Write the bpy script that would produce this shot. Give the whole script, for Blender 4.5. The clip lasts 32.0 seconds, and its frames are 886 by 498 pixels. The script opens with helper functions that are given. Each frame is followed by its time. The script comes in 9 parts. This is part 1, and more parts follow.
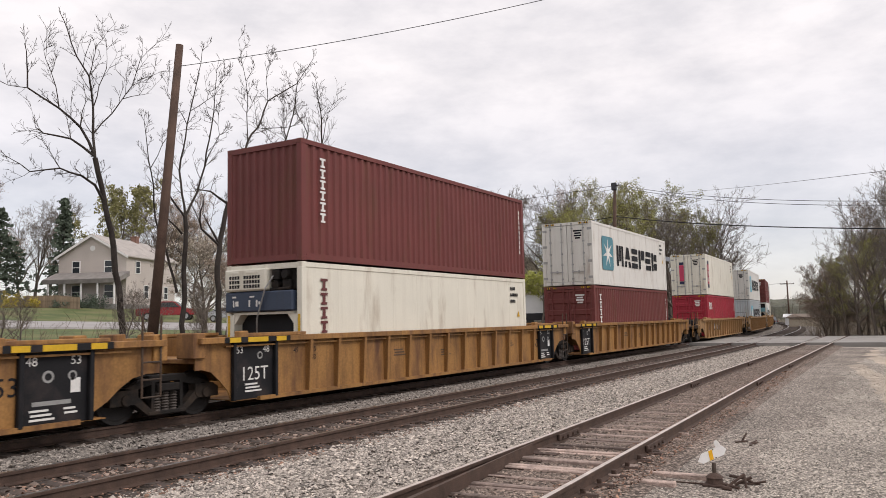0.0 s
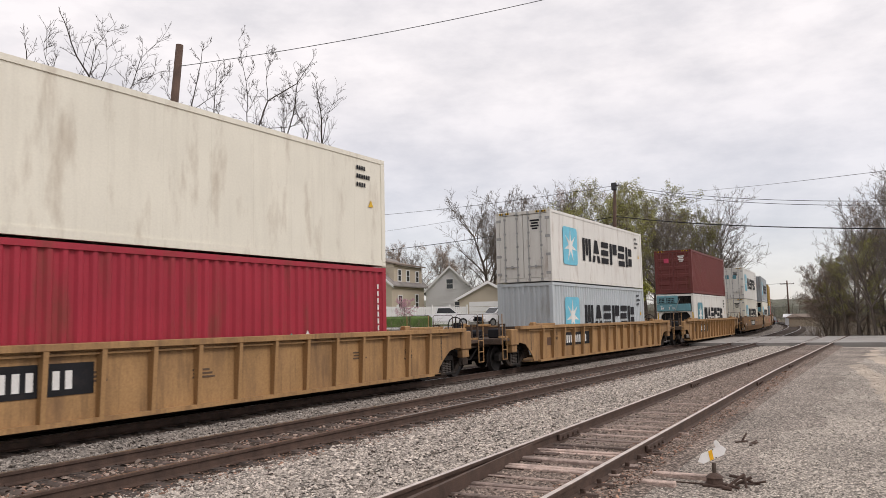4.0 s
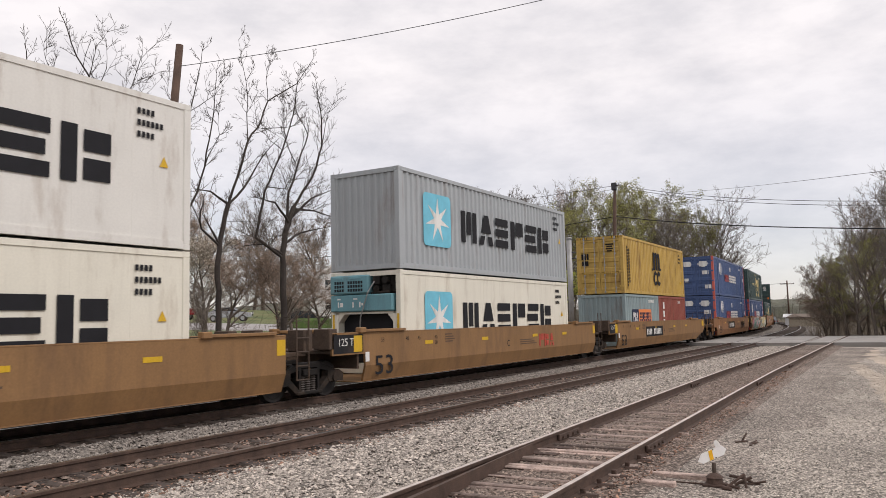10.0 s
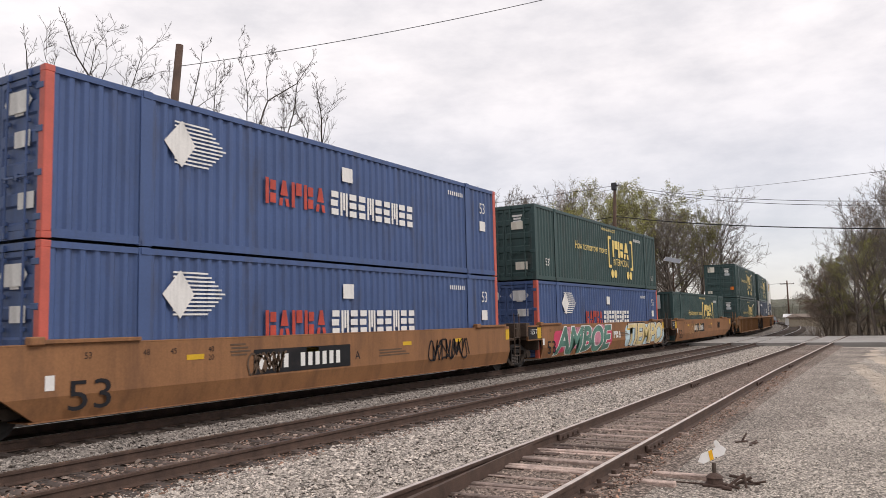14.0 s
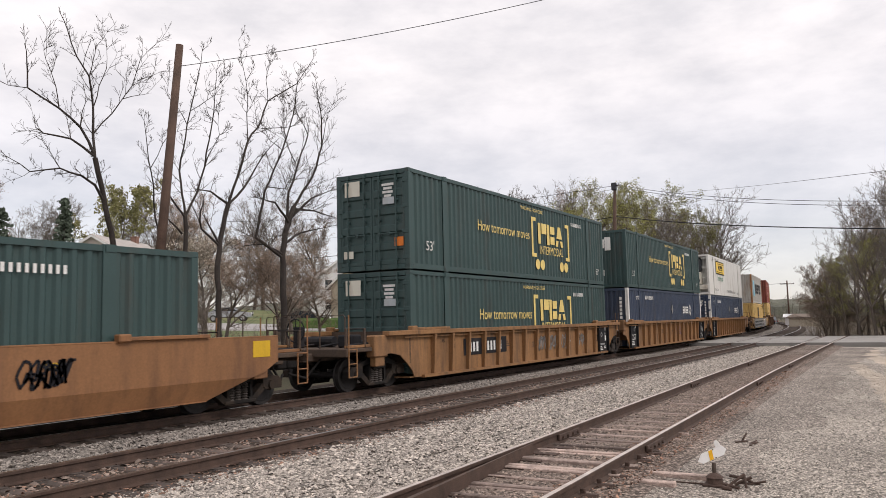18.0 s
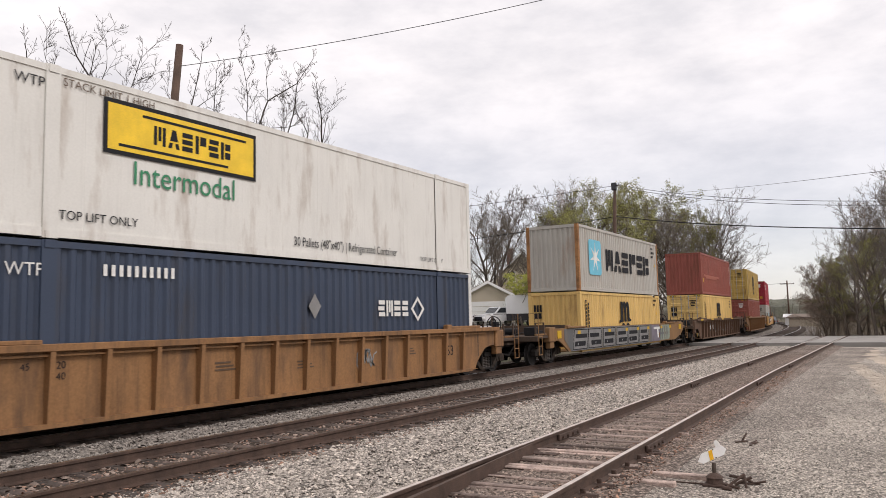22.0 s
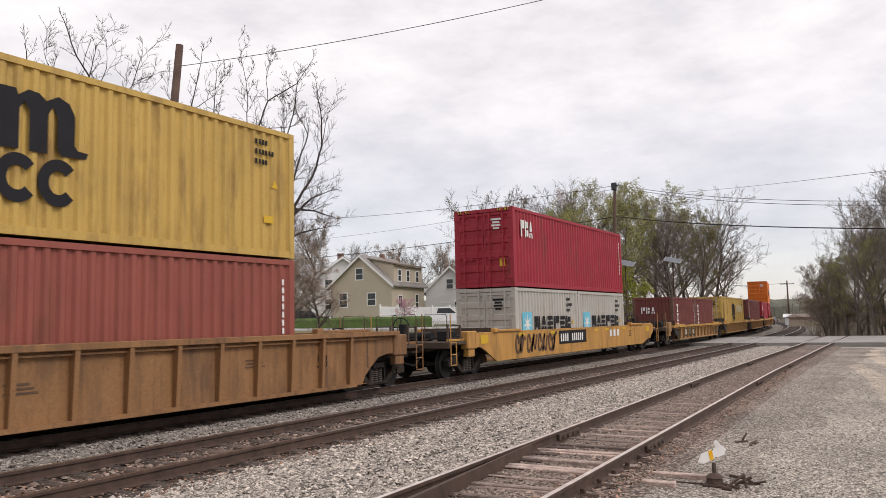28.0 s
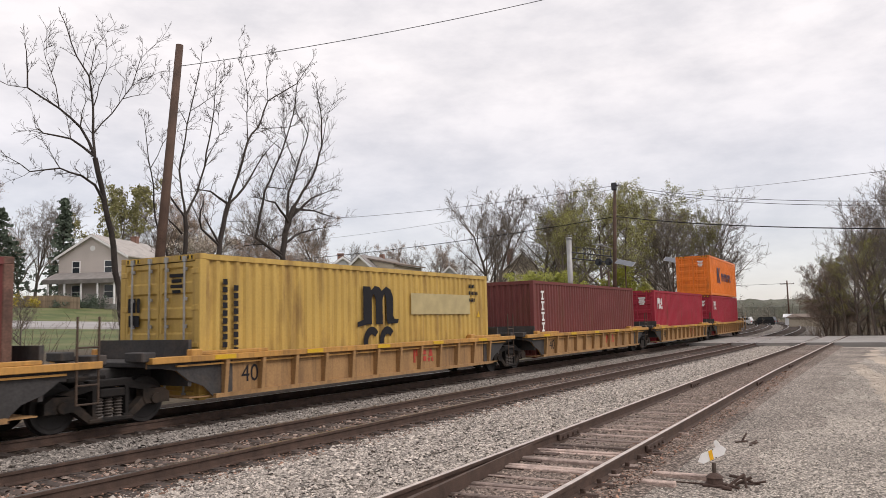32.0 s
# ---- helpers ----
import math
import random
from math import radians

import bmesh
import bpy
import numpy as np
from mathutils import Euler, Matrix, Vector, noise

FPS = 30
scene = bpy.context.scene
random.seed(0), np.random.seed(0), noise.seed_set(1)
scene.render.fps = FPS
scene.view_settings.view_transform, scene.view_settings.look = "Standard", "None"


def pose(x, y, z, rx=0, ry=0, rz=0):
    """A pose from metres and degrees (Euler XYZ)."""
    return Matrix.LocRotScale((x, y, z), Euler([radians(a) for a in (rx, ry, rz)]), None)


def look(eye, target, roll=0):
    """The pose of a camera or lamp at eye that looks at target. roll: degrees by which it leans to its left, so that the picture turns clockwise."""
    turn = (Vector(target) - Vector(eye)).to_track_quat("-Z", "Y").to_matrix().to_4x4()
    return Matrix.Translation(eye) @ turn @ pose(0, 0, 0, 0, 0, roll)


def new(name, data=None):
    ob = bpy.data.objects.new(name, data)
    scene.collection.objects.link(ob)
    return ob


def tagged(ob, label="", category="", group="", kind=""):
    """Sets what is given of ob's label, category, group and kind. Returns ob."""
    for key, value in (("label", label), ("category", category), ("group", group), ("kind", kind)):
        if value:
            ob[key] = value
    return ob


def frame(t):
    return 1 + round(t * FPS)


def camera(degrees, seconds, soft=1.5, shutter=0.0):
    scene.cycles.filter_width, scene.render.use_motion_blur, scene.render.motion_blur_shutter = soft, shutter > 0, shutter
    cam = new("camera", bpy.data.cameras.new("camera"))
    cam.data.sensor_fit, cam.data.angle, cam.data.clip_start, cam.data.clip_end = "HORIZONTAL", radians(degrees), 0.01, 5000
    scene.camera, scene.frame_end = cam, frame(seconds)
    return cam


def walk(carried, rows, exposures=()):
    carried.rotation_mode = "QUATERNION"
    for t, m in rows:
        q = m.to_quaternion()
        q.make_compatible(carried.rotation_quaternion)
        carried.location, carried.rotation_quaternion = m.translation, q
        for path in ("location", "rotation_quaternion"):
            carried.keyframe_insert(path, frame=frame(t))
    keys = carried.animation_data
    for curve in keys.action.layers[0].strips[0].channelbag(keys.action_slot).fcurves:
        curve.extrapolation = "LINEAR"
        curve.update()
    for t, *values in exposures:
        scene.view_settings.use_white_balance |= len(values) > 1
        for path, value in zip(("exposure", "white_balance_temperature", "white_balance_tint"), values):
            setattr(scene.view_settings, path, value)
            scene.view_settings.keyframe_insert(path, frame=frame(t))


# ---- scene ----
# ---------------------------------------------------------------- camera
EYE = Vector((0.0, 0.0, 1.743))
YAW, PITCH, ROLL = 30.897, 5.341, -1.261
cam = camera(59.61, 32.0, soft=0.5, shutter=0.07)
AIM = EYE + Vector((-math.sin(radians(YAW)) * math.cos(radians(PITCH)), math.cos(radians(YAW)) * math.cos(radians(PITCH)), math.sin(radians(PITCH))))
walk(cam, [(0.0, look(EYE, AIM, ROLL)), (32.0, look(EYE, AIM, ROLL))], exposures=[(0.0, 0.03, 6600, 16), (6.0, 0.0, 6600, 16), (11.0, 0.0, 6600, 16), (14.0, 0.06, 6600, 16), (17.0, 0.05, 6600, 16), (20.0, 0.10, 6600, 16), (22.0, 0.08, 6600, 16), (24.0, 0.04, 6600, 16), (28.0, 0.06, 6600, 16), (32.0, 0.03, 6600, 16)])

# ---------------------------------------------------------------- light
world = bpy.data.worlds.new("world")
scene.world = world
world.use_nodes = True
wn, wl = world.node_tree.nodes, world.node_tree.links
bg = wn["Background"]
sky = wn.new("ShaderNodeTexSky")
sky.sky_type, sky.sun_disc = "NISHITA", False
sky.sun_elevation, sky.sun_rotation = radians(45), radians(86)
sky.air_density, sky.dust_density, sky.ozone_density = 1.0, 0.8, 1.5
# a closed cloud deck: soft grey billows, a little blue showing low in the distance
tc = wn.new("ShaderNodeTexCoord")
mp = wn.new("ShaderNodeMapping")
mp.inputs["Scale"].default_value = (1.0, 1.0, 2.6)
wl.new(tc.outputs["Generated"], mp.inputs["Vector"])
cn = wn.new("ShaderNodeTexNoise")
cn.inputs["Scale"].default_value, cn.inputs["Detail"].default_value, cn.inputs["Roughness"].default_value = 6.5, 10.0, 0.6
wl.new(mp.outputs["Vector"], cn.inputs["Vector"])
cr = wn.new("ShaderNodeValToRGB")
cr.color_ramp.elements[0].position, cr.color_ramp.elements[0].color = 0.34, (6.7, 6.77, 6.92, 1)
cr.color_ramp.elements[1].position, cr.color_ramp.elements[1].color = 0.64, (8.62, 8.56, 8.5, 1)
wl.new(cn.outputs["Fac"], cr.inputs["Fac"])
cover = wn.new("ShaderNodeMix")
cover.data_type = "RGBA"
sep = wn.new("ShaderNodeSeparateXYZ")
wl.new(tc.outputs["Generated"], sep.inputs["Vector"])
thin = wn.new("ShaderNodeMapRange")
thin.inputs["From Min"].default_value, thin.inputs["From Max"].default_value = 0.0, 0.3
thin.inputs["To Min"].default_value, thin.inputs["To Max"].default_value = 0.5, 0.97
wl.new(sep.outputs["Z"], thin.inputs["Value"])
wl.new(thin.outputs["Result"], cover.inputs["Factor"])
wl.new(sky.outputs["Color"], cover.inputs["A"])
wl.new(cr.outputs["Color"], cover.inputs["B"])
wl.new(cover.outputs["Result"], bg.inputs["Color"])
bg.inputs["Strength"].default_value = 0.115
sun = new("sun", bpy.data.lights.new("sun", "SUN"))
sun.data.energy, sun.data.angle, sun.data.color = 1.5, radians(25), (1.0, 0.97, 0.92)
sun.matrix_world = look((0, 0, 50), (-50, -4, 0))


# ---------------------------------------------------------------- materials
def mat(name, color, rough=0.6, metal=0.0, vary=0.12, scale=3.0, grain=40.0, bump=0.1, stain=None, stain_amount=0.0, stain_scale=1.2, streak=1.0, per_object=0.0, spec=0.5, runs=0.0):
    m = bpy.data.materials.new(name)
    m.use_nodes = True
    n, l = m.node_tree.nodes, m.node_tree.links
    b = n["Principled BSDF"]
    b.inputs["Roughness"].default_value, b.inputs["Metallic"].default_value = rough, metal
    b.inputs["Specular IOR Level"].default_value = spec
    co = n.new("ShaderNodeTexCoord")
    big = n.new("ShaderNodeTexNoise")
    big.inputs["Scale"].default_value, big.inputs["Detail"].default_value = scale, 5.0
    fine = n.new("ShaderNodeTexNoise")
    fine.inputs["Scale"].default_value, fine.inputs["Detail"].default_value = grain, 4.0
    l.new(co.outputs["Object"], big.inputs["Vector"])
    l.new(co.outputs["Object"], fine.inputs["Vector"])
    tone = n.new("ShaderNodeMapRange")
    tone.inputs["From Min"].default_value, tone.inputs["From Max"].default_value = 0.3, 0.7
    tone.inputs["To Min"].default_value, tone.inputs["To Max"].default_value = 1 - vary, 1 + vary
    l.new(big.outputs["Fac"], tone.inputs["Value"])
    tone2 = n.new("ShaderNodeMapRange")
    tone2.inputs["From Min"].default_value, tone2.inputs["From Max"].default_value = 0.3, 0.7
    tone2.inputs["To Min"].default_value, tone2.inputs["To Max"].default_value = 1 - vary * 0.7, 1 + vary * 0.7
    l.new(fine.outputs["Fac"], tone2.inputs["Value"])
    mul = n.new("ShaderNodeMath")
    mul.operation = "MULTIPLY"
    l.new(tone.outputs["Result"], mul.inputs[0])
    l.new(tone2.outputs["Result"], mul.inputs[1])
    last = mul.outputs[0]
    if per_object:
        oi = n.new("ShaderNodeObjectInfo")
        pr = n.new("ShaderNodeMapRange")
        pr.inputs["To Min"].default_value, pr.inputs["To Max"].default_value = 1 - per_object, 1 + per_object
        l.new(oi.outputs["Random"], pr.inputs["Value"])
        m2 = n.new("ShaderNodeMath")
        m2.operation = "MULTIPLY"
        l.new(last, m2.inputs[0])
        l.new(pr.outputs["Result"], m2.inputs[1])
        last = m2.outputs[0]
    vm = n.new("ShaderNodeVectorMath")
    vm.operation = "SCALE"
    vm.inputs[0].default_value = color[:3]
    l.new(last, vm.inputs["Scale"])
    out = vm.outputs["Vector"]
    if stain:
        st = n.new("ShaderNodeTexNoise")
        st.inputs["Scale"].default_value, st.inputs["Detail"].default_value = stain_scale, 7.0
        st.inputs["Roughness"].default_value = 0.65
        sm = n.new("ShaderNodeMapping")
        sm.inputs["Scale"].default_value = (1, 1, 1 / streak)
        l.new(co.outputs["Object"], sm.inputs["Vector"])
        l.new(sm.outputs["Vector"], st.inputs["Vector"])
        sr = n.new("ShaderNodeMapRange")
        sr.inputs["From Min"].default_value, sr.inputs["From Max"].default_value = 0.56 - 0.14 * stain_amount, 0.70
        sr.inputs["To Max"].default_value = min(0.92, 0.25 + stain_amount * 0.9)
        l.new(st.outputs["Fac"], sr.inputs["Value"])
        mx = n.new("ShaderNodeMix")
        mx.data_type = "RGBA"
        mx.inputs["B"].default_value = (*stain[:3], 1)
        l.new(sr.outputs["Result"], mx.inputs["Factor"])
        l.new(out, mx.inputs["A"])
        out = mx.outputs["Result"]
    if stain and runs:  # thin runs of dirt down the surface
        rn = n.new("ShaderNodeTexNoise")
        rn.inputs["Scale"].default_value, rn.inputs["Detail"].default_value, rn.inputs["Roughness"].default_value = 4.5, 6.0, 0.7
        rp = n.new("ShaderNodeMapping")
        rp.inputs["Scale"].default_value = (1, 1, 0.07)
        l.new(co.outputs["Object"], rp.inputs["Vector"])
        l.new(rp.outputs["Vector"], rn.inputs["Vector"])
        rr = n.new("ShaderNodeMapRange")
        rr.inputs["From Min"].default_value, rr.inputs["From Max"].default_value = 0.5, 0.74
        rr.inputs["To Max"].default_value = runs
        l.new(rn.outputs["Fac"], rr.inputs["Value"])
        rx = n.new("ShaderNodeMix")
        rx.data_type = "RGBA"
        rx.inputs["B"].default_value = (*[0.6 * v for v in stain[:3]], 1)
        l.new(rr.outputs["Result"], rx.inputs["Factor"])
        l.new(out, rx.inputs["A"])
        out = rx.outputs["Result"]
    l.new(out, b.inputs["Base Color"])
    if bump:
        bp = n.new("ShaderNodeBump")
        bp.inputs["Strength"].default_value, bp.inputs["Distance"].default_value = bump, 0.02
        l.new(fine.outputs["Fac"], bp.inputs["Height"])
        l.new(bp.outputs["Normal"], b.inputs["Normal"])
    return m


def stony(name, color, cells, spread=0.55, patch=0.3, gap_shade=0.5):
    """Crushed stone: small uneven cells of many greys, shade painted into their gaps, with broad dirty patches."""
    m = bpy.data.materials.new(name)
    m.use_nodes = True
    n, l = m.node_tree.nodes, m.node_tree.links
    b = n["Principled BSDF"]
    b.inputs["Roughness"].default_value, b.inputs["Specular IOR Level"].default_value = 0.95, 0.2
    co = n.new("ShaderNodeTexCoord")
    vo = n.new("ShaderNodeTexVoronoi")
    vo.inputs["Scale"].default_value = cells
    l.new(co.outputs["Object"], vo.inputs["Vector"])
    bw = n.new("ShaderNodeRGBToBW")
    l.new(vo.outputs["Color"], bw.inputs["Color"])
    r1 = n.new("ShaderNodeMapRange")
    r1.inputs["From Min"].default_value, r1.inputs["From Max"].default_value = 0.2, 0.8
    r1.inputs["To Min"].default_value, r1.inputs["To Max"].default_value = 1 - spread, 1 + spread
    l.new(bw.outputs["Val"], r1.inputs["Value"])
    # colour falls off towards cell edges, as shade between the stones
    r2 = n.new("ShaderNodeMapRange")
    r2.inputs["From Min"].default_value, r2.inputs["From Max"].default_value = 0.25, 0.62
    r2.inputs["To Min"].default_value, r2.inputs["To Max"].default_value = 1.15, 1.15 - gap_shade
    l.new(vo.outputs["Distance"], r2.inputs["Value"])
    no = n.new("ShaderNodeTexNoise")
    no.inputs["Scale"].default_value, no.inputs["Detail"].default_value = 0.45, 6.0
    l.new(co.outputs["Object"], no.inputs["Vector"])
    r3 = n.new("ShaderNodeMapRange")
    r3.inputs["From Min"].default_value, r3.inputs["From Max"].default_value = 0.3, 0.7
    r3.inputs["To Min"].default_value, r3.inputs["To Max"].default_value = 1 - patch, 1 + patch
    l.new(no.outputs["Fac"], r3.inputs["Value"])
    last = r1.outputs["Result"]
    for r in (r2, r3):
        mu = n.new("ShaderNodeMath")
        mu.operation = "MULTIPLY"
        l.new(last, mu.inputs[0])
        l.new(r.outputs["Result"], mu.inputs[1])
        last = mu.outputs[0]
    vm = n.new("ShaderNodeVectorMath")
    vm.operation = "SCALE"
    vm.inputs[0].default_value = color
    l.new(last, vm.inputs["Scale"])
    l.new(vm.outputs["Vector"], b.inputs["Base Color"])
    bp = n.new("ShaderNodeBump")
    bp.invert = True
    bp.inputs["Strength"].default_value, bp.inputs["Distance"].default_value = 0.8, 0.5 / cells
    l.new(vo.outputs["Distance"], bp.inputs["Height"])
    l.new(bp.outputs["Normal"], b.inputs["Normal"])
    return m


RUST = (0.12, 0.05, 0.025)
GRIME = (0.06, 0.05, 0.04)


def paint(name, color, rough=0.55, stain=RUST, amount=0.33, vary=0.09, runs=0.28):
    return mat(name, color, rough, 0.0, vary, 0.7, 25.0, 0.05, stain, amount, 1.6, 4.0, spec=0.35, runs=runs)


M_STEEL = mat("worn_steel", (0.10, 0.075, 0.06), 0.6, 0.4, 0.25, 4, 60, 0.2)
M_BLACK = mat("black_paint", (0.012, 0.012, 0.014), 0.7, 0, 0.2, 2, 30, 0.1, (0.06, 0.045, 0.04), 0.3, spec=0.25)
M_TRUCK = mat("truck_steel", (0.016, 0.014, 0.013), 0.8, 0.0, 0.3, 4, 50, 0.3, (0.09, 0.06, 0.04), 0.3, spec=0.2)
M_WHEEL = mat("wheel_steel", (0.018, 0.015, 0.014), 0.7, 0.1, 0.3, 6, 50, 0.2)
M_SPRING = mat("spring_steel", (0.075, 0.062, 0.054), 0.7, 0.2, 0.3, 6, 50, 0.2)
M_DECK = mat("grimy_deck_steel", (0.085, 0.058, 0.042), 0.8, 0.0, 0.3, 1.5, 30, 0.2, (0.03, 0.027, 0.025), 0.6, 1.5, spec=0.25)
M_TREAD = mat("bright_tread", (0.5, 0.49, 0.48), 0.25, 1.0, 0.1, 6, 50, 0.05)
M_TTX = paint("yellow_car_paint", (0.31, 0.158, 0.05), 0.6, (0.10, 0.045, 0.028), 0.75, 0.25, runs=0.6)
M_TTXW = paint("weathered_yellow_car_paint", (0.345, 0.2, 0.086), 0.65, (0.14, 0.08, 0.045), 0.55, 0.18, runs=0.6)
M_TTXB = paint("browned_car_paint", (0.238, 0.13, 0.055), 0.6, (0.12, 0.068, 0.04), 0.4, 0.13, runs=0.25)
M_TTXC = paint("red_brown_car_paint", (0.245, 0.116, 0.05), 0.6, (0.10, 0.05, 0.03), 0.45, 0.15, runs=0.3)
M_TTXD = paint("dark_brown_car_paint", (0.115, 0.063, 0.038), 0.7, (0.05, 0.04, 0.035), 0.4, 0.2, runs=0.6)
M_TTXR = paint("rust_brown_car_paint", (0.26, 0.132, 0.055), 0.65, (0.08, 0.05, 0.035), 0.5, 0.2, runs=0.6)
M_TTXN = paint("fresh_yellow_car_paint", (0.48, 0.25, 0.065), 0.5, (0.14, 0.08, 0.04), 0.4, 0.12, runs=0.6)
M_TTXG = paint("grey_sprayed_car_paint", (0.12, 0.125, 0.13), 0.5, (0.25, 0.16, 0.06), 0.35, 0.2)
M_YEL = paint("reflective_yellow", (0.62, 0.38, 0.02), 0.4, GRIME, 0.2)
M_WHITE = paint("white_marking", (0.72, 0.71, 0.68), 0.5, GRIME, 0.15)
M_INK = mat("black_marking", (0.012, 0.012, 0.015), 0.7, 0, 0.15, 3, 40, 0.03, spec=0.25)
M_FADED = mat("faded_marking", (0.10, 0.06, 0.035), 0.7, 0, 0.2, 3, 40, 0.0)
M_NAVYINK = mat("navy_marking", (0.012, 0.018, 0.06), 0.5, 0, 0.15, 3, 40, 0.03)
M_REDINK = mat("red_marking", (0.42, 0.05, 0.03), 0.5, 0, 0.2, 3, 40, 0.03)
M_PINK = mat("crimson_marking", (0.5, 0.04, 0.10), 0.5, 0, 0.15, 3, 40, 0.03)
M_ORANGEINK = mat("orange_marking", (0.75, 0.22, 0.06), 0.5, 0, 0.1, 3, 40, 0.03)
M_SKYBLUE = mat("light_blue_marking", (0.14, 0.48, 0.62), 0.5, 0, 0.1, 3, 40, 0.03)
M_TEALINK = mat("teal_marking", (0.07, 0.22, 0.27), 0.5, 0, 0.1, 3, 40, 0.03)
M_GOLD = mat("gold_marking", (0.72, 0.55, 0.18), 0.5, 0, 0.12, 3, 40, 0.03)
M_GREENINK = mat("green_marking", (0.02, 0.20, 0.09), 0.5, 0, 0.1, 3, 40, 0.03)
M_TAN = mat("tan_graffiti", (0.66, 0.56, 0.42), 0.5, 0, 0.2, 2, 40, 0.03)
M_PINKISH = mat("faded_pink_graffiti", (0.5, 0.2, 0.26), 0.5, 0, 0.25, 2, 30, 0.03)
M_MURALGREEN = mat("green_graffiti", (0.08, 0.19, 0.15), 0.5, 0, 0.3, 1.5, 30, 0.03)
M_MUSTARD = mat("mustard_graffiti", (0.62, 0.5, 0.22), 0.5, 0, 0.25, 2, 30, 0.03)
M_PALEBLUE = mat("pale_blue_graffiti", (0.45, 0.58, 0.62), 0.5, 0, 0.2, 2, 40, 0.03)
M_CHROMEG = mat("grey_graffiti", (0.22, 0.215, 0.21), 0.45, 0.1, 0.2, 2, 40, 0.03)
M_GALV = mat("galvanised_bar", (0.35, 0.35, 0.34), 0.45, 0.5, 0.15, 5, 60, 0.05)

C_BROWN = paint("oxide_brown_paint", (0.155, 0.040, 0.036))
C_OXIDE = paint("faded_red_oxide_paint", (0.27, 0.075, 0.055), amount=0.3)
C_CREAM = paint("cream_white_paint", (0.71, 0.68, 0.58), 0.45, (0.24, 0.15, 0.08), 0.2, 0.05, runs=0.12)
C_WHITE = paint("white_reefer_paint", (0.68, 0.665, 0.62), 0.45, (0.22, 0.13, 0.07), 0.24, 0.05, runs=0.12)
C_GREY = paint("grey_container_paint", (0.36, 0.385, 0.40), 0.5, (0.18, 0.11, 0.07), 0.12, 0.05, runs=0.12)
C_WGREY = paint("weathered_grey_paint", (0.44, 0.42, 0.38), 0.55, (0.25, 0.13, 0.06), 0.25, 0.06, runs=0.12)
C_LGREY = paint("pale_blue_grey_paint", (0.46, 0.50, 0.52), 0.5, (0.20, 0.15, 0.10), 0.12, 0.05, runs=0.12)
C_TEALGREY = paint("teal_grey_paint", (0.26, 0.33, 0.34), 0.55, RUST, 0.2)
C_RED = paint("crimson_paint", (0.33, 0.022, 0.04))
C_MSC = paint("ochre_yellow_paint", (0.50, 0.33, 0.085), 0.5, RUST, 0.45)
C_MSCB = paint("mustard_yellow_paint", (0.68, 0.46, 0.165), 0.5, RUST, 0.2)
C_BLUE = paint("royal_blue_paint", (0.058, 0.098, 0.22), 0.45, GRIME, 0.2)
C_NAVY = paint("navy_blue_paint", (0.04, 0.056, 0.092), 0.45, GRIME, 0.2)
C_GREEN = paint("dark_green_paint", (0.038, 0.072, 0.07), 0.45, GRIME, 0.25)
C_ORANGE = paint("orange_paint", (0.75, 0.19, 0.02), 0.45, RUST, 0.12)
C_TEAL = paint("teal_machinery_paint", (0.135, 0.30, 0.345), 0.5, RUST, 0.2)
C_DGREY = mat("charcoal_plastic", (0.03, 0.033, 0.036), 0.4, 0, 0.1, 2, 30, 0.03)


# ---------------------------------------------------------------- builders
def box(bm, x0, x1, y0, y1, z0, z1, bevel=0.0):
    made = bmesh.ops.create_cube(bm, size=1.0)["verts"]
    for v in made:
        v.co = Vector(((x0 + x1) / 2 + v.co.x * (x1 - x0), (y0 + y1) / 2 + v.co.y * (y1 - y0), (z0 + z1) / 2 + v.co.z * (z1 - z0)))
    if bevel:
        es = list({e for v in made for e in v.link_edges})
        bmesh.ops.bevel(bm, geom=es, offset=bevel, segments=1, affect="EDGES")


def tube(bm, a, b, r0, r1=None, n=8):
    a, b = Vector(a), Vector(b)
    r1 = r0 if r1 is None else r1
    q = (b - a).to_track_quat("Z", "Y")
    ring0 = [bm.verts.new(a + q @ Vector((math.cos(2 * math.pi * i / n) * r0, math.sin(2 * math.pi * i / n) * r0, 0))) for i in range(n)]
    ring1 = [bm.verts.new(b + q @ Vector((math.cos(2 * math.pi * i / n) * r1, math.sin(2 * math.pi * i / n) * r1, 0))) for i in range(n)]
    for i in range(n):
        bm.faces.new((ring0[i], ring0[(i + 1) % n], ring1[(i + 1) % n], ring1[i]))
    bm.faces.new(ring0[::-1])
    bm.faces.new(ring1)


def prism(bm, outline, x0, x1):
    """A plate of that (y, z) outline between two x planes."""
    a = [bm.verts.new((x0, y, z)) for y, z in outline]
    b = [bm.verts.new((x1, y, z)) for y, z in outline]
    n = len(outline)
    fa, fb = bm.faces.new(a), bm.faces.new(b[::-1])
    for i in range(n):
        bm.faces.new((a[i], b[i], b[(i + 1) % n], a[(i + 1) % n]))
    bmesh.ops.recalc_face_normals(bm, faces=list({f for v in a + b for f in v.link_faces}))
    return fa, fb


MESHES = {}


def mesh_of(key, build, material, smooth=False):
    """One mesh for all alike pieces."""
    k = (key, material.name)
    if k not in MESHES:
        bm = bmesh.new()
        build(bm)
        me = bpy.data.meshes.new(key if isinstance(key, str) else str(key[0]))
        bm.to_mesh(me)
        bm.free()
        me.materials.append(material)
        if smooth:
            for p in me.polygons:
                p.use_smooth = True
        MESHES[k] = me
    return MESHES[k]


def piece(name, me, parent, m=None, label=""):
    ob = new(name, me)
    if parent:
        ob.parent = parent
    if m is not None:
        ob.matrix_basis = m
    if label:
        ob["label"] = label
    return ob


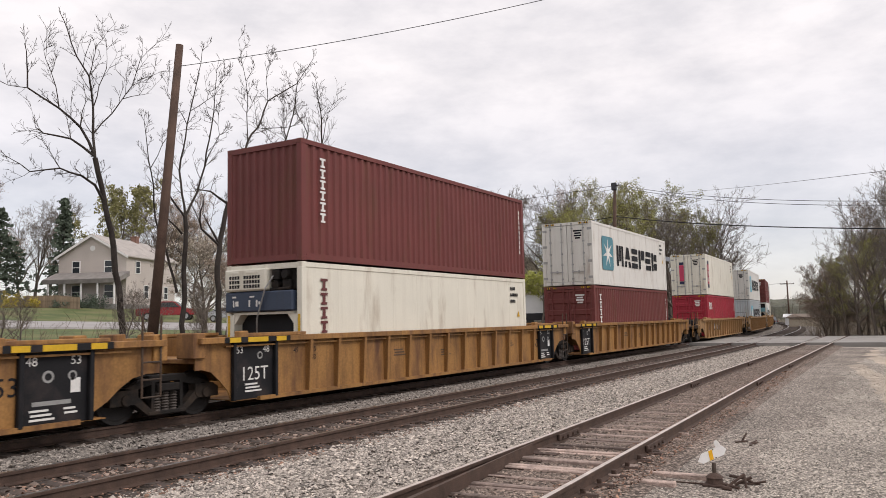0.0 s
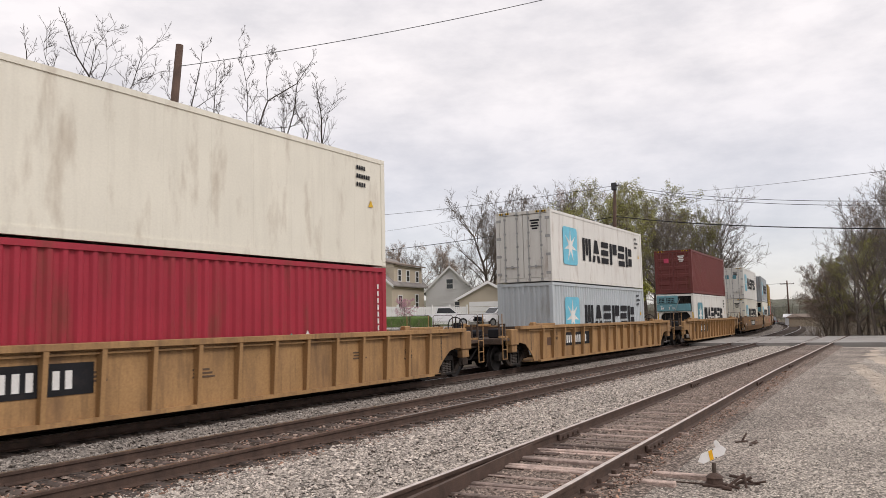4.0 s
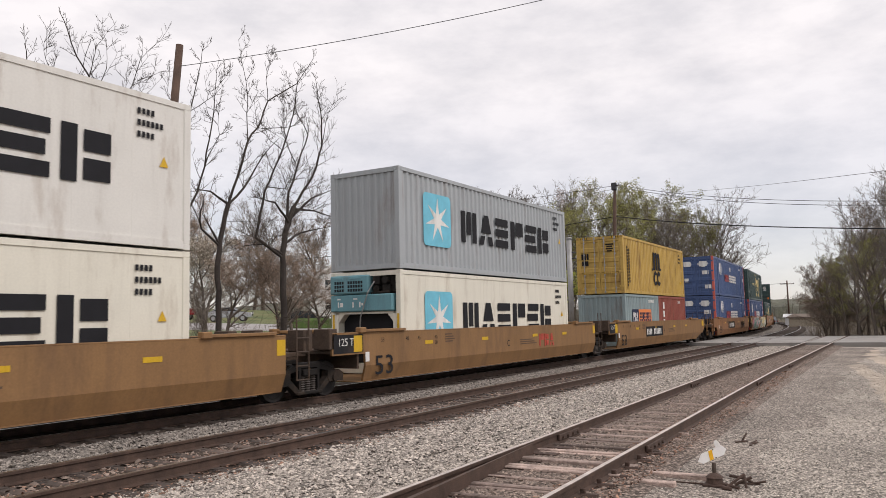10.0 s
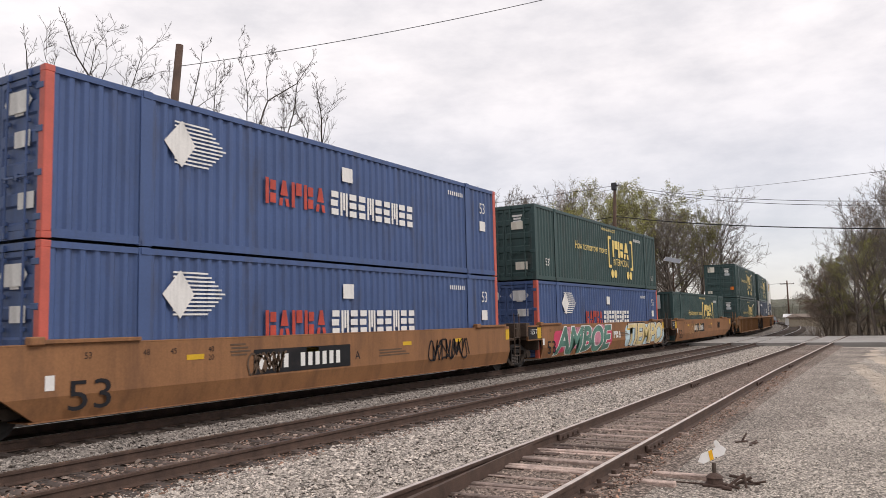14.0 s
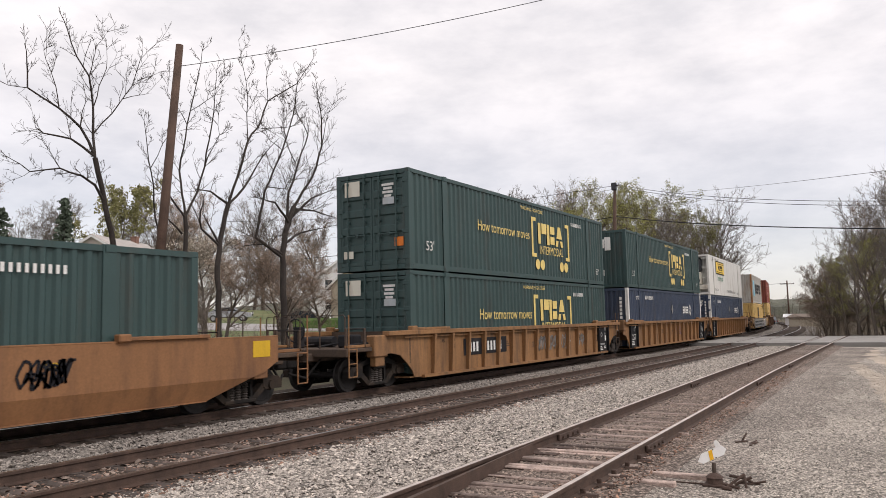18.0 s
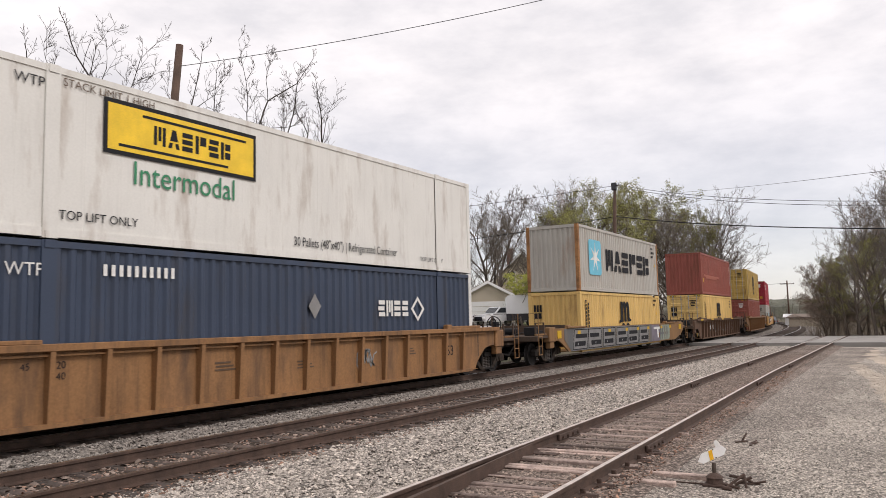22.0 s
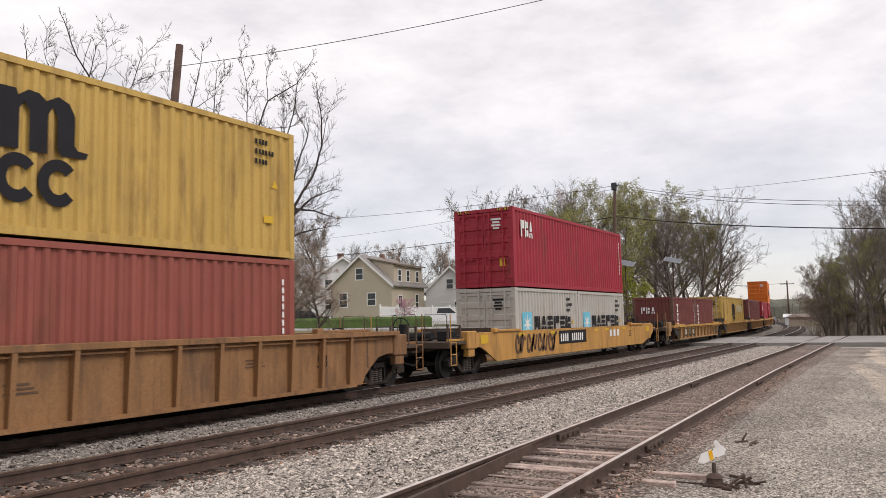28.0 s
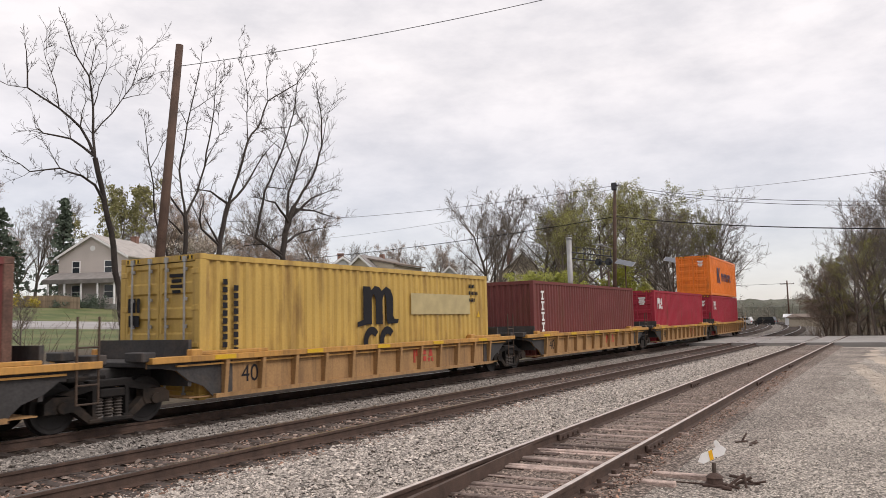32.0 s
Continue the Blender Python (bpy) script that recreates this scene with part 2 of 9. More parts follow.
def part(name, bm, material, parent, label="", m=None, smooth=False):
    me = bpy.data.meshes.new(name)
    bm.to_mesh(me)
    bm.free()
    me.materials.append(material)
    if smooth:
        for p in me.polygons:
            p.use_smooth = True
    return piece(name, me, parent, m, label)


def thing(name, m, label, category, group="", kind=""):
    ob = new(name)
    ob.empty_display_size = 0.2
    ob.matrix_basis = m
    return tagged(ob, label, category, group, kind)


def lettering(words, size, material, squeeze=1.0):
    """A flat mesh of written words, centred, reading along +y and up z, facing +x."""
    k = ("words", words, size, squeeze, material.name)
    if k not in MESHES:
        cu = bpy.data.curves.new("writing", "FONT")
        cu.body, cu.size, cu.align_x, cu.align_y = words, size, "CENTER", "CENTER"
        cu.resolution_u = 3
        ob = bpy.data.objects.new("writing", cu)
        scene.collection.objects.link(ob)
        bpy.context.view_layer.update()
        me = bpy.data.meshes.new_from_object(ob.evaluated_get(bpy.context.evaluated_depsgraph_get()))
        bpy.data.objects.remove(ob)
        me.name = "writing"
        me.transform(Matrix(((0, 0, 1, 0), (squeeze, 0, 0, 0), (0, 1, 0, 0), (0, 0, 0, 1))))
        me.materials.clear()
        me.materials.append(material)
        MESHES[k] = me
    return MESHES[k]


def flat(bm, y0, y1, z0, z1, x=0.0, slant=0.0, t=0.004):
    """A thin painted patch facing +x."""
    prism(bm, [(y0, z0), (y1, z0), (y1 + slant, z1), (y0 + slant, z1)], x - t, x)


# ---------------------------------------------------------------- the line of the train
TRACK_X, BEND_Y, BEND_R, SPEED = -13.21, 40.0, 620.0, 12.93


def on_line(s, x0=TRACK_X):
    """Pose on a track whose straight lies at x0, s metres along."""
    r = BEND_R + (x0 - TRACK_X)
    if s <= BEND_Y:
        return Vector((x0, s, 0)), 0.0
    a = (s - BEND_Y) / BEND_R
    return Vector((x0 - r * (1 - math.cos(a)), BEND_Y + r * math.sin(a), 0)), a


def ride(s0, t, m=None):
    p, a = on_line(s0 - SPEED * t)
    return Matrix.Translation(p) @ Matrix.Rotation(a, 4, "Z") @ (m or Matrix())


MOVERS = []  # thing, place along the line at the start, pose on the car
WHEELS = []  # wheelset, place along the line at the start, height, y on its thing

# ---------------------------------------------------------------- containers
def corrugated(bm, length, z0, z1, x, depth=0.05, pitch=0.278, sign=1):
    """A ribbed wall along y at x, its hollows turned inwards."""
    n = max(2, round(length / pitch))
    ys = []
    p = length / n
    for i in range(n):
        y = -length / 2 + i * p
        ys += [(y, 0), (y + p * 0.30, 0), (y + p * 0.48, -depth), (y + p * 0.82, -depth)]
    ys.append((length / 2, 0))
    prev = None
    for y, d in ys:
        a = bm.verts.new((x + sign * d, y, z0))
        b = bm.verts.new((x + sign * d, y, z1))
        if prev:
            bm.faces.new((prev[0], a, b, prev[1]) if sign > 0 else (a, prev[0], prev[1], b))
        prev = (a, b)


def smooth_wall(bm, length, z0, z1, x, sign=1):
    """A nearly flat insulated wall with shallow seams."""
    n = max(2, round(length / 1.2))
    prev = None
    for i in range(n):
        y0, y1 = -length / 2 + length * i / n, -length / 2 + length * (i + 1) / n
        for y, d in ((y0, 0.004), (y0 + 0.015, 0), (y1 - 0.015, 0), (y1, 0.004)):
            a = bm.verts.new((x - sign * d, y, z0))
            b = bm.verts.new((x - sign * d, y, z1))
            if prev:
                bm.faces.new((prev[0], a, b, prev[1]) if sign > 0 else (a, prev[0], prev[1], b))
            prev = (a, b)


def container(label, s0, z, length=12.192, height=2.896, paint_m=None, wall="ribbed", lead="door", dy=0.0, width=2.438, post_m=None, kindname="shipping_container", group="stacked containers", wells=True, unit_m=None, rail_m=None):
    h, w, L = height, width / 2, length
    base = Matrix.Translation((0, dy, z + (0.028 if z > 1 else 0)))
    c = thing(kindname, ride(s0, 0, base), label, "container", group)
    MOVERS.append((c, s0, base))
    pm = paint_m
    rm = rail_m or pm
    key = (round(L, 2), round(h, 2), round(width, 2), wall)
    inset = 0.02 if wall == "ribbed" else 0.022
    for sg in (1, -1):
        def side(bm, sg=sg):
            if wall == "ribbed":
                corrugated(bm, L - 0.34, 0.16, h - 0.12, sg * (w - inset), sign=sg)
            else:
                smooth_wall(bm, L - 0.30, 0.16, h - 0.10, sg * (w - inset), sg)
        piece("side_panel", mesh_of(("side_panel", key, sg), side, pm), c)

        def top(bm, sg=sg):
            box(bm, sg * w - 0.07 * (sg > 0) , sg * w + 0.07 * (sg < 0), -L / 2 + 0.17, L / 2 - 0.17, h - 0.12, h - 0.01)
        piece("top_rail", mesh_of(("top_rail", key, sg), top, rm), c)

        def bot(bm, sg=sg):
            box(bm, sg * w - 0.09 * (sg > 0), sg * w + 0.09 * (sg < 0), -L / 2 + 0.17, L / 2 - 0.17, 0.02, 0.17)
        piece("bottom_rail", mesh_of(("bottom_rail", key, sg), bot, rm), c)
    n_post = [(-L / 2, 1), (L / 2, -1)]
    for y, d in n_post:
        for sg in (1, -1):
            def post(bm):
                box(bm, -0.08, 0.08, -0.085, 0.085, 0.11, h - 0.11, 0.012)
            piece("corner_post", mesh_of(("corner_post", round(h, 2)), post, post_m or pm), c, Matrix.Translation((sg * (w - 0.08), y + d * 0.085, 0)))
            for zz in (0.0, h - 0.118):
                def cast(bm):
                    box(bm, -0.081, 0.081, -0.089, 0.089, 0, 0.118, 0.01)
                    box(bm, -0.083, 0.083, -0.03, 0.03, 0.035, 0.085)
                piece("corner_casting", mesh_of("corner_casting", cast, post_m or pm), c, Matrix.Translation((sg * (w - 0.081), y + d * 0.089, zz)))

    def roof(bm):
        box(bm, -w + 0.07, w - 0.07, -L / 2 + 0.1, L / 2 - 0.1, h - 0.045, h - 0.02)
    piece("roof", mesh_of(("roof", key), roof, pm), c)

    def floor_(bm):
        box(bm, -w + 0.09, w - 0.09, -L / 2 + 0.1, L / 2 - 0.1, 0.10, 0.15)
    piece("floor", mesh_of(("floor", key), floor_, pm), c)
    if L > 14:  # lifting posts at forty-foot spacing
        for y in (-6.096, 6.096):
            def lift(bm):
                box(bm, -0.05, 0.012, -0.13, 0.13, 0.0, h)
                box(bm, -0.05, 0.03, -0.09, 0.09, h - 0.13, h + 0.002)
                box(bm, -0.05, 0.03, -0.09, 0.09, 0.0, 0.12)
            piece("lifting_post", mesh_of(("lifting_post", round(h, 2)), lift, pm), c, Matrix.Translation((w - 0.01, y, 0)))
    # ends: far end a plain ribbed bulkhead, leading end as seen
    for end, y in (("lead", -L / 2), ("tail", L / 2)):
        kind = lead if end == "lead" else "bulkhead"
        sgn = -1 if end == "lead" else 1

        for nm, za, zb in (("end_sill", 0.02, 0.16), ("end_header", h - 0.14, h - 0.01)):
            def bar(bm):
                box(bm, -w + 0.16, w - 0.16, y if sgn < 0 else y - 0.12, y + 0.12 if sgn < 0 else y, za, zb)
            piece(nm, mesh_of((nm, key, end), bar, rm), c)
        if kind == "bulkhead":
            def bulk(bm):
                corrugated(bm, 2 * w - 0.32, 0.16, h - 0.14, 0.0, 0.045, 0.24)
            bm_m = Matrix.Translation((0, y + 0.02 * -sgn, 0)) @ Matrix.Rotation(radians(-90 if sgn < 0 else 90), 4, "Z")
            piece("end_panel", mesh_of(("end_panel", key), bulk, pm), c, bm_m)
        elif kind == "door":
            dw = w - 0.165
            for sg in (-1, 1):
                def leaf(bm, sg=sg):
                    x0, x1 = (0.01, dw) if sg > 0 else (-dw, -0.01)
                    if wall == "ribbed":
                        zs = [(0.17, 0.014)]
                        n = 5
                        for k in range(n):
                            z0 = 0.17 + (h - 0.33) * k / n
                            z1 = 0.17 + (h - 0.33) * (k + 1) / n
                            zs += [(z0 + 0.09, 0.014), (z0 + 0.13, 0.05), (z1 - 0.13, 0.05), (z1 - 0.09, 0.014)]
                        zs.append((h - 0.16, 0.014))
                        prev = None
                        for zz, yy in zs:
                            cur = [bm.verts.new(p) for p in ((x0, 0.06, zz), (x0, 0.014, zz), (x0 + 0.06, 0.014, zz), (x0 + 0.09, yy, zz), (x1 - 0.09, yy, zz), (x1 - 0.06, 0.014, zz), (x1, 0.014, zz), (x1, 0.06, zz))]
                            if prev:
                                for k in range(7):
                                    bm.faces.new((prev[k], prev[k + 1], cur[k + 1], cur[k]))
                            prev = cur
                        bmesh.ops.recalc_face_normals(bm, faces=bm.faces)
                    else:
                        box(bm, x0, x1, 0.015, 0.06, 0.17, h - 0.16, 0.012)
                door = piece("door", mesh_of(("door", key, sg), leaf, pm), c, Matrix.Translation((0, y, 0)))
                for fx in (0.24, 0.76):
                    def rod(bm):
                        tube(bm, (0, 0, 0.07), (0, 0, h - 0.07), 0.021, n=8)
                        for zz in (0.3, 0.95, h * 0.5, h - 0.9, h - 0.3):
                            box(bm, -0.045, 0.045, 0.0, 0.05, zz - 0.035, zz + 0.035, 0.006)
                        box(bm, -0.04, 0.04, -0.02, 0.06, 0.04, 0.14)
                        box(bm, -0.04, 0.04, -0.02, 0.06, h - 0.15, h - 0.04)
                    piece("lock_rod", mesh_of(("lock_rod", round(h, 2)), rod, M_GALV if wall != "ribbed" or pm in (C_MSC, C_MSCB) else pm), door, Matrix.Translation((sg * dw * fx + 0.0, -0.03, 0)))
                    def handle(bm):
                        box(bm, -0.02, 0.30, -0.02, 0.005, -0.02, 0.02, 0.005)
                        box(bm, -0.03, 0.05, -0.015, 0.03, -0.06, 0.06, 0.005)
                    piece("handle", mesh_of("door_handle", handle, M_GALV if wall != "ribbed" else pm), door, Matrix.Translation((sg * dw * fx - (0.25 if fx * sg > 0 and fx > 0.5 or (sg < 0 and fx < 0.5) else 0.0), -0.045, 1.05 if wall == "ribbed" else 0.62)))
                for zz in (0.35, 0.35 + (h - 0.7) / 3, 0.35 + (h - 0.7) * 2 / 3, h - 0.35):
                    def hinge(bm):
                        box(bm, -0.10, 0.10, -0.012, 0.02, -0.055, 0.055, 0.008)
                    piece("hinge", mesh_of("door_hinge", hinge, M_GALV if wall != "ribbed" else pm), door, Matrix.Translation((sg * (dw + 0.03), 0, zz)))
                def plate(bm):
                    for k in range(4):
                        wid = (0.42, 0.30, 0.36, 0.25)[k]
                        box(bm, -wid / 2, wid / 2, -0.002, 0.002, -k * 0.11 - 0.035, -k * 0.11 + 0.035)
                if sg > 0:
                    piece("marking", mesh_of("door_marks", plate, M_WHITE if pm not in (C_WHITE, C_CREAM, C_WGREY, C_LGREY, C_MSC, C_MSCB) else M_INK), door, Matrix.Translation((dw * 0.5, 0.008, h - 0.42)))
            if L < 13 and h > 2.8:
                for sg in (-1, 1):
                    def hz(bm):
                        box(bm, -0.22, 0.22, -0.004, 0.0, -0.04, 0.04)
                    st_ = piece("hazard_strip", mesh_of("hazard_strip", hz, M_YEL), c, Matrix.Translation((sg * (w - 0.40), y - 0.002, h - 0.07)))
                    for q in range(4):
                        piece("stripe", mesh_of("hazard_stripe", lambda bm: box(bm, -0.025, 0.025, -0.006, -0.0045, -0.04, 0.04), M_INK), st_, Matrix.Translation((-0.16 + q * 0.11, 0, 0)))
        elif kind == "reefer":  # refrigeration machinery set in the end wall
            um = unit_m or C_TEAL
            def surround(bm):
                box(bm, -w + 0.16, w - 0.16, 0.30, 0.36, 0.16, h - 0.14)
                box(bm, -w + 0.16, w - 0.16, 0.0, 0.30, 0.16, 0.30)
                box(bm, -w + 0.16, -w + 0.26, 0.0, 0.3, 0.16, 1.74)
                box(bm, w - 0.26, w - 0.16, 0.0, 0.3, 0.16, 1.74)
                box(bm, -w + 0.16, w - 0.16, 0.0, 0.3, 1.69, 1.75)
                for sg2 in (-1, 1):  # sloped upper corners of the opening
                    near, far = [[bm.verts.new((sg2 * xx, yy, zz)) for xx, zz in ((w - 0.25, 1.70), (w - 0.25, 1.44), (w - 0.47, 1.70))] for yy in (0.02, 0.26)]
                    bm.faces.new(near)
                    bm.faces.new(far[::-1])
                    for k in range(3):
                        bm.faces.new((near[k], far[k], far[(k + 1) % 3], near[(k + 1) % 3]))
                bmesh.ops.recalc_face_normals(bm, faces=bm.faces)
            piece("machinery_recess", mesh_of(("machinery_recess", key), surround, pm), c, Matrix.Translation((0, y, 0)))
            # black plate added behind the unit as the shade inside the recess
            def cavity(bm):
                box(bm, -w + 0.17, w - 0.17, 0.27, 0.297, 0.31, h - 0.15)
            for sg2 in (-1, 1):
                piece("edge_strip", mesh_of("reefer_edge_strip", lambda bm: box(bm, -0.035, 0.035, -0.006, 0.0, 0.95, 1.68), M_YEL), c, Matrix.Translation((sg2 * (w - 0.09), y - 0.002, 0)), "yellow strip")
            piece("machinery_bay", mesh_of(("machinery_bay", key), cavity, M_BLACK), c, Matrix.Translation((0, y, 0)))
            def unit(bm):
                box(bm, -w + 0.04, w - 0.22, -0.09, 0.25, 1.76, 2.24, 0.03)
                box(bm, -w + 0.2, -w + 0.3, -0.105, -0.085, 1.8, 2.2, 0.01)
                box(bm, 0.02, 0.09, -0.105, -0.085, 1.8, 2.2, 0.01)
            u = piece("refrigeration_unit", mesh_of(("refrigeration_unit", round(w, 2)), unit, um), c, Matrix.Translation((0, y, 0)), "painted refrigeration machinery with grilles")
            def hood(bm):
                box(bm, -w + 0.04, 0.2, -0.12, 0.25, 2.26, h - 0.1, 0.04)
                box(bm, -w + 0.22, -w + 0.52, -0.13, -0.11, 2.68, 2.73, 0.006)
                box(bm, -0.45, -0.05, -0.13, -0.11, 2.68, 2.73, 0.006)
            piece("grille_hood", mesh_of(("reefer_hood", round(w, 2)), hood, C_CREAM if um == C_NAVY else um), u)
            for gx, gw, nn in ((-w + 0.22, 0.36, 4), (-0.52, 0.55, 6)):
                def grille(bm):
                    for q in range(nn):
                        for kz in range(3):
                            box(bm, gx + gw * q / nn, gx + gw * (q + 0.72) / nn, -0.126, -0.11, 2.33 + kz * 0.11, 2.41 + kz * 0.11)
                piece("grille", mesh_of(("reefer_grille", nn, round(w, 2)), grille, M_BLACK), u)
            def stack(bm):
                box(bm, 0.22, w - 0.2, 0.12, 0.26, 2.26, h - 0.12, 0.04)
                box(bm, 0.28, 0.52, -0.02, 0.14, 2.5, 2.74, 0.02)
                box(bm, 0.6, 0.86, 0.0, 0.14, 2.28, 2.5, 0.03)
                tube(bm, (0.4, -0.02, 2.38), (0.4, 0.14, 2.38), 0.11, n=12)
                tube(bm, (0.72, -0.05, 2.62), (0.72, 0.14, 2.62), 0.1, n=12)
                tube(bm, (0.24, 0.0, 2.27), (0.85, 0.0, 2.29), 0.035)
            piece("condenser", mesh_of(("reefer_condenser", round(w, 2)), stack, M_TRUCK), u)
            piece("power_cable", mesh_of("reefer_cable", lambda bm: (tube(bm, (0.36, -0.03, 2.6), (0.22, -0.16, 2.3), 0.018, n=6), tube(bm, (0.22, -0.16, 2.3), (-0.06, -0.14, 1.6), 0.018, n=6), tube(bm, (-0.06, -0.14, 1.6), (-0.22, 0.02, 1.0), 0.018, n=6)), M_GALV), u)
            piece("marking", mesh_of("reefer_marks", lambda bm: [box(bm, x0, x1, -0.097, -0.092, z0 + 0.38, z1 + 0.38) for x0, x1, z0, z1 in ((-0.98, -0.8, 1.72, 1.76), (-0.98, -0.94, 1.5, 1.66), (-0.9, -0.86, 1.5, 1.66), (-0.82, -0.72, 1.52, 1.64), (-0.35, -0.2, 1.72, 1.76), (-0.38, -0.33, 1.5, 1.66), (-0.14, -0.09, 1.5, 1.66), (-0.06, 0.0, 1.55, 1.62))], M_WHITE), u)
            def pipes(bm):
                box(bm, -w + 0.28, w - 0.28, 0.05, 0.28, 0.32, 0.75, 0.05)
                tube(bm, (0.2, -0.05, 1.2), (0.75, -0.05, 1.05), 0.05)
                tube(bm, (0.55, 0.02, 0.5), (0.55, 0.02, 1.2), 0.04)
                tube(bm, (-0.6, 0.02, 0.62), (-0.6, 0.02, 1.2), 0.12)
                tube(bm, (-0.2, 0.02, 0.62), (-0.2, 0.02, 1.2), 0.09)
            piece("compressor", mesh_of("reefer_compressor", pipes, M_BLACK), u)
        elif kind == "genset":  # white wall with a tall black-screened cooling unit on it
            def wallp(bm):
                box(bm, -w + 0.16, w - 0.16, 0.55, 0.62, 0.16, h - 0.14)
                for xx in (-w + 0.02, w - 0.14):
                    box(bm, xx, xx + 0.12, -0.02, 0.12, 0.0, h)
                for zz in (0.45, 1.2, 1.95, 2.6):
                    box(bm, -w + 0.1, -w + 0.9, 0.0, 0.05, zz, zz + 0.06)
                    box(bm, w - 0.5, w - 0.1, 0.0, 0.05, zz, zz + 0.06)
            piece("end_frame", mesh_of(("genset_frame", key), wallp, pm), c, Matrix.Translation((0, y, 0)))
            def cooler(bm):
                box(bm, -0.75, 0.75, 0.05, 0.55, 0.75, 1.65, 0.06)
                box(bm, -w + 0.1, w - 0.1, 0.0, 0.5, 0.38, 0.72, 0.03)
            u = piece("refrigeration_unit", mesh_of("cooler_body", cooler, C_CREAM), c, Matrix.Translation((0, y, 0)), "cream refrigeration unit on the end wall")
            def screen(bm):
                box(bm, -0.78, 0.78, 0.03, 0.5, 1.67, 2.68, 0.1)
            piece("screen", mesh_of("cooler_screen", screen, C_DGREY), u)
            def lamp(bm):
                box(bm, 0.35, 0.62, 0.03, 0.06, 0.95, 1.12)
                box(bm, 0.35, 0.55, 0.03, 0.06, 1.3, 1.42)
            piece("control_panel", mesh_of("cooler_panel", lamp, M_BLACK), u)
    if L > 15:
        # lifting posts at the forty-foot points, with a dark casting at head and foot
        for yy in (-6.096, 6.096):
            post = piece("lifting_post", mesh_of(("lifting_post", round(h, 2)), lambda bm: box(bm, -0.03, 0.004, -0.09, 0.09, 0.175, h - 0.125, 0.002), pm), c, Matrix.Translation((w, yy, 0)))
            for zz in (0.175, h - 0.27):
                piece("corner_casting", mesh_of("lifting_casting", lambda bm: box(bm, -0.02, 0.007, -0.075, 0.075, 0.0, 0.14, 0.002), M_STEEL), post, Matrix.Translation((0, 0, zz)))
    return c


def put(c, name, build, material, y=0.0, z=0.0, label="", x=None, width=2.438):
    """A painted mark on a container's flank."""
    m = Matrix.Translation(((width / 2 if x is None else x) + 0.006, y, z))
    if isinstance(build, Bars):
        return lay_bars(c, build, material, m)
    bm = bmesh.new()
    build(bm)
    if name in ("marking", "stencil", "graffiti"):
        return tagged(part(name, bm, material, c, label, m), kind="stuff")
    return part(name, bm, material, c, label, Matrix.Translation(((width / 2 if x is None else x) + 0.006, y, z)))


GLYPHS = (
    ([(0, 0), (0.26, 0), (0.26, 1), (0, 1)], [(0.37, 0.25), (0.63, 0.25), (0.63, 1), (0.37, 1)], [(0.74, 0), (1, 0), (1, 1), (0.74, 1)]),
    ([(0, 0), (0.3, 0), (0.4, 0.3), (0.1, 0.3)], [(0.7, 0), (1, 0), (0.9, 0.3), (0.6, 0.3)], [(0.14, 0.4), (0.86, 0.4), (0.66, 1), (0.34, 1)]),
    ([(0, 0), (0.95, 0), (0.95, 0.26), (0, 0.26)], [(0, 0.37), (0.95, 0.37), (0.95, 0.63), (0, 0.63)], [(0, 0.74), (0.95, 0.74), (0.95, 1), (0, 1)]),
    ([(0, 0), (0.3, 0), (0.3, 1), (0, 1)], [(0.42, 0.5), (1, 0.5), (1, 1), (0.42, 1)]),
    ([(0.08, 0), (1, 0), (1, 0.26), (0.08, 0.26)], [(0, 0.37), (0.92, 0.37), (0.92, 0.63), (0, 0.63)], [(0.08, 0.74), (1, 0.74), (1, 1), (0.08, 1)]),
    ([(0, 0), (0.3, 0), (0.3, 1), (0, 1)], [(0.42, 0.06), (0.95, 0.06), (0.95, 0.44), (0.42, 0.44)], [(0.42, 0.56), (0.95, 0.56), (0.95, 0.94), (0.42, 0.94)]),
)


def lay_bars(c, b, material, m):
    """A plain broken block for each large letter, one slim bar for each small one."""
    if not b.column and b.h > 0.3:
        for i in range(b.n):
            k = (i if b.n == 6 else 2 * i + b.n) % len(GLYPHS)
            def block(bm):
                for out in GLYPHS[k]:
                    prism(bm, [(y * b.w, z * b.h) for y, z in out], -0.004, 0)
            piece("letter_block", mesh_of(("letter_block", k, round(b.w, 3), round(b.h, 3)), block, material), c, m @ Matrix.Translation((0, i * (b.w + b.gap), 0)))
        return
    wide = b.w * (1.0 if b.column else 0.75)
    me = mesh_of(("stencil_bar", round(wide, 3), round(b.h, 3), b.column), lambda bm: flat(bm, 0, wide, -b.h if b.column else 0, 0 if b.column else b.h), material)
    for i in range(b.n):
        piece("stencil_bar", me, c, m @ Matrix.Translation((0, 0, -i * (b.h + b.gap)) if b.column else (0, i * (b.w + b.gap), 0)))


def put_end(c, name, build, material, L, x=0.0, z=0.0, label=""):
    if isinstance(build, Bars):
        return lay_bars(c, build, material, Matrix.Translation((x, -L / 2 - 0.012, z)) @ Matrix.Rotation(radians(-90), 4, "Z"))
    bm = bmesh.new()
    build(bm)
    return part(name, bm, material, c, label, Matrix.Translation((x, -L / 2 - 0.012, z)) @ Matrix.Rotation(radians(-90), 4, "Z"))


def words(c, text, size, material, y, z, squeeze=1.0, x=1.219):
    return piece("lettering", lettering(text, size, material, squeeze), c, Matrix.Translation((x + 0.007, y, z)))


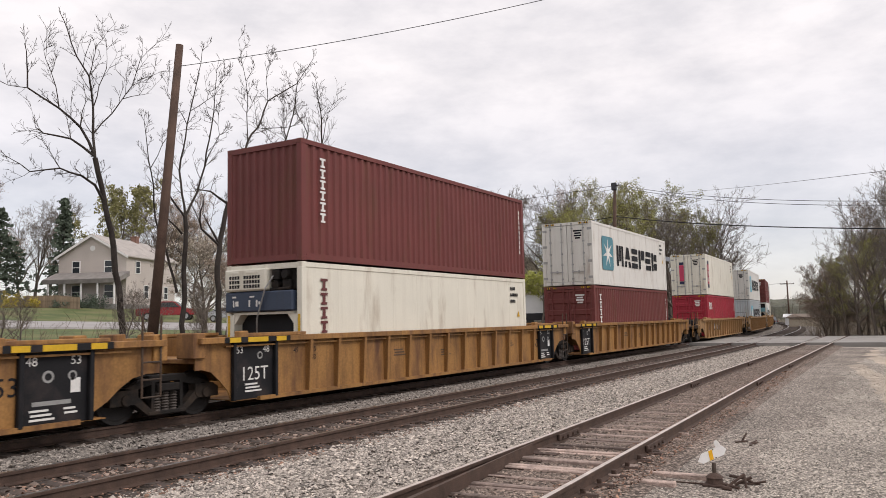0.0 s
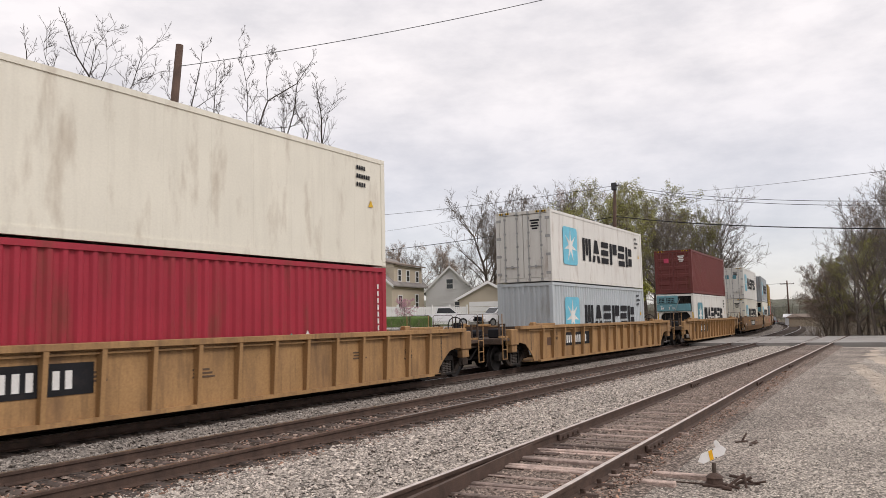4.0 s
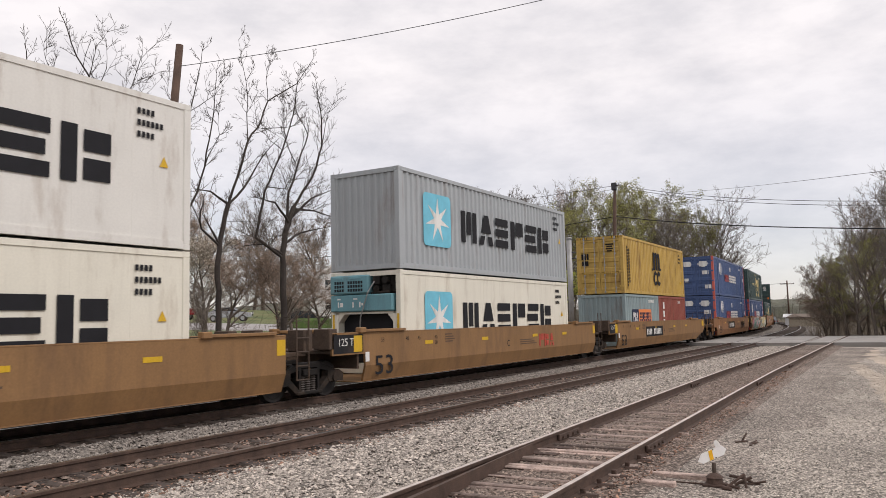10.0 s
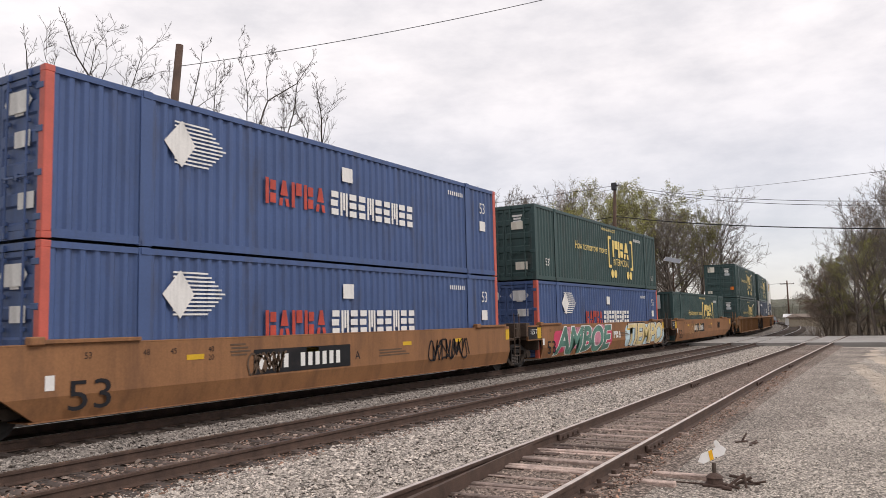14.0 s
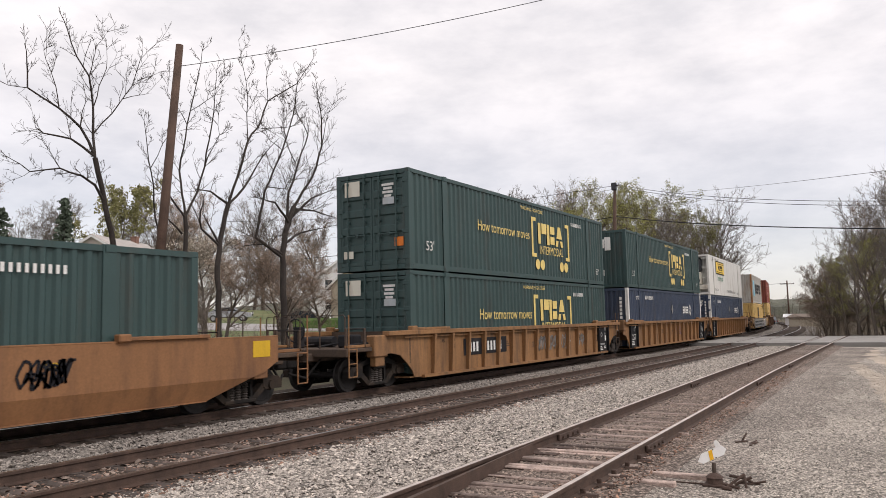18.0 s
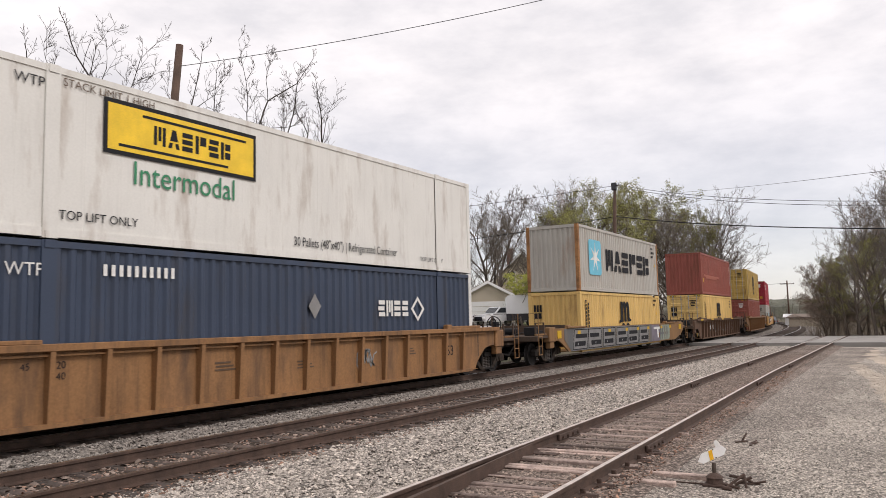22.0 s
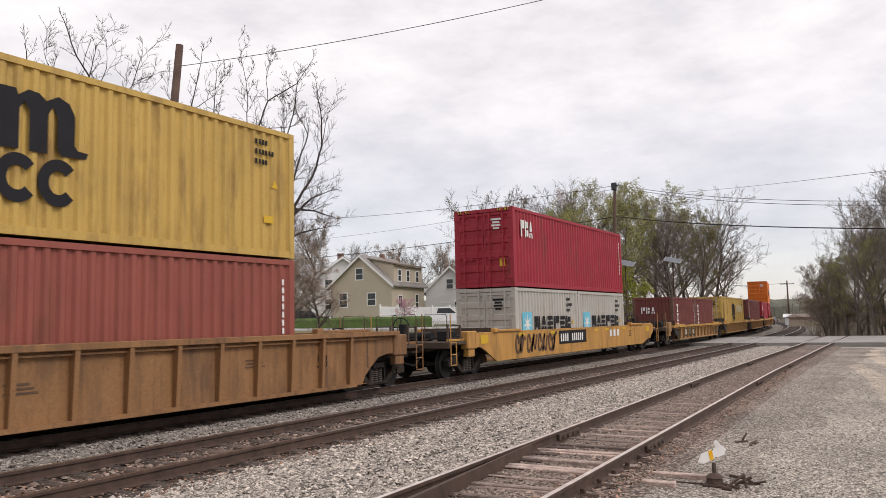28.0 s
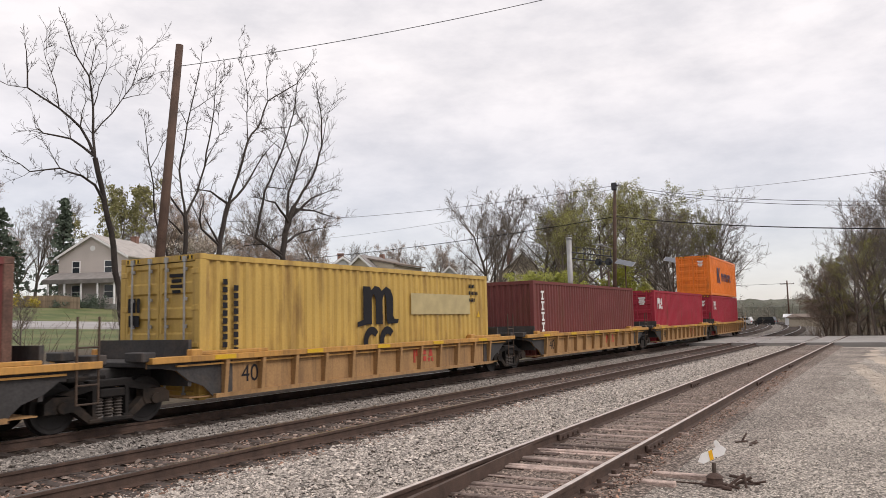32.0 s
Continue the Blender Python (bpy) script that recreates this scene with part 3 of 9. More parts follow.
class Bars:
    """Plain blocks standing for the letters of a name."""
    def __init__(self, n, w, h, gap, column=False):
        self.n, self.w, self.h, self.gap, self.column = n, w, h, gap, column


def bars_row(n, w, h, gap, stroke=0.3, double=True):
    return Bars(n, w, h, gap)


def bars_column(n, w, h, gap):
    return Bars(n, w, h, gap, True)


def fine_marks(c, L, h, ink, width=2.438, y=None):
    """Serial and weight marks at the trailing top corner."""
    def build(bm):
        for k, n in enumerate((4, 6, 4)):
            for i in range(n):
                flat(bm, i * 0.10, i * 0.10 + 0.065, -k * 0.22, -k * 0.22 + 0.11)
    put(c, "marking", build, ink, (L / 2 - 1.25) if y is None else y, h - 0.42, width=width)

    def warn(bm):
        prism(bm, [(0, 0), (0.2, 0), (0.1, 0.2)], -0.004, 0)
    put(c, "warning_sign", warn, M_YEL, L / 2 - 0.75, h - 1.35, width=width)


def star_panel(c, y, z, size, square_m, z_cut=None):
    def sq(bm):
        r = size * 0.1
        pts = []
        for cy, cz, a0 in ((size - r, size - r, 0), (r, size - r, 90), (r, r, 180), (size - r, r, 270)):
            for k in range(4):
                a = radians(a0 + 30 * k)
                pts.append((cy + r * math.cos(a), cz + r * math.sin(a)))
        prism(bm, pts, -0.004, 0)
    p = put(c, "emblem", sq, square_m, y, z, "rounded blue square with a pale star")
    def st(bm):
        pts = []
        for k in range(14):
            a = math.pi / 2 + math.pi * k / 7
            r = size * (0.44 if k % 2 == 0 else 0.13)
            pts.append((size / 2 + r * math.cos(a), size / 2 + r * math.sin(a)))
        prism(bm, pts, -0.001, 0.003)
    bm = bmesh.new()
    st(bm)
    part("star", bm, M_WHITE, p, "", Matrix.Translation((0.003, 0, 0)))


def star_livery(c, h=2.896, square_m=None, size=1.58, y0=-4.85, z0=0.74, ink=None, scale=1.0, letters_y=-2.6):
    star_panel(c, y0, z0, size, square_m or M_SKYBLUE)
    put(c, "name_bars", bars_row(6, 1.0 * scale, 1.0 * scale, 0.19 * scale, 0.29), ink or M_INK, letters_y, z0 + size / 2 - 0.52 * scale, "dark bars of a painted name")
    fine_marks(c, 12.192, h, M_INK)


def script_livery(c, z_top, ink=None):
    """The big dark two-row emblem and two columns of a long name."""
    ink = ink or M_INK
    def m_(bm):
        # three stems under two arches, with a swash below
        out = [(-0.3, -0.06), (0.2, 0.0), (0.45, 0.0), (0.45, 0.66), (0.55, 0.8), (0.66, 0.66), (0.66, 0.0), (1.04, 0.0), (1.04, 0.66), (1.14, 0.8), (1.25, 0.66), (1.25, 0.1), (1.35, 0.0), (1.9, 0.02),
               (1.95, 0.12), (1.7, 0.14), (1.63, 0.22), (1.63, 0.72), (1.5, 0.92), (1.25, 1.0), (1.0, 0.88), (0.85, 0.98), (0.62, 1.0), (0.42, 0.88), (0.38, 0.98), (0.0, 0.98), (0.0, 0.12), (-0.3, 0.06)]
        prism(bm, [(y * 0.82, z) for y, z in out], -0.004, 0)
    put(c, "emblem", m_, ink, -0.75, z_top - 1.5, "dark two-row painted emblem")
    for y0, a, b in ((0.0, 40, 330), (0.7, 40, 320)):
        ring = [(y0 + 0.36 + 0.36 * math.cos(radians(t)), 0.4 + 0.4 * math.sin(radians(t))) for t in range(a, b + 1, 14)] + [(y0 + 0.36 + 0.17 * math.cos(radians(t)), 0.4 + 0.2 * math.sin(radians(t))) for t in reversed(range(a, b + 1, 14))]
        put(c, "emblem_base", lambda bm: prism(bm, ring, -0.004, 0), ink, -0.75, z_top - 2.36)
    put(c, "name_bars", bars_column(13, 0.13, 0.115, 0.045), ink, -5.5, z_top - 0.5)
    put(c, "name_bars", bars_column(11, 0.13, 0.115, 0.045), ink, -5.2, z_top - 0.62)
    put_end(c, "emblem", lambda bm: (flat(bm, 0, 0.1, 0, 0.3), flat(bm, 0.14, 0.24, 0, 0.3), flat(bm, 0.28, 0.38, 0, 0.3), flat(bm, 0.02, 0.36, -0.3, -0.06)), ink, 12.192, -0.95, 1.75)
    fine_marks(c, 12.192, 2.896, ink)
    put(c, "caution_plate", lambda bm: flat(bm, 0, 0.3, 0, 0.16), M_YEL, 5.1, 0.75)


def column_name(c, h, ink=None, y=-5.43, n=6, size=0.26):
    s = size
    out = [(0, 0), (0, -0.22 * s), (0.27 * s, -0.22 * s), (0.27 * s, -0.76 * s), (0.08 * s, -0.76 * s), (0.08 * s, -0.95 * s), (0.77 * s, -0.95 * s), (0.77 * s, -0.76 * s), (0.57 * s, -0.76 * s), (0.57 * s, -0.22 * s), (0.85 * s, -0.22 * s), (0.85 * s, 0)]
    for i in range(n):
        put(c, "letter_bar", lambda bm: prism(bm, out, -0.004, 0), ink or M_WHITE, y, h - 0.38 - i * s * 1.12)


def slim_column(c, L, h, ink, end=False):
    put(c, "serial_bars", bars_column(9, 0.06, 0.13, 0.05), ink, L / 2 - 0.42, h - 0.45)


def bracket_livery(c, h, ink=None, width=2.591):
    """Gold square brackets round a block name, with discs below and a slogan before."""
    ink = ink or M_GOLD
    def br(bm):
        flat(bm, 0, 0.14, 0.0, 1.5)
        flat(bm, 0, 0.4, 1.36, 1.5, 0.001)
        flat(bm, 0, 0.4, 0.0, 0.14, 0.001)
    def br2(bm):
        flat(bm, 3.56, 3.7, 0.0, 1.5)
        flat(bm, 3.3, 3.7, 1.36, 1.5, 0.001)
        flat(bm, 3.3, 3.7, 0.0, 0.14, 0.001)
    put(c, "bracket_mark", br, ink, 0.22, 0.85, "gold painted square bracket", width=width)
    put(c, "bracket_mark", br2, ink, 0.22, 0.85, "gold painted square bracket", width=width)
    put(c, "name_bars", bars_row(3, 0.78, 0.8, 0.06, 0.34), ink, 0.82, 1.38, width=width)
    words(c, "INTERMODAL", 0.46, ink, 2.08, 1.13, 0.82, x=width / 2)
    for y in (0.5, 0.95, 2.85, 3.3):
        put(c, "disc_mark", lambda bm: prism(bm, [(0.2 * math.cos(k * math.pi / 8), 0.2 * math.sin(k * math.pi / 8)) for k in range(16)], -0.004, 0), ink, 0.22 + y, 0.58, width=width)
    words(c, "How tomorrow moves", 0.5, ink, -2.0, 1.62, 0.86, x=width / 2)
    words(c, "WARNING HIGH CUBE", 0.19, M_GOLD, 0.3, h - 0.3, x=width / 2)
    words(c, "53'", 0.34, M_WHITE, 7.2, 0.55, x=width / 2)
    words(c, "53'", 0.4, M_WHITE, -6.98, 0.7, x=width / 2)
    put(c, "serial_bars", bars_row(9, 0.08, 0.15, 0.05, double=False), M_WHITE, 4.2, h - 0.55, width=width)


def door_label(c, L, x, z, w=0.55, h=0.42, m=None):
    put_end(c, "placard", lambda bm: flat(bm, -w / 2, w / 2, -h / 2, h / 2), m or C_CREAM, L, x, z)


def stack_livery(c, h=2.896):
    width = 2.591
    def speed(bm):
        for k in range(11):
            z = 0.06 + k * 0.08
            flat(bm, 0.25, 1.55 - abs(k - 5) * 0.09, z, z + 0.035)
        prism(bm, [(0, 0.46), (0.42, 0.0), (0.75, 0.46), (0.42, 0.92)], -0.003, 0.002)
    put(c, "emblem", speed, M_WHITE, -5.7, h - 1.3, "white diamond with speed lines", width=width)
    put(c, "name_bars", bars_row(5, 0.34, 0.58, 0.08, 0.33), M_REDINK, -2.99, h - 1.72, width=width)
    put(c, "name_bars", bars_row(10, 0.29, 0.58, 0.08, 0.33), M_WHITE, -0.75, h - 1.72, width=width)
    put(c, "placard", lambda bm: flat(bm, 0, 0.42, 0, 0.36), M_WHITE, -0.3, h - 0.85, width=width)
    words(c, "53", 0.5, M_WHITE, 7.1, h - 0.72, 0.8, x=width / 2)
    put(c, "placard", lambda bm: flat(bm, 0, 0.38, 0, 0.32), M_WHITE, 6.9, h - 1.45, width=width)
    put(c, "serial_bars", bars_row(8, 0.07, 0.13, 0.05, double=False), M_WHITE, 4.9, h - 0.5, width=width)
    for x in (-0.62, 0.55):
        put_end(c, "emblem", lambda bm: prism(bm, [(-0.4, 0), (-0.25, 0.19), (0.25, 0.19), (0.4, 0), (0.25, -0.19), (-0.25, -0.19)], -0.004, 0), M_WHITE, 16.154, x, h - 0.55)
    for x, z in ((-0.75, h - 1.75), (0.85, h - 2.25), (0.7, h - 1.2)):
        door_label(c, 16.154, x, z, 0.45, 0.28, M_WHITE)


def diamond_livery(c, h=2.896, lead_words=True):
    width = 2.591
    def dm(bm):
        for a, b in (((0, 0.35), (0.35, 0.7)), ((0.35, 0.7), (0.7, 0.35)), ((0.7, 0.35), (0.35, 0)), ((0.35, 0), (0, 0.35))):
            ny, nz = (a[0] + b[0]) / 2 - 0.35, (a[1] + b[1]) / 2 - 0.35
            prism(bm, [a, b, (b[0] * 0.68 + 0.112, b[1] * 0.68 + 0.112), (a[0] * 0.68 + 0.112, a[1] * 0.68 + 0.112)], -0.004, 0)
    put(c, "emblem", dm, M_WHITE, 4.55, 1.45, "white open diamond", width=width)
    put(c, "name_bars", bars_row(4, 0.3, 0.42, 0.07, 0.3), M_WHITE, 3.0, 1.6, width=width)
    put(c, "hazard_diamond", lambda bm: prism(bm, [(0, 0.3), (0.22, 0), (0.44, 0.3), (0.22, 0.6)], -0.004, 0), M_CHROMEG, 0.25, 1.55, width=width)
    put(c, "serial_bars", bars_row(10, 0.1, 0.2, 0.06, double=False), M_WHITE, -5.1, h - 0.55, width=width)
    words(c, "WTP", 0.3, M_WHITE, -6.5, h - 0.5, x=width / 2)
    put_end(c, "serial_bars", bars_column(11, 0.12, 0.14, 0.05), M_WHITE, 16.154, 0.85, h - 0.45)
    put_end(c, "name_bars", bars_row(4, 0.15, 0.25, 0.05, 0.3), M_WHITE, 16.154, -0.75, 1.35)


# ---------------------------------------------------------------- wheels and trucks
def wheel_mesh(bm):
    """A wheelset: two dished wheels on an axle, along x."""
    for sg in (-1, 1):
        prof = [(0.03, 0.10), (0.03, 0.16), (0.06, 0.33), (0.055, 0.36), (0.06, 0.42), (-0.05, 0.425), (-0.065, 0.45), (-0.085, 0.45), (-0.085, 0.36), (-0.02, 0.33), (-0.03, 0.16), (-0.06, 0.10)]
        n = 28
        rings = []
        for x, r in prof:
            rings.append([bm.verts.new((sg * (0.755 + x), r * math.cos(2 * math.pi * k / n), r * math.sin(2 * math.pi * k / n))) for k in range(n)])
        for a, b in zip(rings, rings[1:]):
            for k in range(n):
                bm.faces.new((a[k], a[(k + 1) % n], b[(k + 1) % n], b[k]))
        tube(bm, (sg * 0.68, 0, 0), (sg * 0.92, 0, 0), 0.10, n=12)
        box(bm, sg * 0.92 - 0.02, sg * 0.92 + 0.02, -0.05, 0.05, -0.05, 0.05)
    tube(bm, (-0.7, 0, 0), (0.7, 0, 0), 0.08, n=10)
    bmesh.ops.recalc_face_normals(bm, faces=bm.faces)


def side_frame_mesh(bm):
    """A cast truck side frame, flat along y, with its two window openings."""
    top = [(-1.22, 0.52), (-1.15, 0.62), (-0.75, 0.68), (-0.45, 0.80), (0.45, 0.80), (0.75, 0.68), (1.15, 0.62), (1.22, 0.52)]
    def bar(pts, x0, x1):
        prism(bm, pts, x0, x1)
    for sg in (-1, 1):
        bar([(sg * 1.24, 0.36), (sg * 1.24, 0.54), (sg * 1.10, 0.63), (sg * 0.66, 0.63), (sg * 0.66, 0.44), (sg * 0.72, 0.36)], -0.10, 0.10)
        bar([(sg * 0.70, 0.62), (sg * 0.95, 0.66), (sg * 0.42, 0.82), (sg * 0.30, 0.82), (sg * 0.30, 0.70)], -0.08, 0.08)
        bar([(sg * 0.78, 0.50), (sg * 0.72, 0.36), (sg * 0.42, 0.13), (sg * 0.26, 0.13), (sg * 0.26, 0.24), (sg * 0.36, 0.24), (sg * 0.66, 0.50)], -0.085, 0.085)
        bar([(sg * 0.30, 0.22), (sg * 0.36, 0.22), (sg * 0.36, 0.74), (sg * 0.28, 0.74)], -0.085, 0.085)
        tube(bm, (0.02, sg * 0.92, 0.45), (0.14, sg * 0.92, 0.45), 0.13, 0.10, 12)
    box(bm, -0.085, 0.085, -0.44, 0.44, 0.72, 0.86, 0.02)
    box(bm, -0.12, 0.12, -0.44, 0.44, 0.12, 0.20, 0.02)
    box(bm, -0.10, 0.14, -0.25, 0.25, 0.55, 0.70, 0.02)


def spring_mesh(bm):
    for y in (-0.19, 0.0, 0.19):
        # a wound spring, as rings on one column
        n, prev = 10, None
        for k in range(15):
            r = 0.088 if k % 2 == 0 else 0.06
            z = 0.2 + k * 0.0257
            ring = [bm.verts.new((r * math.cos(6.2832 * j / n), y + r * math.sin(6.2832 * j / n), z)) for j in range(n)]
            if prev:
                for j in range(n):
                    bm.faces.new((prev[j], prev[(j + 1) % n], ring[(j + 1) % n], ring[j]))
            prev = ring


def truck(parent, y, s0):
    """A two-axle truck under a car, its wheels turning."""
    b = bmesh.new()
    box(b, -0.95, 0.95, -0.20, 0.20, 0.52, 0.80, 0.03)
    box(b, -0.40, 0.40, -0.40, 0.40, 0.78, 0.90, 0.03)
    for sg in (-1, 1):
        box(b, -0.9, 0.9, sg * 0.52 - 0.06, sg * 0.52 + 0.06, 0.30, 0.42, 0.02)
    key = "truck_bolster"
    if (key, M_TRUCK.name) in MESHES:
        b.free()
        me = MESHES[(key, M_TRUCK.name)]
    else:
        me = bpy.data.meshes.new("truck")
        b.to_mesh(me)
        b.free()
        me.materials.append(M_TRUCK)
        MESHES[(key, M_TRUCK.name)] = me
    t = piece("truck", me, parent, Matrix.Translation((0, y, 0)), "dark cast-steel two-axle truck")
    for sg in (-1, 1):
        piece("side_frame", mesh_of("side_frame", side_frame_mesh, M_TRUCK), t, Matrix.Translation((sg * 1.0, 0, 0)) @ Matrix.Rotation(0 if sg > 0 else math.pi, 4, "Z"))
        piece("spring_nest", mesh_of("spring_nest", spring_mesh, M_SPRING), t, Matrix.Translation((sg * 1.0, 0, 0)))
    for dy in (-0.9, 0.9):
        w = piece("wheelset", mesh_of("wheelset", wheel_mesh, M_WHEEL), t, Matrix.Translation((0, dy, 0.425)))
        WHEELS.append((w, s0, y + dy, dy))
    return t


# ---------------------------------------------------------------- well cars
def clip(pts, z, side):
    """The part of an outline above (1) or below (-1) a level."""
    out = []
    for (ya, za), (yb, zb) in zip(pts, pts[1:] + pts[:1]):
        if (za - z) * side >= 0:
            out.append((ya, za))
        if (za - z) * (zb - z) < 0:
            out.append((ya + (yb - ya) * (z - za) / (zb - za), z))
    return out


def arch_of(style, kind, lead, half, low):
    """How a car's side ends over the truck: its lower edge from the well outwards, and how far the side reaches."""
    if half < 8:
        return [(half - 0.55, low), (half - 0.30, low + 0.22), (half + 0.05, 0.72), (half + 0.35, 0.93), (half + 0.75, 1.0)], half + 1.0
    if style == "smooth" and kind == "joint":
        return ([(half - 0.25, low), (half - 0.18, 0.98)], half + 1.1) if lead else ([(half + 0.3, low)], half + 0.3)
    if style == "smooth" and lead:
        return [(half - 0.15, low), (half + 0.62, 0.78), (half + 0.95, 0.9)], half + (1.9 if low < 0.35 else 1.25)
    if style == "smooth":
        return [(half, low), (half + 1.1, 0.66), (half + 1.5, 0.76), (half + 1.85, 0.95)], half + 1.9
    if kind == "joint" and lead:
        return [(half + 0.16, low), (half + 0.26, low + 0.22), (half + 0.48, 0.66), (half + 0.7, 0.84), (half + 0.92, 0.9)], half + 1.1
    if kind == "joint":
        return [(half - 0.42, low), (half - 0.25, low + 0.14), (half, 0.5), (half + 0.24, 0.7), (half + 0.5, 0.86), (half + 0.8, 0.92)], half + 1.1
    return [(half - 0.2, low), (half - 0.08, low + 0.2), (half + 0.15, 0.62), (half + 0.5, 0.86), (half + 0.9, 0.93)], half + 1.25


def well_car(label, s0, body, style="ribbed", half=8.25, reach=(9.3, 9.3), trucks=(-9.75, 9.75), top=1.52, low=0.28, chord_m=None, ends=("joint", "joint"), marks=None, end_m=None, panels=()):
    """One unit of a well car; half: half the well's length; reach: how far its ends go."""
    c = thing("well_car", ride(s0, 0), label, "rail car", "well cars of the train")
    MOVERS.append((c, s0, Matrix()))
    chord_m = chord_m or body
    xs = 1.42
    (arch_a, a), (arch_b, b) = arch_of(style, ends[0], True, half, low), arch_of(style, ends[1], False, half, low)
    def outline(fz):
        right = arch_b + ([(b, arch_b[-1][1])] if b > arch_b[-1][0] else []) + [(b, fz)]
        left = [(-a, fz)] + ([(-a, arch_a[-1][1])] if a > arch_a[-1][0] else []) + [(-y, z) for y, z in reversed(arch_a)]
        return right + left
    for sg in (1, -1):
        def sidew(bm, sg=sg):
            if style == "smooth":
                # the lower third leans inwards below a folded edge
                fold, out = (low + 0.40 if low < 0.35 else low), outline(top - 0.01)
                prism(bm, clip(out, fold, 1), sg * xs - 0.03, sg * xs + 0.03)
                if fold > low:
                    first = len(bm.verts)
                    prism(bm, clip(out, fold, -1), sg * xs - 0.03, sg * xs + 0.03)
                    bm.verts.ensure_lookup_table()
                    for v in bm.verts[first:]:
                        v.co.x -= sg * 0.34 * (fold - v.co.z)
            else:
                prism(bm, outline(top - 0.1), sg * (xs - 0.07), sg * (xs - 0.04))
        piece("side_wall", mesh_of(("car_side", style, half, reach, top, low, sg), sidew, body), c)
        if style == "ribbed":
            def chord(bm, sg=sg):
                x0, x1 = sorted((sg * (xs - 0.09), sg * (xs + 0.13)))
                box(bm, x0, x1, -a, b, top - 0.12, top, 0.01)
                x0, x1 = sorted((sg * (xs + 0.01), sg * (xs + 0.05)))
                box(bm, x0, x1, -half - 0.4, half + 0.4, top - 0.20, top - 0.165)
            piece("top_chord", mesh_of(("car_chord", half, reach, top, sg), chord, chord_m), c)
            def sill(bm, sg=sg):
                x0, x1 = sorted((sg * (xs - 0.05), sg * (xs + 0.06)))
                box(bm, x0, x1, -half + 0.55, half - 0.55, low - 0.03, low + 0.05)
            piece("bottom_sill", mesh_of(("car_sill", half, low, sg), sill, body), c)
            if sg > 0:
                def rib(bm):
                    v = [(-0.045, top - 0.12, 0.165), (0.045, top - 0.12, 0.165), (0.045, low, 0.10), (-0.045, low, 0.10)]
                    outer = [bm.verts.new((x, y, z)) for y, z, x in v]
                    inner = [bm.verts.new((0.0, y, z)) for y, z, x in v]
                    bm.faces.new(outer)
                    for i in range(4):
                        bm.faces.new((inner[i], inner[(i + 1) % 4], outer[(i + 1) % 4], outer[i]))
                    bmesh.ops.recalc_face_normals(bm, faces=bm.faces)
                n = 14 if half == 8.25 else round((2 * half - 1.6) / 1.07)
                for k in range(n + 1):
                    y = -7.15 + 1.02 * k if half == 8.25 else -half + 0.8 + (2 * half - 1.6) * k / n
                    if k == 0 and -1 in panels or k >= n - 0.5 and 1 in panels:
                        continue
                    piece("side_rib", mesh_of(("side_rib", top, low), rib, body), c, Matrix.Translation((xs - 0.04, y, 0)))
        else:
            def rim(bm, sg=sg):
                x0, x1 = sorted((sg * (xs - 0.12), sg * (xs + 0.035)))
                box(bm, x0, x1, -a, b, top - 0.03, top, 0.006)
            piece("top_chord", mesh_of(("car_rim", half, reach, top, sg), rim, chord_m), c)
        # raised container guides along the top
        for yy in (-half + 1.0, half - 1.0):
            def guide(bm, sg=sg):
                x0, x1 = sorted((sg * (xs - 0.16), sg * (xs + 0.10)))
                box(bm, x0, x1, -0.95, 0.95, 0.0, 0.07, 0.01)
                x0, x1 = sorted((sg * (xs - 0.05), sg * (xs + 0.12)))
                box(bm, x0, x1, -1.1, -0.85, -0.02, 0.12, 0.02)
            piece("container_guide", mesh_of(("container_guide", sg), guide, chord_m), c, Matrix.Translation((0, yy, top)))

    def bed(bm):
        box(bm, -1.35, 1.35, -half, half, low, low + 0.02)
        for k in range(5):
            y = -half * 0.75 + half * 1.5 * k / 4
            box(bm, -1.35, 1.35, y - 0.2, y + 0.2, low + 0.0, low + 0.022)
    piece("well_floor", mesh_of(("well_floor", half, low), bed, body), c)
    # end structures over the trucks
    for sg, rch, kind in ((-1, reach[0], ends[0]), (1, reach[1], ends[1])):
        em = M_DECK if kind == "coupler" else (end_m or body)
        def span(p, q, sg=sg):
            return sorted((sg * p, sg * q))
        key = (half, round(rch, 2), kind, sg, low, top)
        piece("end_platform", mesh_of(("end_platform",) + key, lambda bm: box(bm, -1.36, 1.36, *span(half + 0.065, rch + 0.02), 1.02, 1.12, 0.015), em), c)
        piece("bulkhead", mesh_of(("bulkhead",) + key, lambda bm: box(bm, -1.38, 1.38, *span(half - 0.02, half + 0.06), 0.62, 1.5), em), c)
        piece("centre_sill", mesh_of(("centre_sill",) + key, lambda bm: box(bm, -0.38, 0.38, *span(half + 0.1, rch + 0.45), 0.80, 1.015, 0.03), em), c)
        if kind == "joint":
            if sg > 0:
                for yy in (rch - 0.45, rch - 0.05):
                    piece("ladder_rail", mesh_of("joint_ladder_rail", lambda bm: tube(bm, (0, 0, 0.5), (0, 0, 1.95), 0.02, n=6), M_DECK), c, Matrix.Translation((1.5, yy, 0)))
                for zz in (0.51, 0.82, 1.13, 1.44):
                    piece("rung", mesh_of("joint_rung", lambda bm: tube(bm, (0, -0.45, 0), (0, -0.05, 0), 0.018, n=6), M_DECK), c, Matrix.Translation((1.5, rch, zz)))
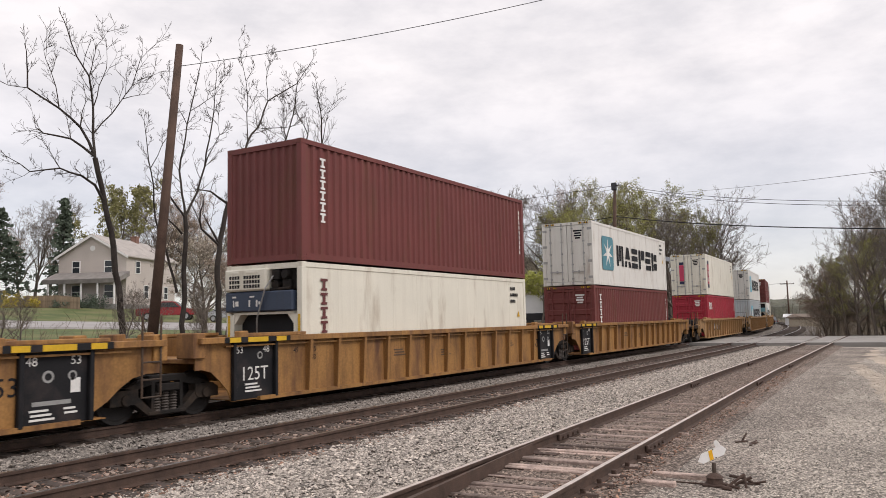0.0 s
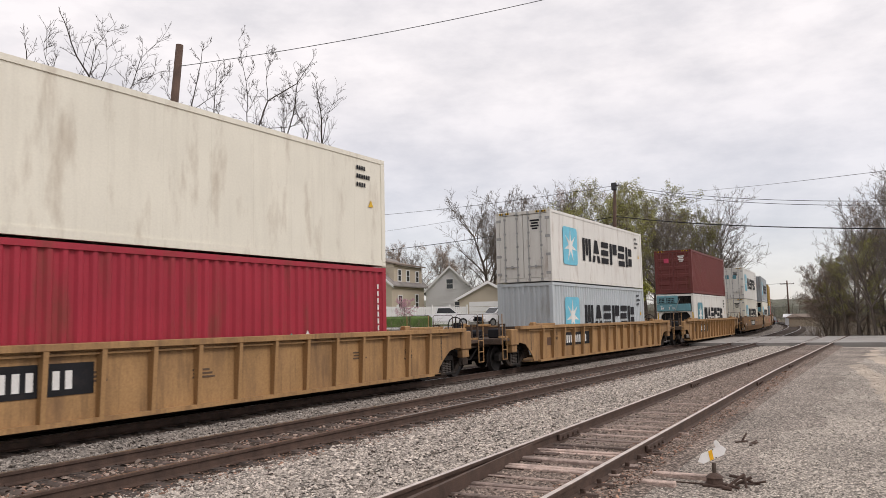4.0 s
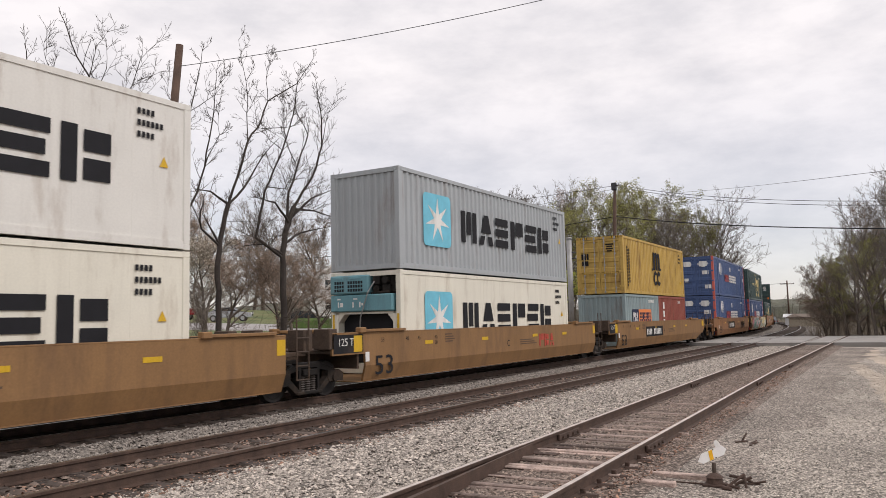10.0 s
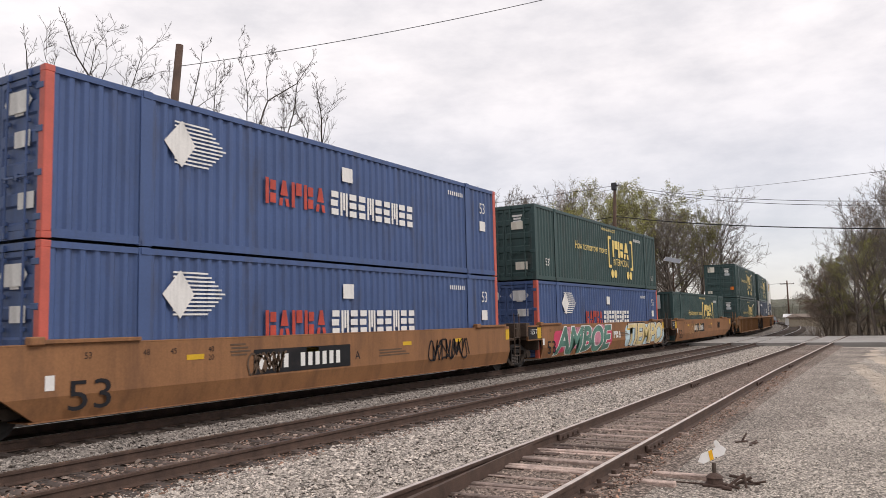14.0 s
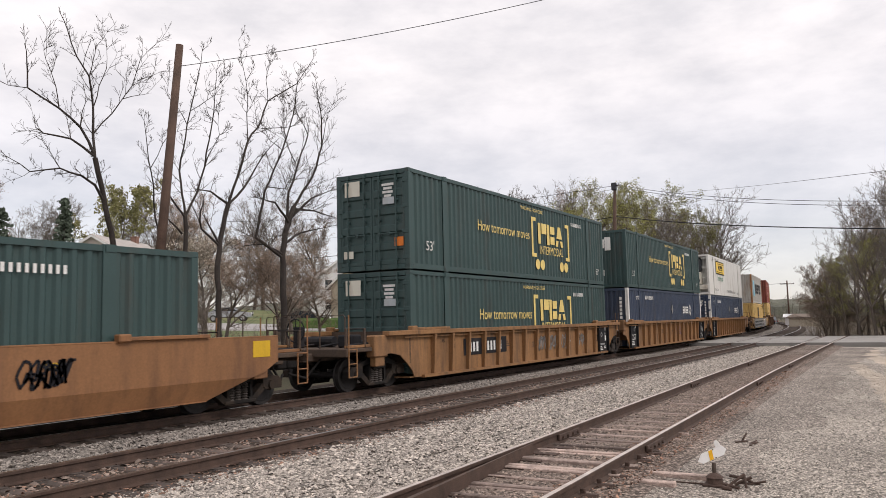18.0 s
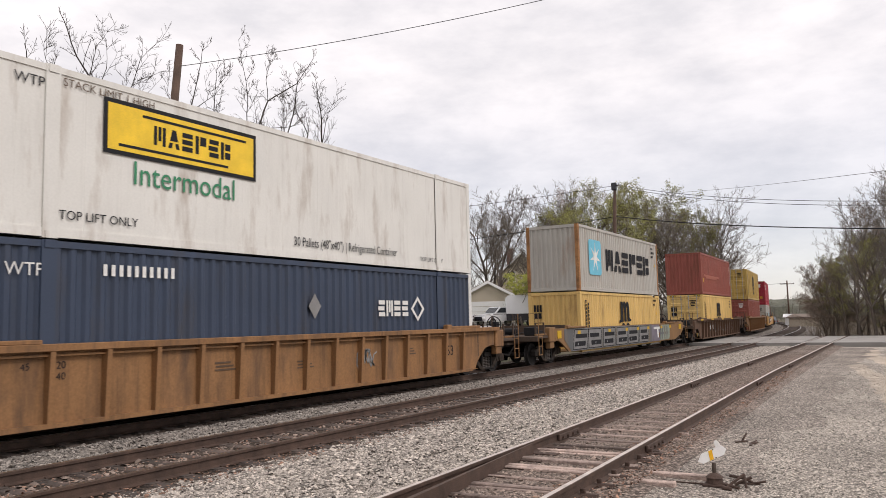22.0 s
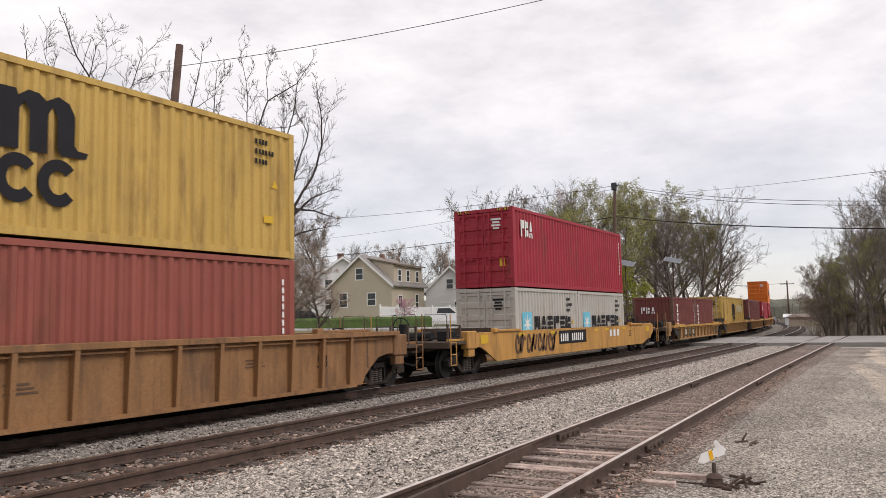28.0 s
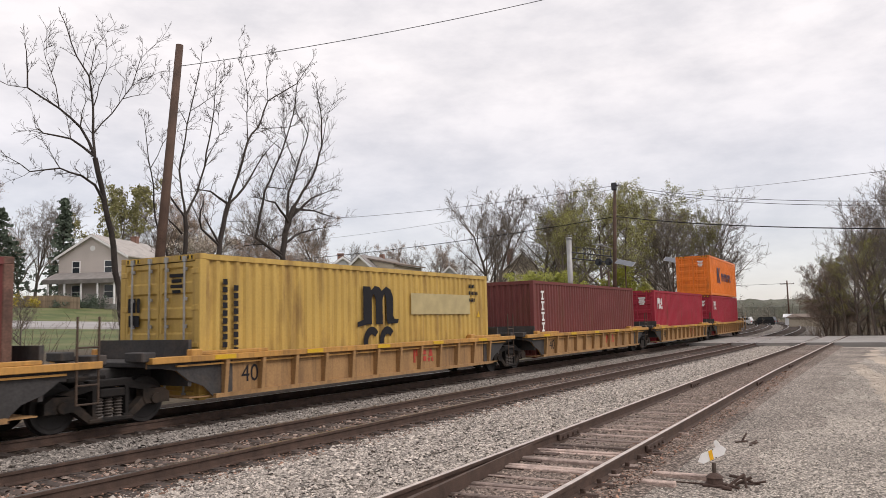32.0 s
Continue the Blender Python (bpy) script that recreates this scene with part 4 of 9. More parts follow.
            for xx in (-1.2, 1.2):
                piece("side_bearing", mesh_of(("side_bearing",) + key, lambda bm: box(bm, -0.25, 0.25, *span(rch - 0.15, rch + 0.15), 1.123, top + 0.1, 0.02), em), c, Matrix.Translation((xx, 0, 0)))
        else:
            piece("end_sill", mesh_of(("end_sill",) + key, lambda bm: box(bm, -1.45, 1.45, *span(rch + 0.022, rch + 0.12), 0.92, 1.12, 0.02), em), c)
            # heavy bolster ends, open steelwork and walkway edges over the trucks
            for xx in (-1.3, 1.3):
                piece("bolster_end", mesh_of(("bolster_end",) + key, lambda bm: (box(bm, -0.14, 0.14, *span(half + 1.15, half + 1.75), 0.86, 1.42, 0.03), box(bm, -0.10, 0.10, *span(half + 1.25, half + 1.65), 0.62, 0.86, 0.02)), body), c, Matrix.Translation((xx, 0, 0)))
                piece("walkway_edge", mesh_of(("walkway_edge",) + key, lambda bm: box(bm, -0.03, 0.03, *span(half + 1.77, rch), 1.13, 1.2, 0.01), body), c, Matrix.Translation((xx, 0, 0)))
                for yy in (half + 2.0, rch - 0.05):
                    piece("stanchion", mesh_of(("stanchion", low), lambda bm: box(bm, -0.03, 0.03, -0.03, 0.03, 1.12, 1.62, 0.006), M_DECK), c, Matrix.Translation((xx, sg * yy, 0)))
                piece("handrail", mesh_of(("handrail",) + key, lambda bm: tube(bm, (0, span(half + 2.0, rch - 0.05)[0], 1.6), (0, span(half + 2.0, rch - 0.05)[1], 1.6), 0.018, n=6), M_TRUCK), c, Matrix.Translation((xx, 0, 0)))
        if kind == "coupler":
            def draft(bm, sg=sg, rch=rch):
                y0, y1 = sorted((sg * (rch - 0.2), sg * (rch + 0.5)))
                box(bm, -0.16, 0.16, y0, y1, 0.72, 0.98, 0.03)
                y0, y1 = sorted((sg * (rch + 0.4), sg * (rch + 0.78)))
                box(bm, -0.2, 0.2, y0, y1, 0.66, 1.02, 0.05)
                tube(bm, (0.45, sg * (rch - 0.1), 0.85), (0.35, sg * (rch + 0.35), 0.42), 0.03)
                tube(bm, (0.35, sg * (rch + 0.35), 0.42), (0.1, sg * (rch + 0.7), 0.55), 0.03)
            piece("coupler", mesh_of(("coupler", round(rch, 2), sg), draft, M_TRUCK), c, None, "dark steel coupler and air hose")
            for xx in (-1.46, 1.46):
                piece("ladder_rail", mesh_of("ladder_rail", lambda bm: tube(bm, (0, 0, 0.42), (0, 0, 1.12), 0.018, n=6), body), c, Matrix.Translation((xx, sg * (rch - 0.28), 0)))
                piece("ladder_rail", mesh_of("tall_ladder_rail", lambda bm: tube(bm, (0, 0, 0.42), (0, 0, 1.95), 0.018, n=6), body), c, Matrix.Translation((xx, sg * (rch + 0.04), 0)))
                for zz in (0.43, 0.75, 1.1):
                    piece("rung", mesh_of("rung", lambda bm: tube(bm, (0, -0.16, 0), (0, 0.16, 0), 0.016, n=6), body), c, Matrix.Translation((xx, sg * (rch - 0.12), zz)))
            def rail(bm, sg=sg, rch=rch):
                bent = [(-0.4, 1.1), (-0.4, 1.9), (-0.36, 1.95), (0.36, 1.95), (0.4, 1.9), (0.4, 1.1)]
                rings = []
                for k, (xx, zz) in enumerate(bent):
                    mid = 0 < k < 5
                    rings.append([bm.verts.new((xx + 0.018 * math.cos(q * 1.0472) * (0.7 if mid else 1), sg * (rch - 0.02) + 0.018 * math.sin(q * 1.0472), zz + (0.012 * math.cos(q * 1.0472) * (-1 if xx > 0 else 1) if mid else 0))) for q in range(6)])
                for r0, r1 in zip(rings, rings[1:]):
                    for q in range(6):
                        bm.faces.new((r0[q], r0[(q + 1) % 6], r1[(q + 1) % 6], r1[q]))
            for xx in (-0.9, 0.9):
                piece("grab_rail", mesh_of(("grab_rail", round(rch, 2), sg), rail, M_DECK), c, Matrix.Translation((xx, 0, 0)))
            for nm, build in (("air_reservoir", lambda bm: tube(bm, (-0.9, sg * (rch - 1.1), 1.27), (0.1, sg * (rch - 1.1), 1.27), 0.14, n=12)),
                              ("brake_cylinder", lambda bm: tube(bm, (0.45, sg * (rch - 1.5), 1.2), (1.15, sg * (rch - 1.5), 1.2), 0.1, n=8)),
                              ("control_valve", lambda bm: box(bm, 0.5, 1.0, sg * (rch - 0.9) - 0.2, sg * (rch - 0.9) + 0.2, 1.12, 1.45, 0.04)),
                              ("brake_pipe", lambda bm: tube(bm, (1.2, sg * (rch - 0.2), 1.2), (1.25, sg * (rch - 2.0), 1.25), 0.03, n=6)),
                              ("brake_hose", lambda bm: tube(bm, (-0.6, sg * (rch - 0.3), 1.16), (-0.4, sg * (rch - 1.7), 1.24), 0.025, n=6)),
                              ("train_pipe", lambda bm: tube(bm, (0.2, sg * (rch - 0.3), 1.16), (0.4, sg * (rch - 1.7), 1.3), 0.025, n=6))):
                piece(nm, mesh_of((nm, round(rch, 2), sg), build, M_BLACK), c)
            if sg < 0:
                def brake(bm, rch=rch):
                    n = 18
                    for k in range(n):
                        a0, a1 = 2 * math.pi * k / n, 2 * math.pi * (k + 1) / n
                        tube(bm, (0.3 * math.cos(a0), 0, 0.3 * math.sin(a0)), (0.3 * math.cos(a1), 0, 0.3 * math.sin(a1)), 0.02, n=5)
                    for k in range(4):
                        tube(bm, (0, 0, 0), (0.3 * math.cos(k * 1.571), 0, 0.3 * math.sin(k * 1.571)), 0.015, n=5)
                    box(bm, -0.1, 0.1, 0.0, 0.25, -0.45, 0.1, 0.02)
                piece("brake_wheel", mesh_of("brake_wheel", brake, M_BLACK), c, Matrix.Translation((-0.55, -rch + 0.3, 1.58)))
    for y in trucks:
        truck(c, y, s0)
    return c


# ---------------------------------------------------------------- the train, unit by unit
LOW = 0.31   # underside of a container in its well
H1, H2 = 2.896, 2.591


def number_panel(c, y, z, n1=4, n2=6, x=1.475, m=None, dark=True, w=0.16, h=0.3):
    """Reporting marks as pale bars, on a dark panel where there is one."""
    total = (n1 + n2) * (w + 0.06) + 0.5
    if dark:
        put(c, "number_panel", lambda bm: flat(bm, -0.15, total + 0.1, -0.1, h + 0.12), M_BLACK, y, z, "dark panel with pale bars", x=x - 0.006)
    put(c, "number_bars", Bars(n1, w, h, 0.06), m or M_WHITE, y, z, x=x - 0.001)
    put(c, "number_bars", Bars(n2, w, h, 0.06), m or M_WHITE, y + n1 * (w + 0.06) + 0.3, z, x=x - 0.001)


def car_text(c, text, size, y, z, m, x=1.475, squeeze=1.0):
    piece("lettering", lettering(text, size, m, squeeze), c, Matrix.Translation((x + 0.004, y, z)))


def yellow_tab(c, y, z, w=0.5, h=0.11, x=1.475, m=None):
    put(c, "reflector", lambda bm: flat(bm, 0, w, 0, h), m or M_YEL, y, z, x=x)


def small_text_bars(c, y, z, rows, w, x=1.44, m=None):
    def build(bm):
        for k in range(rows):
            flat(bm, 0.02 * (k % 2), w * (0.7 + 0.3 * ((k * 7) % 5) / 5), -k * 0.07, -k * 0.07 + 0.035)
    put(c, "stencil", build, m or M_FADED, y, z, x=x)


def black_bay(c, half, sg, ton=False, x=1.385, tabs=False):
    """The black end bay of a ribbed side: sizes, round test marks, a decal, and yellow reflectors on the chord above."""
    y = -half + 0.44 if sg < 0 else half - 0.96
    put(c, "black_panel", lambda bm: flat(bm, -0.57, 0.57, -0.62, 0.55), M_BLACK, y, 0.86, "black stencil panel", x=x)
    for q in (-0.6, 0.6):
        put(c, "panel_edge", lambda bm: box(bm, 0.0, 0.1, -0.04, 0.04, -0.62, 0.54, 0.01), M_BLACK, y + q, 0.86, x=x)
    car_text(c, "48" if sg > 0 else "53", 0.2, y - 0.4, 1.24, M_WHITE, x + 0.01)
    car_text(c, "53" if sg > 0 else "48", 0.2, y + 0.36, 1.24, M_WHITE, x + 0.01)
    ring = [(math.cos(a * 0.3927), math.sin(a * 0.3927)) for a in range(16)]
    for q, r in ((-0.12, 0.1), (0.3, 0.08)) if sg > 0 else ((0.18, 0.08),):
        put(c, "test_mark", lambda bm: prism(bm, [(r * u, r * v) for u, v in ring], -0.003, 0), M_GALV, y + q, 1.0 if sg > 0 else 1.12, x=x + 0.006)
        put(c, "test_mark", lambda bm: prism(bm, [(0.6 * r * u, 0.6 * r * v) for u, v in ring], -0.003, 0), M_BLACK, y + q, 1.0 if sg > 0 else 1.12, x=x + 0.008)
    if ton:
        car_text(c, "125T", 0.4, y + 0.02, 0.74, M_WHITE, x + 0.01, 0.95)
        small_text_bars(c, y - 0.25, 0.52, 3, 0.5, x + 0.008, M_WHITE)
    else:
        put(c, "decal", lambda bm: flat(bm, 0, 0.17, 0, 0.24), M_WHITE, y + 0.27, 0.72, x=x + 0.006)
        put(c, "stencil", lambda bm: flat(bm, 0, 0.66, 0, 0.07), M_GALV, y - 0.38, 0.55, x=x + 0.006)
        small_text_bars(c, y - 0.42, 0.46, 3, 0.45, x + 0.008, M_WHITE)
        small_text_bars(c, y + 0.15, 0.46, 2, 0.3, x + 0.008, M_WHITE)
    if not tabs:
        return
    put(c, "reflector_backing", lambda bm: flat(bm, -0.95, 0.95, 0, 0.115), M_BLACK, y, 1.402, x=1.548)
    for q, w in ((-0.82, 0.3), (-0.32, 0.58), (0.52, 0.3)):
        yellow_tab(c, y + q, 1.408, w, 0.1, 1.553)


def ribbed_marks(c, half, lead_plate=True, num=True, sizes=True, ton=True, panels=(-1, 1), tabs=False):
    x = 1.385
    if lead_plate:
        for sg in panels:
            black_bay(c, half, sg, ton=ton and sg < 0, tabs=tabs)
    if sizes:
        car_text(c, "53", 0.42, half - 1.75, 0.86, M_INK, x)
        car_text(c, "20", 0.17, -half + 2.35, 1.17, M_INK, x)
        car_text(c, "40", 0.17, -half + 2.35, 0.99, M_INK, x)
        car_text(c, "45", 0.16, -half + 1.75, 1.17, M_INK, x)
    if num:
        number_panel(c, -half + 3.1, 0.78, x=x + 0.01)
    for k, y in enumerate((-half + 5.6, -half + 8.0, half - 4.2)):
        small_text_bars(c, y, 1.0 - 0.1 * (k % 2), 3, 0.6, x)


def smooth_marks(c, half, num=True, letter="A", big="53"):
    x = 1.452
    car_text(c, big, 0.7, -half + 1.0, 0.64, M_INK, x + 0.012, 1.3)
    for k, (s, y) in enumerate((("53", 0.95), ("48", 2.1), ("45", 2.7), ("40", 3.6), ("20", 3.6))):
        car_text(c, s, 0.15, -half + y, 1.3 - (0.16 if s == "20" else 0), M_INK, x)
    for y in (-half + 3.0, -half + 6.4, half - 3.4, half - 6.2):
        yellow_tab(c, y, 1.12, 0.42, 0.1, x)
    yellow_tab(c, half + (1.15 if letter in ("B",) else 0.02), 1.08, 0.26 if letter != "B" else 0.5, 0.34, x)
    put(c, "placard", lambda bm: flat(bm, 0, 0.16, 0, 0.24), M_WHITE, -half + 0.2, 0.78, x=x)
    if num:
        number_panel(c, -half + 4.9, 0.82, x=x + 0.006, h=0.3, w=0.19)
    if letter:
        car_text(c, letter, 0.3, -half + 8.3, 0.95, M_INK, x)
    small_text_bars(c, -half + 9.2, 1.02, 3, 1.5, x)
    small_text_bars(c, -half + 4.1, 1.35, 4, 0.6, x)


def scribble(c, y, z, w, h, m, seed=1, x=1.46, r=0.022, loops=7):
    """A sprayed scrawl: one thin wandering ribbon."""
    rnd = random.Random(seed)
    def build(bm):
        p = (0.0, h * 0.5)
        n = loops * 8
        for k in range(n):
            a = 2 * math.pi * k / 8
            q = (w * k / n + 0.10 * h * 3 * math.cos(a), h * 0.5 + h * 0.45 * math.sin(a * (1 + 0.3 * rnd.random())))
            if k:
                dy, dz = q[0] - p[0], q[1] - p[1]
                d = math.hypot(dy, dz) or 1
                ny, nz = -dz / d * r, dy / d * r
                prism(bm, [(p[0] - ny, p[1] - nz), (q[0] - ny, q[1] - nz), (q[0] + ny, q[1] + nz), (p[0] + ny, p[1] + nz)], -0.003, 0)
            p = q
    put(c, "graffiti", build, m, y, z, x=x)


def rounded(y0, z0, w, h, r):
    """Outline of a round-cornered box."""
    out = []
    for cy, cz, a0 in ((y0 + w - r, z0 + h - r, 0), (y0 + r, z0 + h - r, 90), (y0 + r, z0 + r, 180), (y0 + w - r, z0 + r, 270)):
        for k in range(5):
            a = radians(a0 + 22.5 * k)
            out.append((cy + r * math.cos(a), cz + r * math.sin(a)))
    return out


def spray(c, pts, m, x, slant=0.0):
    """One sprayed patch of colour with a given outline."""
    put(c, "graffiti", lambda bm: prism(bm, [(y + slant * z, z) for y, z in pts], -0.001, 0), m, 0, 0, x=x)


def wrap(bm, fold=0.68):
    """Bend paint round the fold of a smooth car's side."""
    bmesh.ops.bisect_plane(bm, geom=bm.verts[:] + bm.edges[:] + bm.faces[:], plane_co=(0, 0, fold), plane_no=(0, 0, 1))
    for v in bm.verts:
        v.co.x -= 0.34 * max(0.0, fold - v.co.z)


def fat_word(c, text, y0, y1, z0, z1, material, x, fat=0.04, lean=0.0):
    """One sprayed layer of a word in swollen letters that fills the given patch of a car's side."""
    cu = bpy.data.curves.new("writing", "FONT")
    cu.body, cu.size, cu.offset, cu.resolution_u, cu.space_character = text, 1.0, fat, 4, 0.94
    ob = bpy.data.objects.new("writing", cu)
    scene.collection.objects.link(ob)
    bpy.context.view_layer.update()
    me = bpy.data.meshes.new_from_object(ob.evaluated_get(bpy.context.evaluated_depsgraph_get()))
    bpy.data.objects.remove(ob)
    us, vs = [v.co.x for v in me.vertices], [v.co.y for v in me.vertices]
    u0, u1, v0, v1 = min(us), max(us), min(vs), max(vs)
    for v in me.vertices:
        f, g = (v.co.x - u0) / (u1 - u0), (v.co.y - v0) / (v1 - v0)
        g += 0.05 * math.sin(f * 14.0) * (1 - g)
        v.co = Vector((0, y0 + (y1 - y0) * f + lean * (g - 0.5), z0 + (z1 - z0) * g))
    bm = bmesh.new()
    bm.from_mesh(me)
    wrap(bm)
    bm.to_mesh(me)
    bm.free()
    me.materials.clear()
    me.materials.append(material)
    tagged(piece("graffiti", me, c, Matrix.Translation((x, 0, 0))), kind="stuff")


def block_letter(c, k, y, w):
    """An angular letter in grey, black and white on a dark field."""
    z, h, x = 0.43, 0.9, 1.4585
    sl = (0.25, 0.0, 0.12)[k % 3]
    y -= sl * 0.5
    spray(c, rounded(y - 0.015, z + 0.015, w + 0.03, h - 0.03, 0.04), M_GALV, x, sl)
    spray(c, rounded(y, z + 0.03, w, h - 0.06, 0.04), M_INK, x + 0.0012, sl)
    spray(c, rounded(y + 0.06, z + 0.07, w - 0.12, h - 0.14, 0.04), M_CHROMEG, x + 0.0024, sl)
    spray(c, rounded(y + 0.2, z + 0.5, w - 0.32 - 0.2 * (k % 2), 0.17, 0.03), M_INK, x + 0.0036, sl)
    spray(c, rounded(y + 0.18 + 0.15 * (k % 2), z + 0.17, w - 0.45, 0.2, 0.05), M_INK, x + 0.0036, sl)
    spray(c, rounded(y + w * (0.3 + 0.2 * (k % 2)), z + 0.22, 0.09, 0.09, 0.04), M_GALV, x + 0.0048, sl)


def black_end(c, half, top=1.52, low=0.28):
    """The black-painted leading end of a unit's side, with its load limit."""
    a = half + 1.06
    put(c, "black_panel", lambda bm: flat(bm, -a, -half + 0.1, 1.02, top - 0.05), M_BLACK, 0, 0, "black-painted end panel", x=1.4535)
    yellow_tab(c, -half - 0.28, 1.04, 0.34, 0.4, 1.456)


JOINT, COUPLED = "joint", "coupler"
S53 = "tan-brown ribbed-sided well car carrying stacked containers"
# three units of an articulated ribbed car
A1, A2, A3 = 0.25, 19.75, 39.2
c = well_car("weathered yellow ribbed well car with black stencil panels", A1, M_TTX, low=0.22, ends=(JOINT, JOINT), panels=(-1, 1))
ribbed_marks(c, 8.25, tabs=True)
c = well_car("weathered yellow ribbed well car with black stencil panels", A2, M_TTX, low=0.22, trucks=(9.72,), ends=(JOINT, JOINT), panels=(-1, 1))
ribbed_marks(c, 8.25, num=False, tabs=True)
c = well_car("weathered yellow ribbed well car with black stencil panels", A3, M_TTX, low=0.22, trucks=(9.4,), reach=(9.3, 11.0), ends=(JOINT, COUPLED), panels=(-1,))
ribbed_marks(c, 8.25, num=False, panels=(-1,), tabs=True)
container("red-brown corrugated steel freight container in a well car", A1, LOW, paint_m=C_BROWN, lead="bulkhead", dy=-0.2)
k = container("cream-white insulated freight container with blue cooling machinery", A2, LOW, paint_m=C_CREAM, wall="smooth", lead="reefer", unit_m=C_NAVY)
column_name(k, H1, mat("brown_marking", (0.12, 0.03, 0.03), 0.6), n=7, size=0.3)
fine_marks(k, 12.192, H1, M_INK)
k = container("red-brown corrugated steel freight container stacked on a cream one", A2, LOW + H1, paint_m=C_BROWN, lead="bulkhead")
column_name(k, H1, size=0.24)
slim_column(k, 12.192, H1, M_WHITE)
k = container("red-brown corrugated steel freight container in a well car", A3, LOW, paint_m=C_BROWN)
column_name(k, H1, size=0.3)
slim_column(k, 12.192, H1, M_WHITE)
k = container("off-white insulated freight container with a blue star emblem", A3, LOW + H1, paint_m=C_WHITE, wall="smooth")
star_livery(k, square_m=M_TEALINK, letters_y=-2.73)

# three single cars
A4, A5, A6 = 62.65, 86.2, 109.85
for s in (A4, A5, A6):
    c = well_car("sun-bleached yellow ribbed well car with a number panel", s, M_TTXW, half=8.6, reach=(11.05, 11.05), trucks=(-9.45, 9.45), ends=(COUPLED, COUPLED), low=0.22)
    ribbed_marks(c, 8.6, lead_plate=False)
    put(c, "end_panel_mark", lambda bm: flat(bm, 0, 0.6, 0, 0.3), M_TTXD, -7.2, 0.75, x=1.385)
k = container("crimson corrugated freight container in a well car", A4, LOW, paint_m=C_RED)
put(k, "name_bars", bars_row(3, 0.36, 0.5, 0.08, 0.3), M_WHITE, -5.56, H1 - 1.03)
slim_column(k, 12.192, H1, M_WHITE)
put(k, "hazard_diamond", lambda bm: prism(bm, [(0, 0.25), (0.16, 0), (0.32, 0.25), (0.16, 0.5)], -0.004, 0), mat("hazard_green", (0.03, 0.35, 0.25), 0.5), 2.2, 0.75)
put(k, "hazard_diamond", lambda bm: prism(bm, [(0, 0.25), (0.16, 0), (0.32, 0.25), (0.16, 0.5)], -0.004, 0), M_WHITE, 2.75, 0.8)
k = container("off-white insulated freight container with a pink vertical name panel", A4, LOW + H1, paint_m=C_CREAM, wall="smooth")
put(k, "name_panel", lambda bm: flat(bm, 0, 0.5, 0, 1.4), M_PINK, -5.44, 0.78, "crimson panel between dark blue blocks")
put(k, "name_panel", lambda bm: (flat(bm, 0, 0.5, 0, 0.25), flat(bm, 0, 0.5, 1.68, 1.93)), M_NAVYINK, -5.44, 0.5)
put(k, "name_bars", bars_column(3, 0.3, 0.34, 0.1), M_WHITE, -5.34, 2.12)
put_end(k, "name_panel", lambda bm: flat(bm, 0, 0.32, 0, 1.15), M_PINK, 12.192, -0.62, 1.0)
put_end(k, "name_panel", lambda bm: (flat(bm, 0, 0.32, 0, 0.2), flat(bm, 0, 0.32, 1.38, 1.58)), M_NAVYINK, 12.192, -0.62, 0.78)
fine_marks(k, 12.192, H1, M_INK)
k = container("pale blue-grey corrugated freight container with a star emblem", A5, LOW, paint_m=C_LGREY, lead="bulkhead")
star_livery(k)
k = container("off-white insulated freight container with a blue star emblem", A5, LOW + H1, paint_m=C_WHITE, wall="smooth")
star_livery(k)
k = container("off-white insulated freight container with teal cooling machinery", A6, LOW, paint_m=C_WHITE, wall="smooth", lead="reefer")
star_livery(k, square_m=M_TEALINK)
k = container("red-brown corrugated steel freight container stacked on a white one", A6, LOW + H1, paint_m=C_BROWN)
slim_column(k, 12.192, H1, M_WHITE)
put_end(k, "placard", lambda bm: flat(bm, 0, 0.34, 0, 0.3), M_PINK, 12.192, -0.6, 2.05)

# smooth-sided articulated car
B1, B2, B3 = 133.6, 153.1, 172.75
for s, r, tr, en, letter in ((B1, (11.05, 9.3), (-9.4, 9.75), (COUPLED, JOINT), "A"), (B2, (9.3, 9.3), (9.75,), (JOINT, JOINT), "C"), (B3, (9.3, 11.05), (9.4,), (JOINT, COUPLED), "B")):
    c = well_car("dull brown smooth-sided well car with large black figures", s, M_TTXB, "smooth", 8.25, r, tr, ends=en, end_m=M_DECK)
    smooth_marks(c, 8.25, num=letter != "C", letter=letter)
    if letter == "C":
        put(c, "name_bars", bars_row(3, 0.4, 0.46, 0.08, 0.35), M_REDINK, 2.6, 0.75, x=1.455)
    if letter != "A":
        black_end(c, 8.25)
        car_text(c, "125 T", 0.26, -8.85, 1.28, M_WHITE, 1.462)
for s, low_m, up_m, upw, lead in ((B1, C_CREAM, C_WHITE, "smooth", "door"), (B2, C_CREAM, C_GREY, "ribbed", "bulkhead")):
    k = container("cream-white insulated freight container with a blue star emblem", s, LOW, paint_m=low_m, wall="smooth", lead="door" if s == B1 else "reefer")
    star_livery(k)
    k = container("off-white insulated freight container with a blue star emblem" if s == B1 else "mid-grey corrugated freight container with a blue star emblem", s, LOW + H1, paint_m=up_m, wall=upw, lead=lead)
    star_livery(k)
    if s == B1:
        for x in (-0.35, 0.3):
            put_end(k, "emblem", lambda bm: flat(bm, 0, 0.3, 0, 0.36), M_TEALINK, 12.192, x, 1.85)
L20 = 6.058
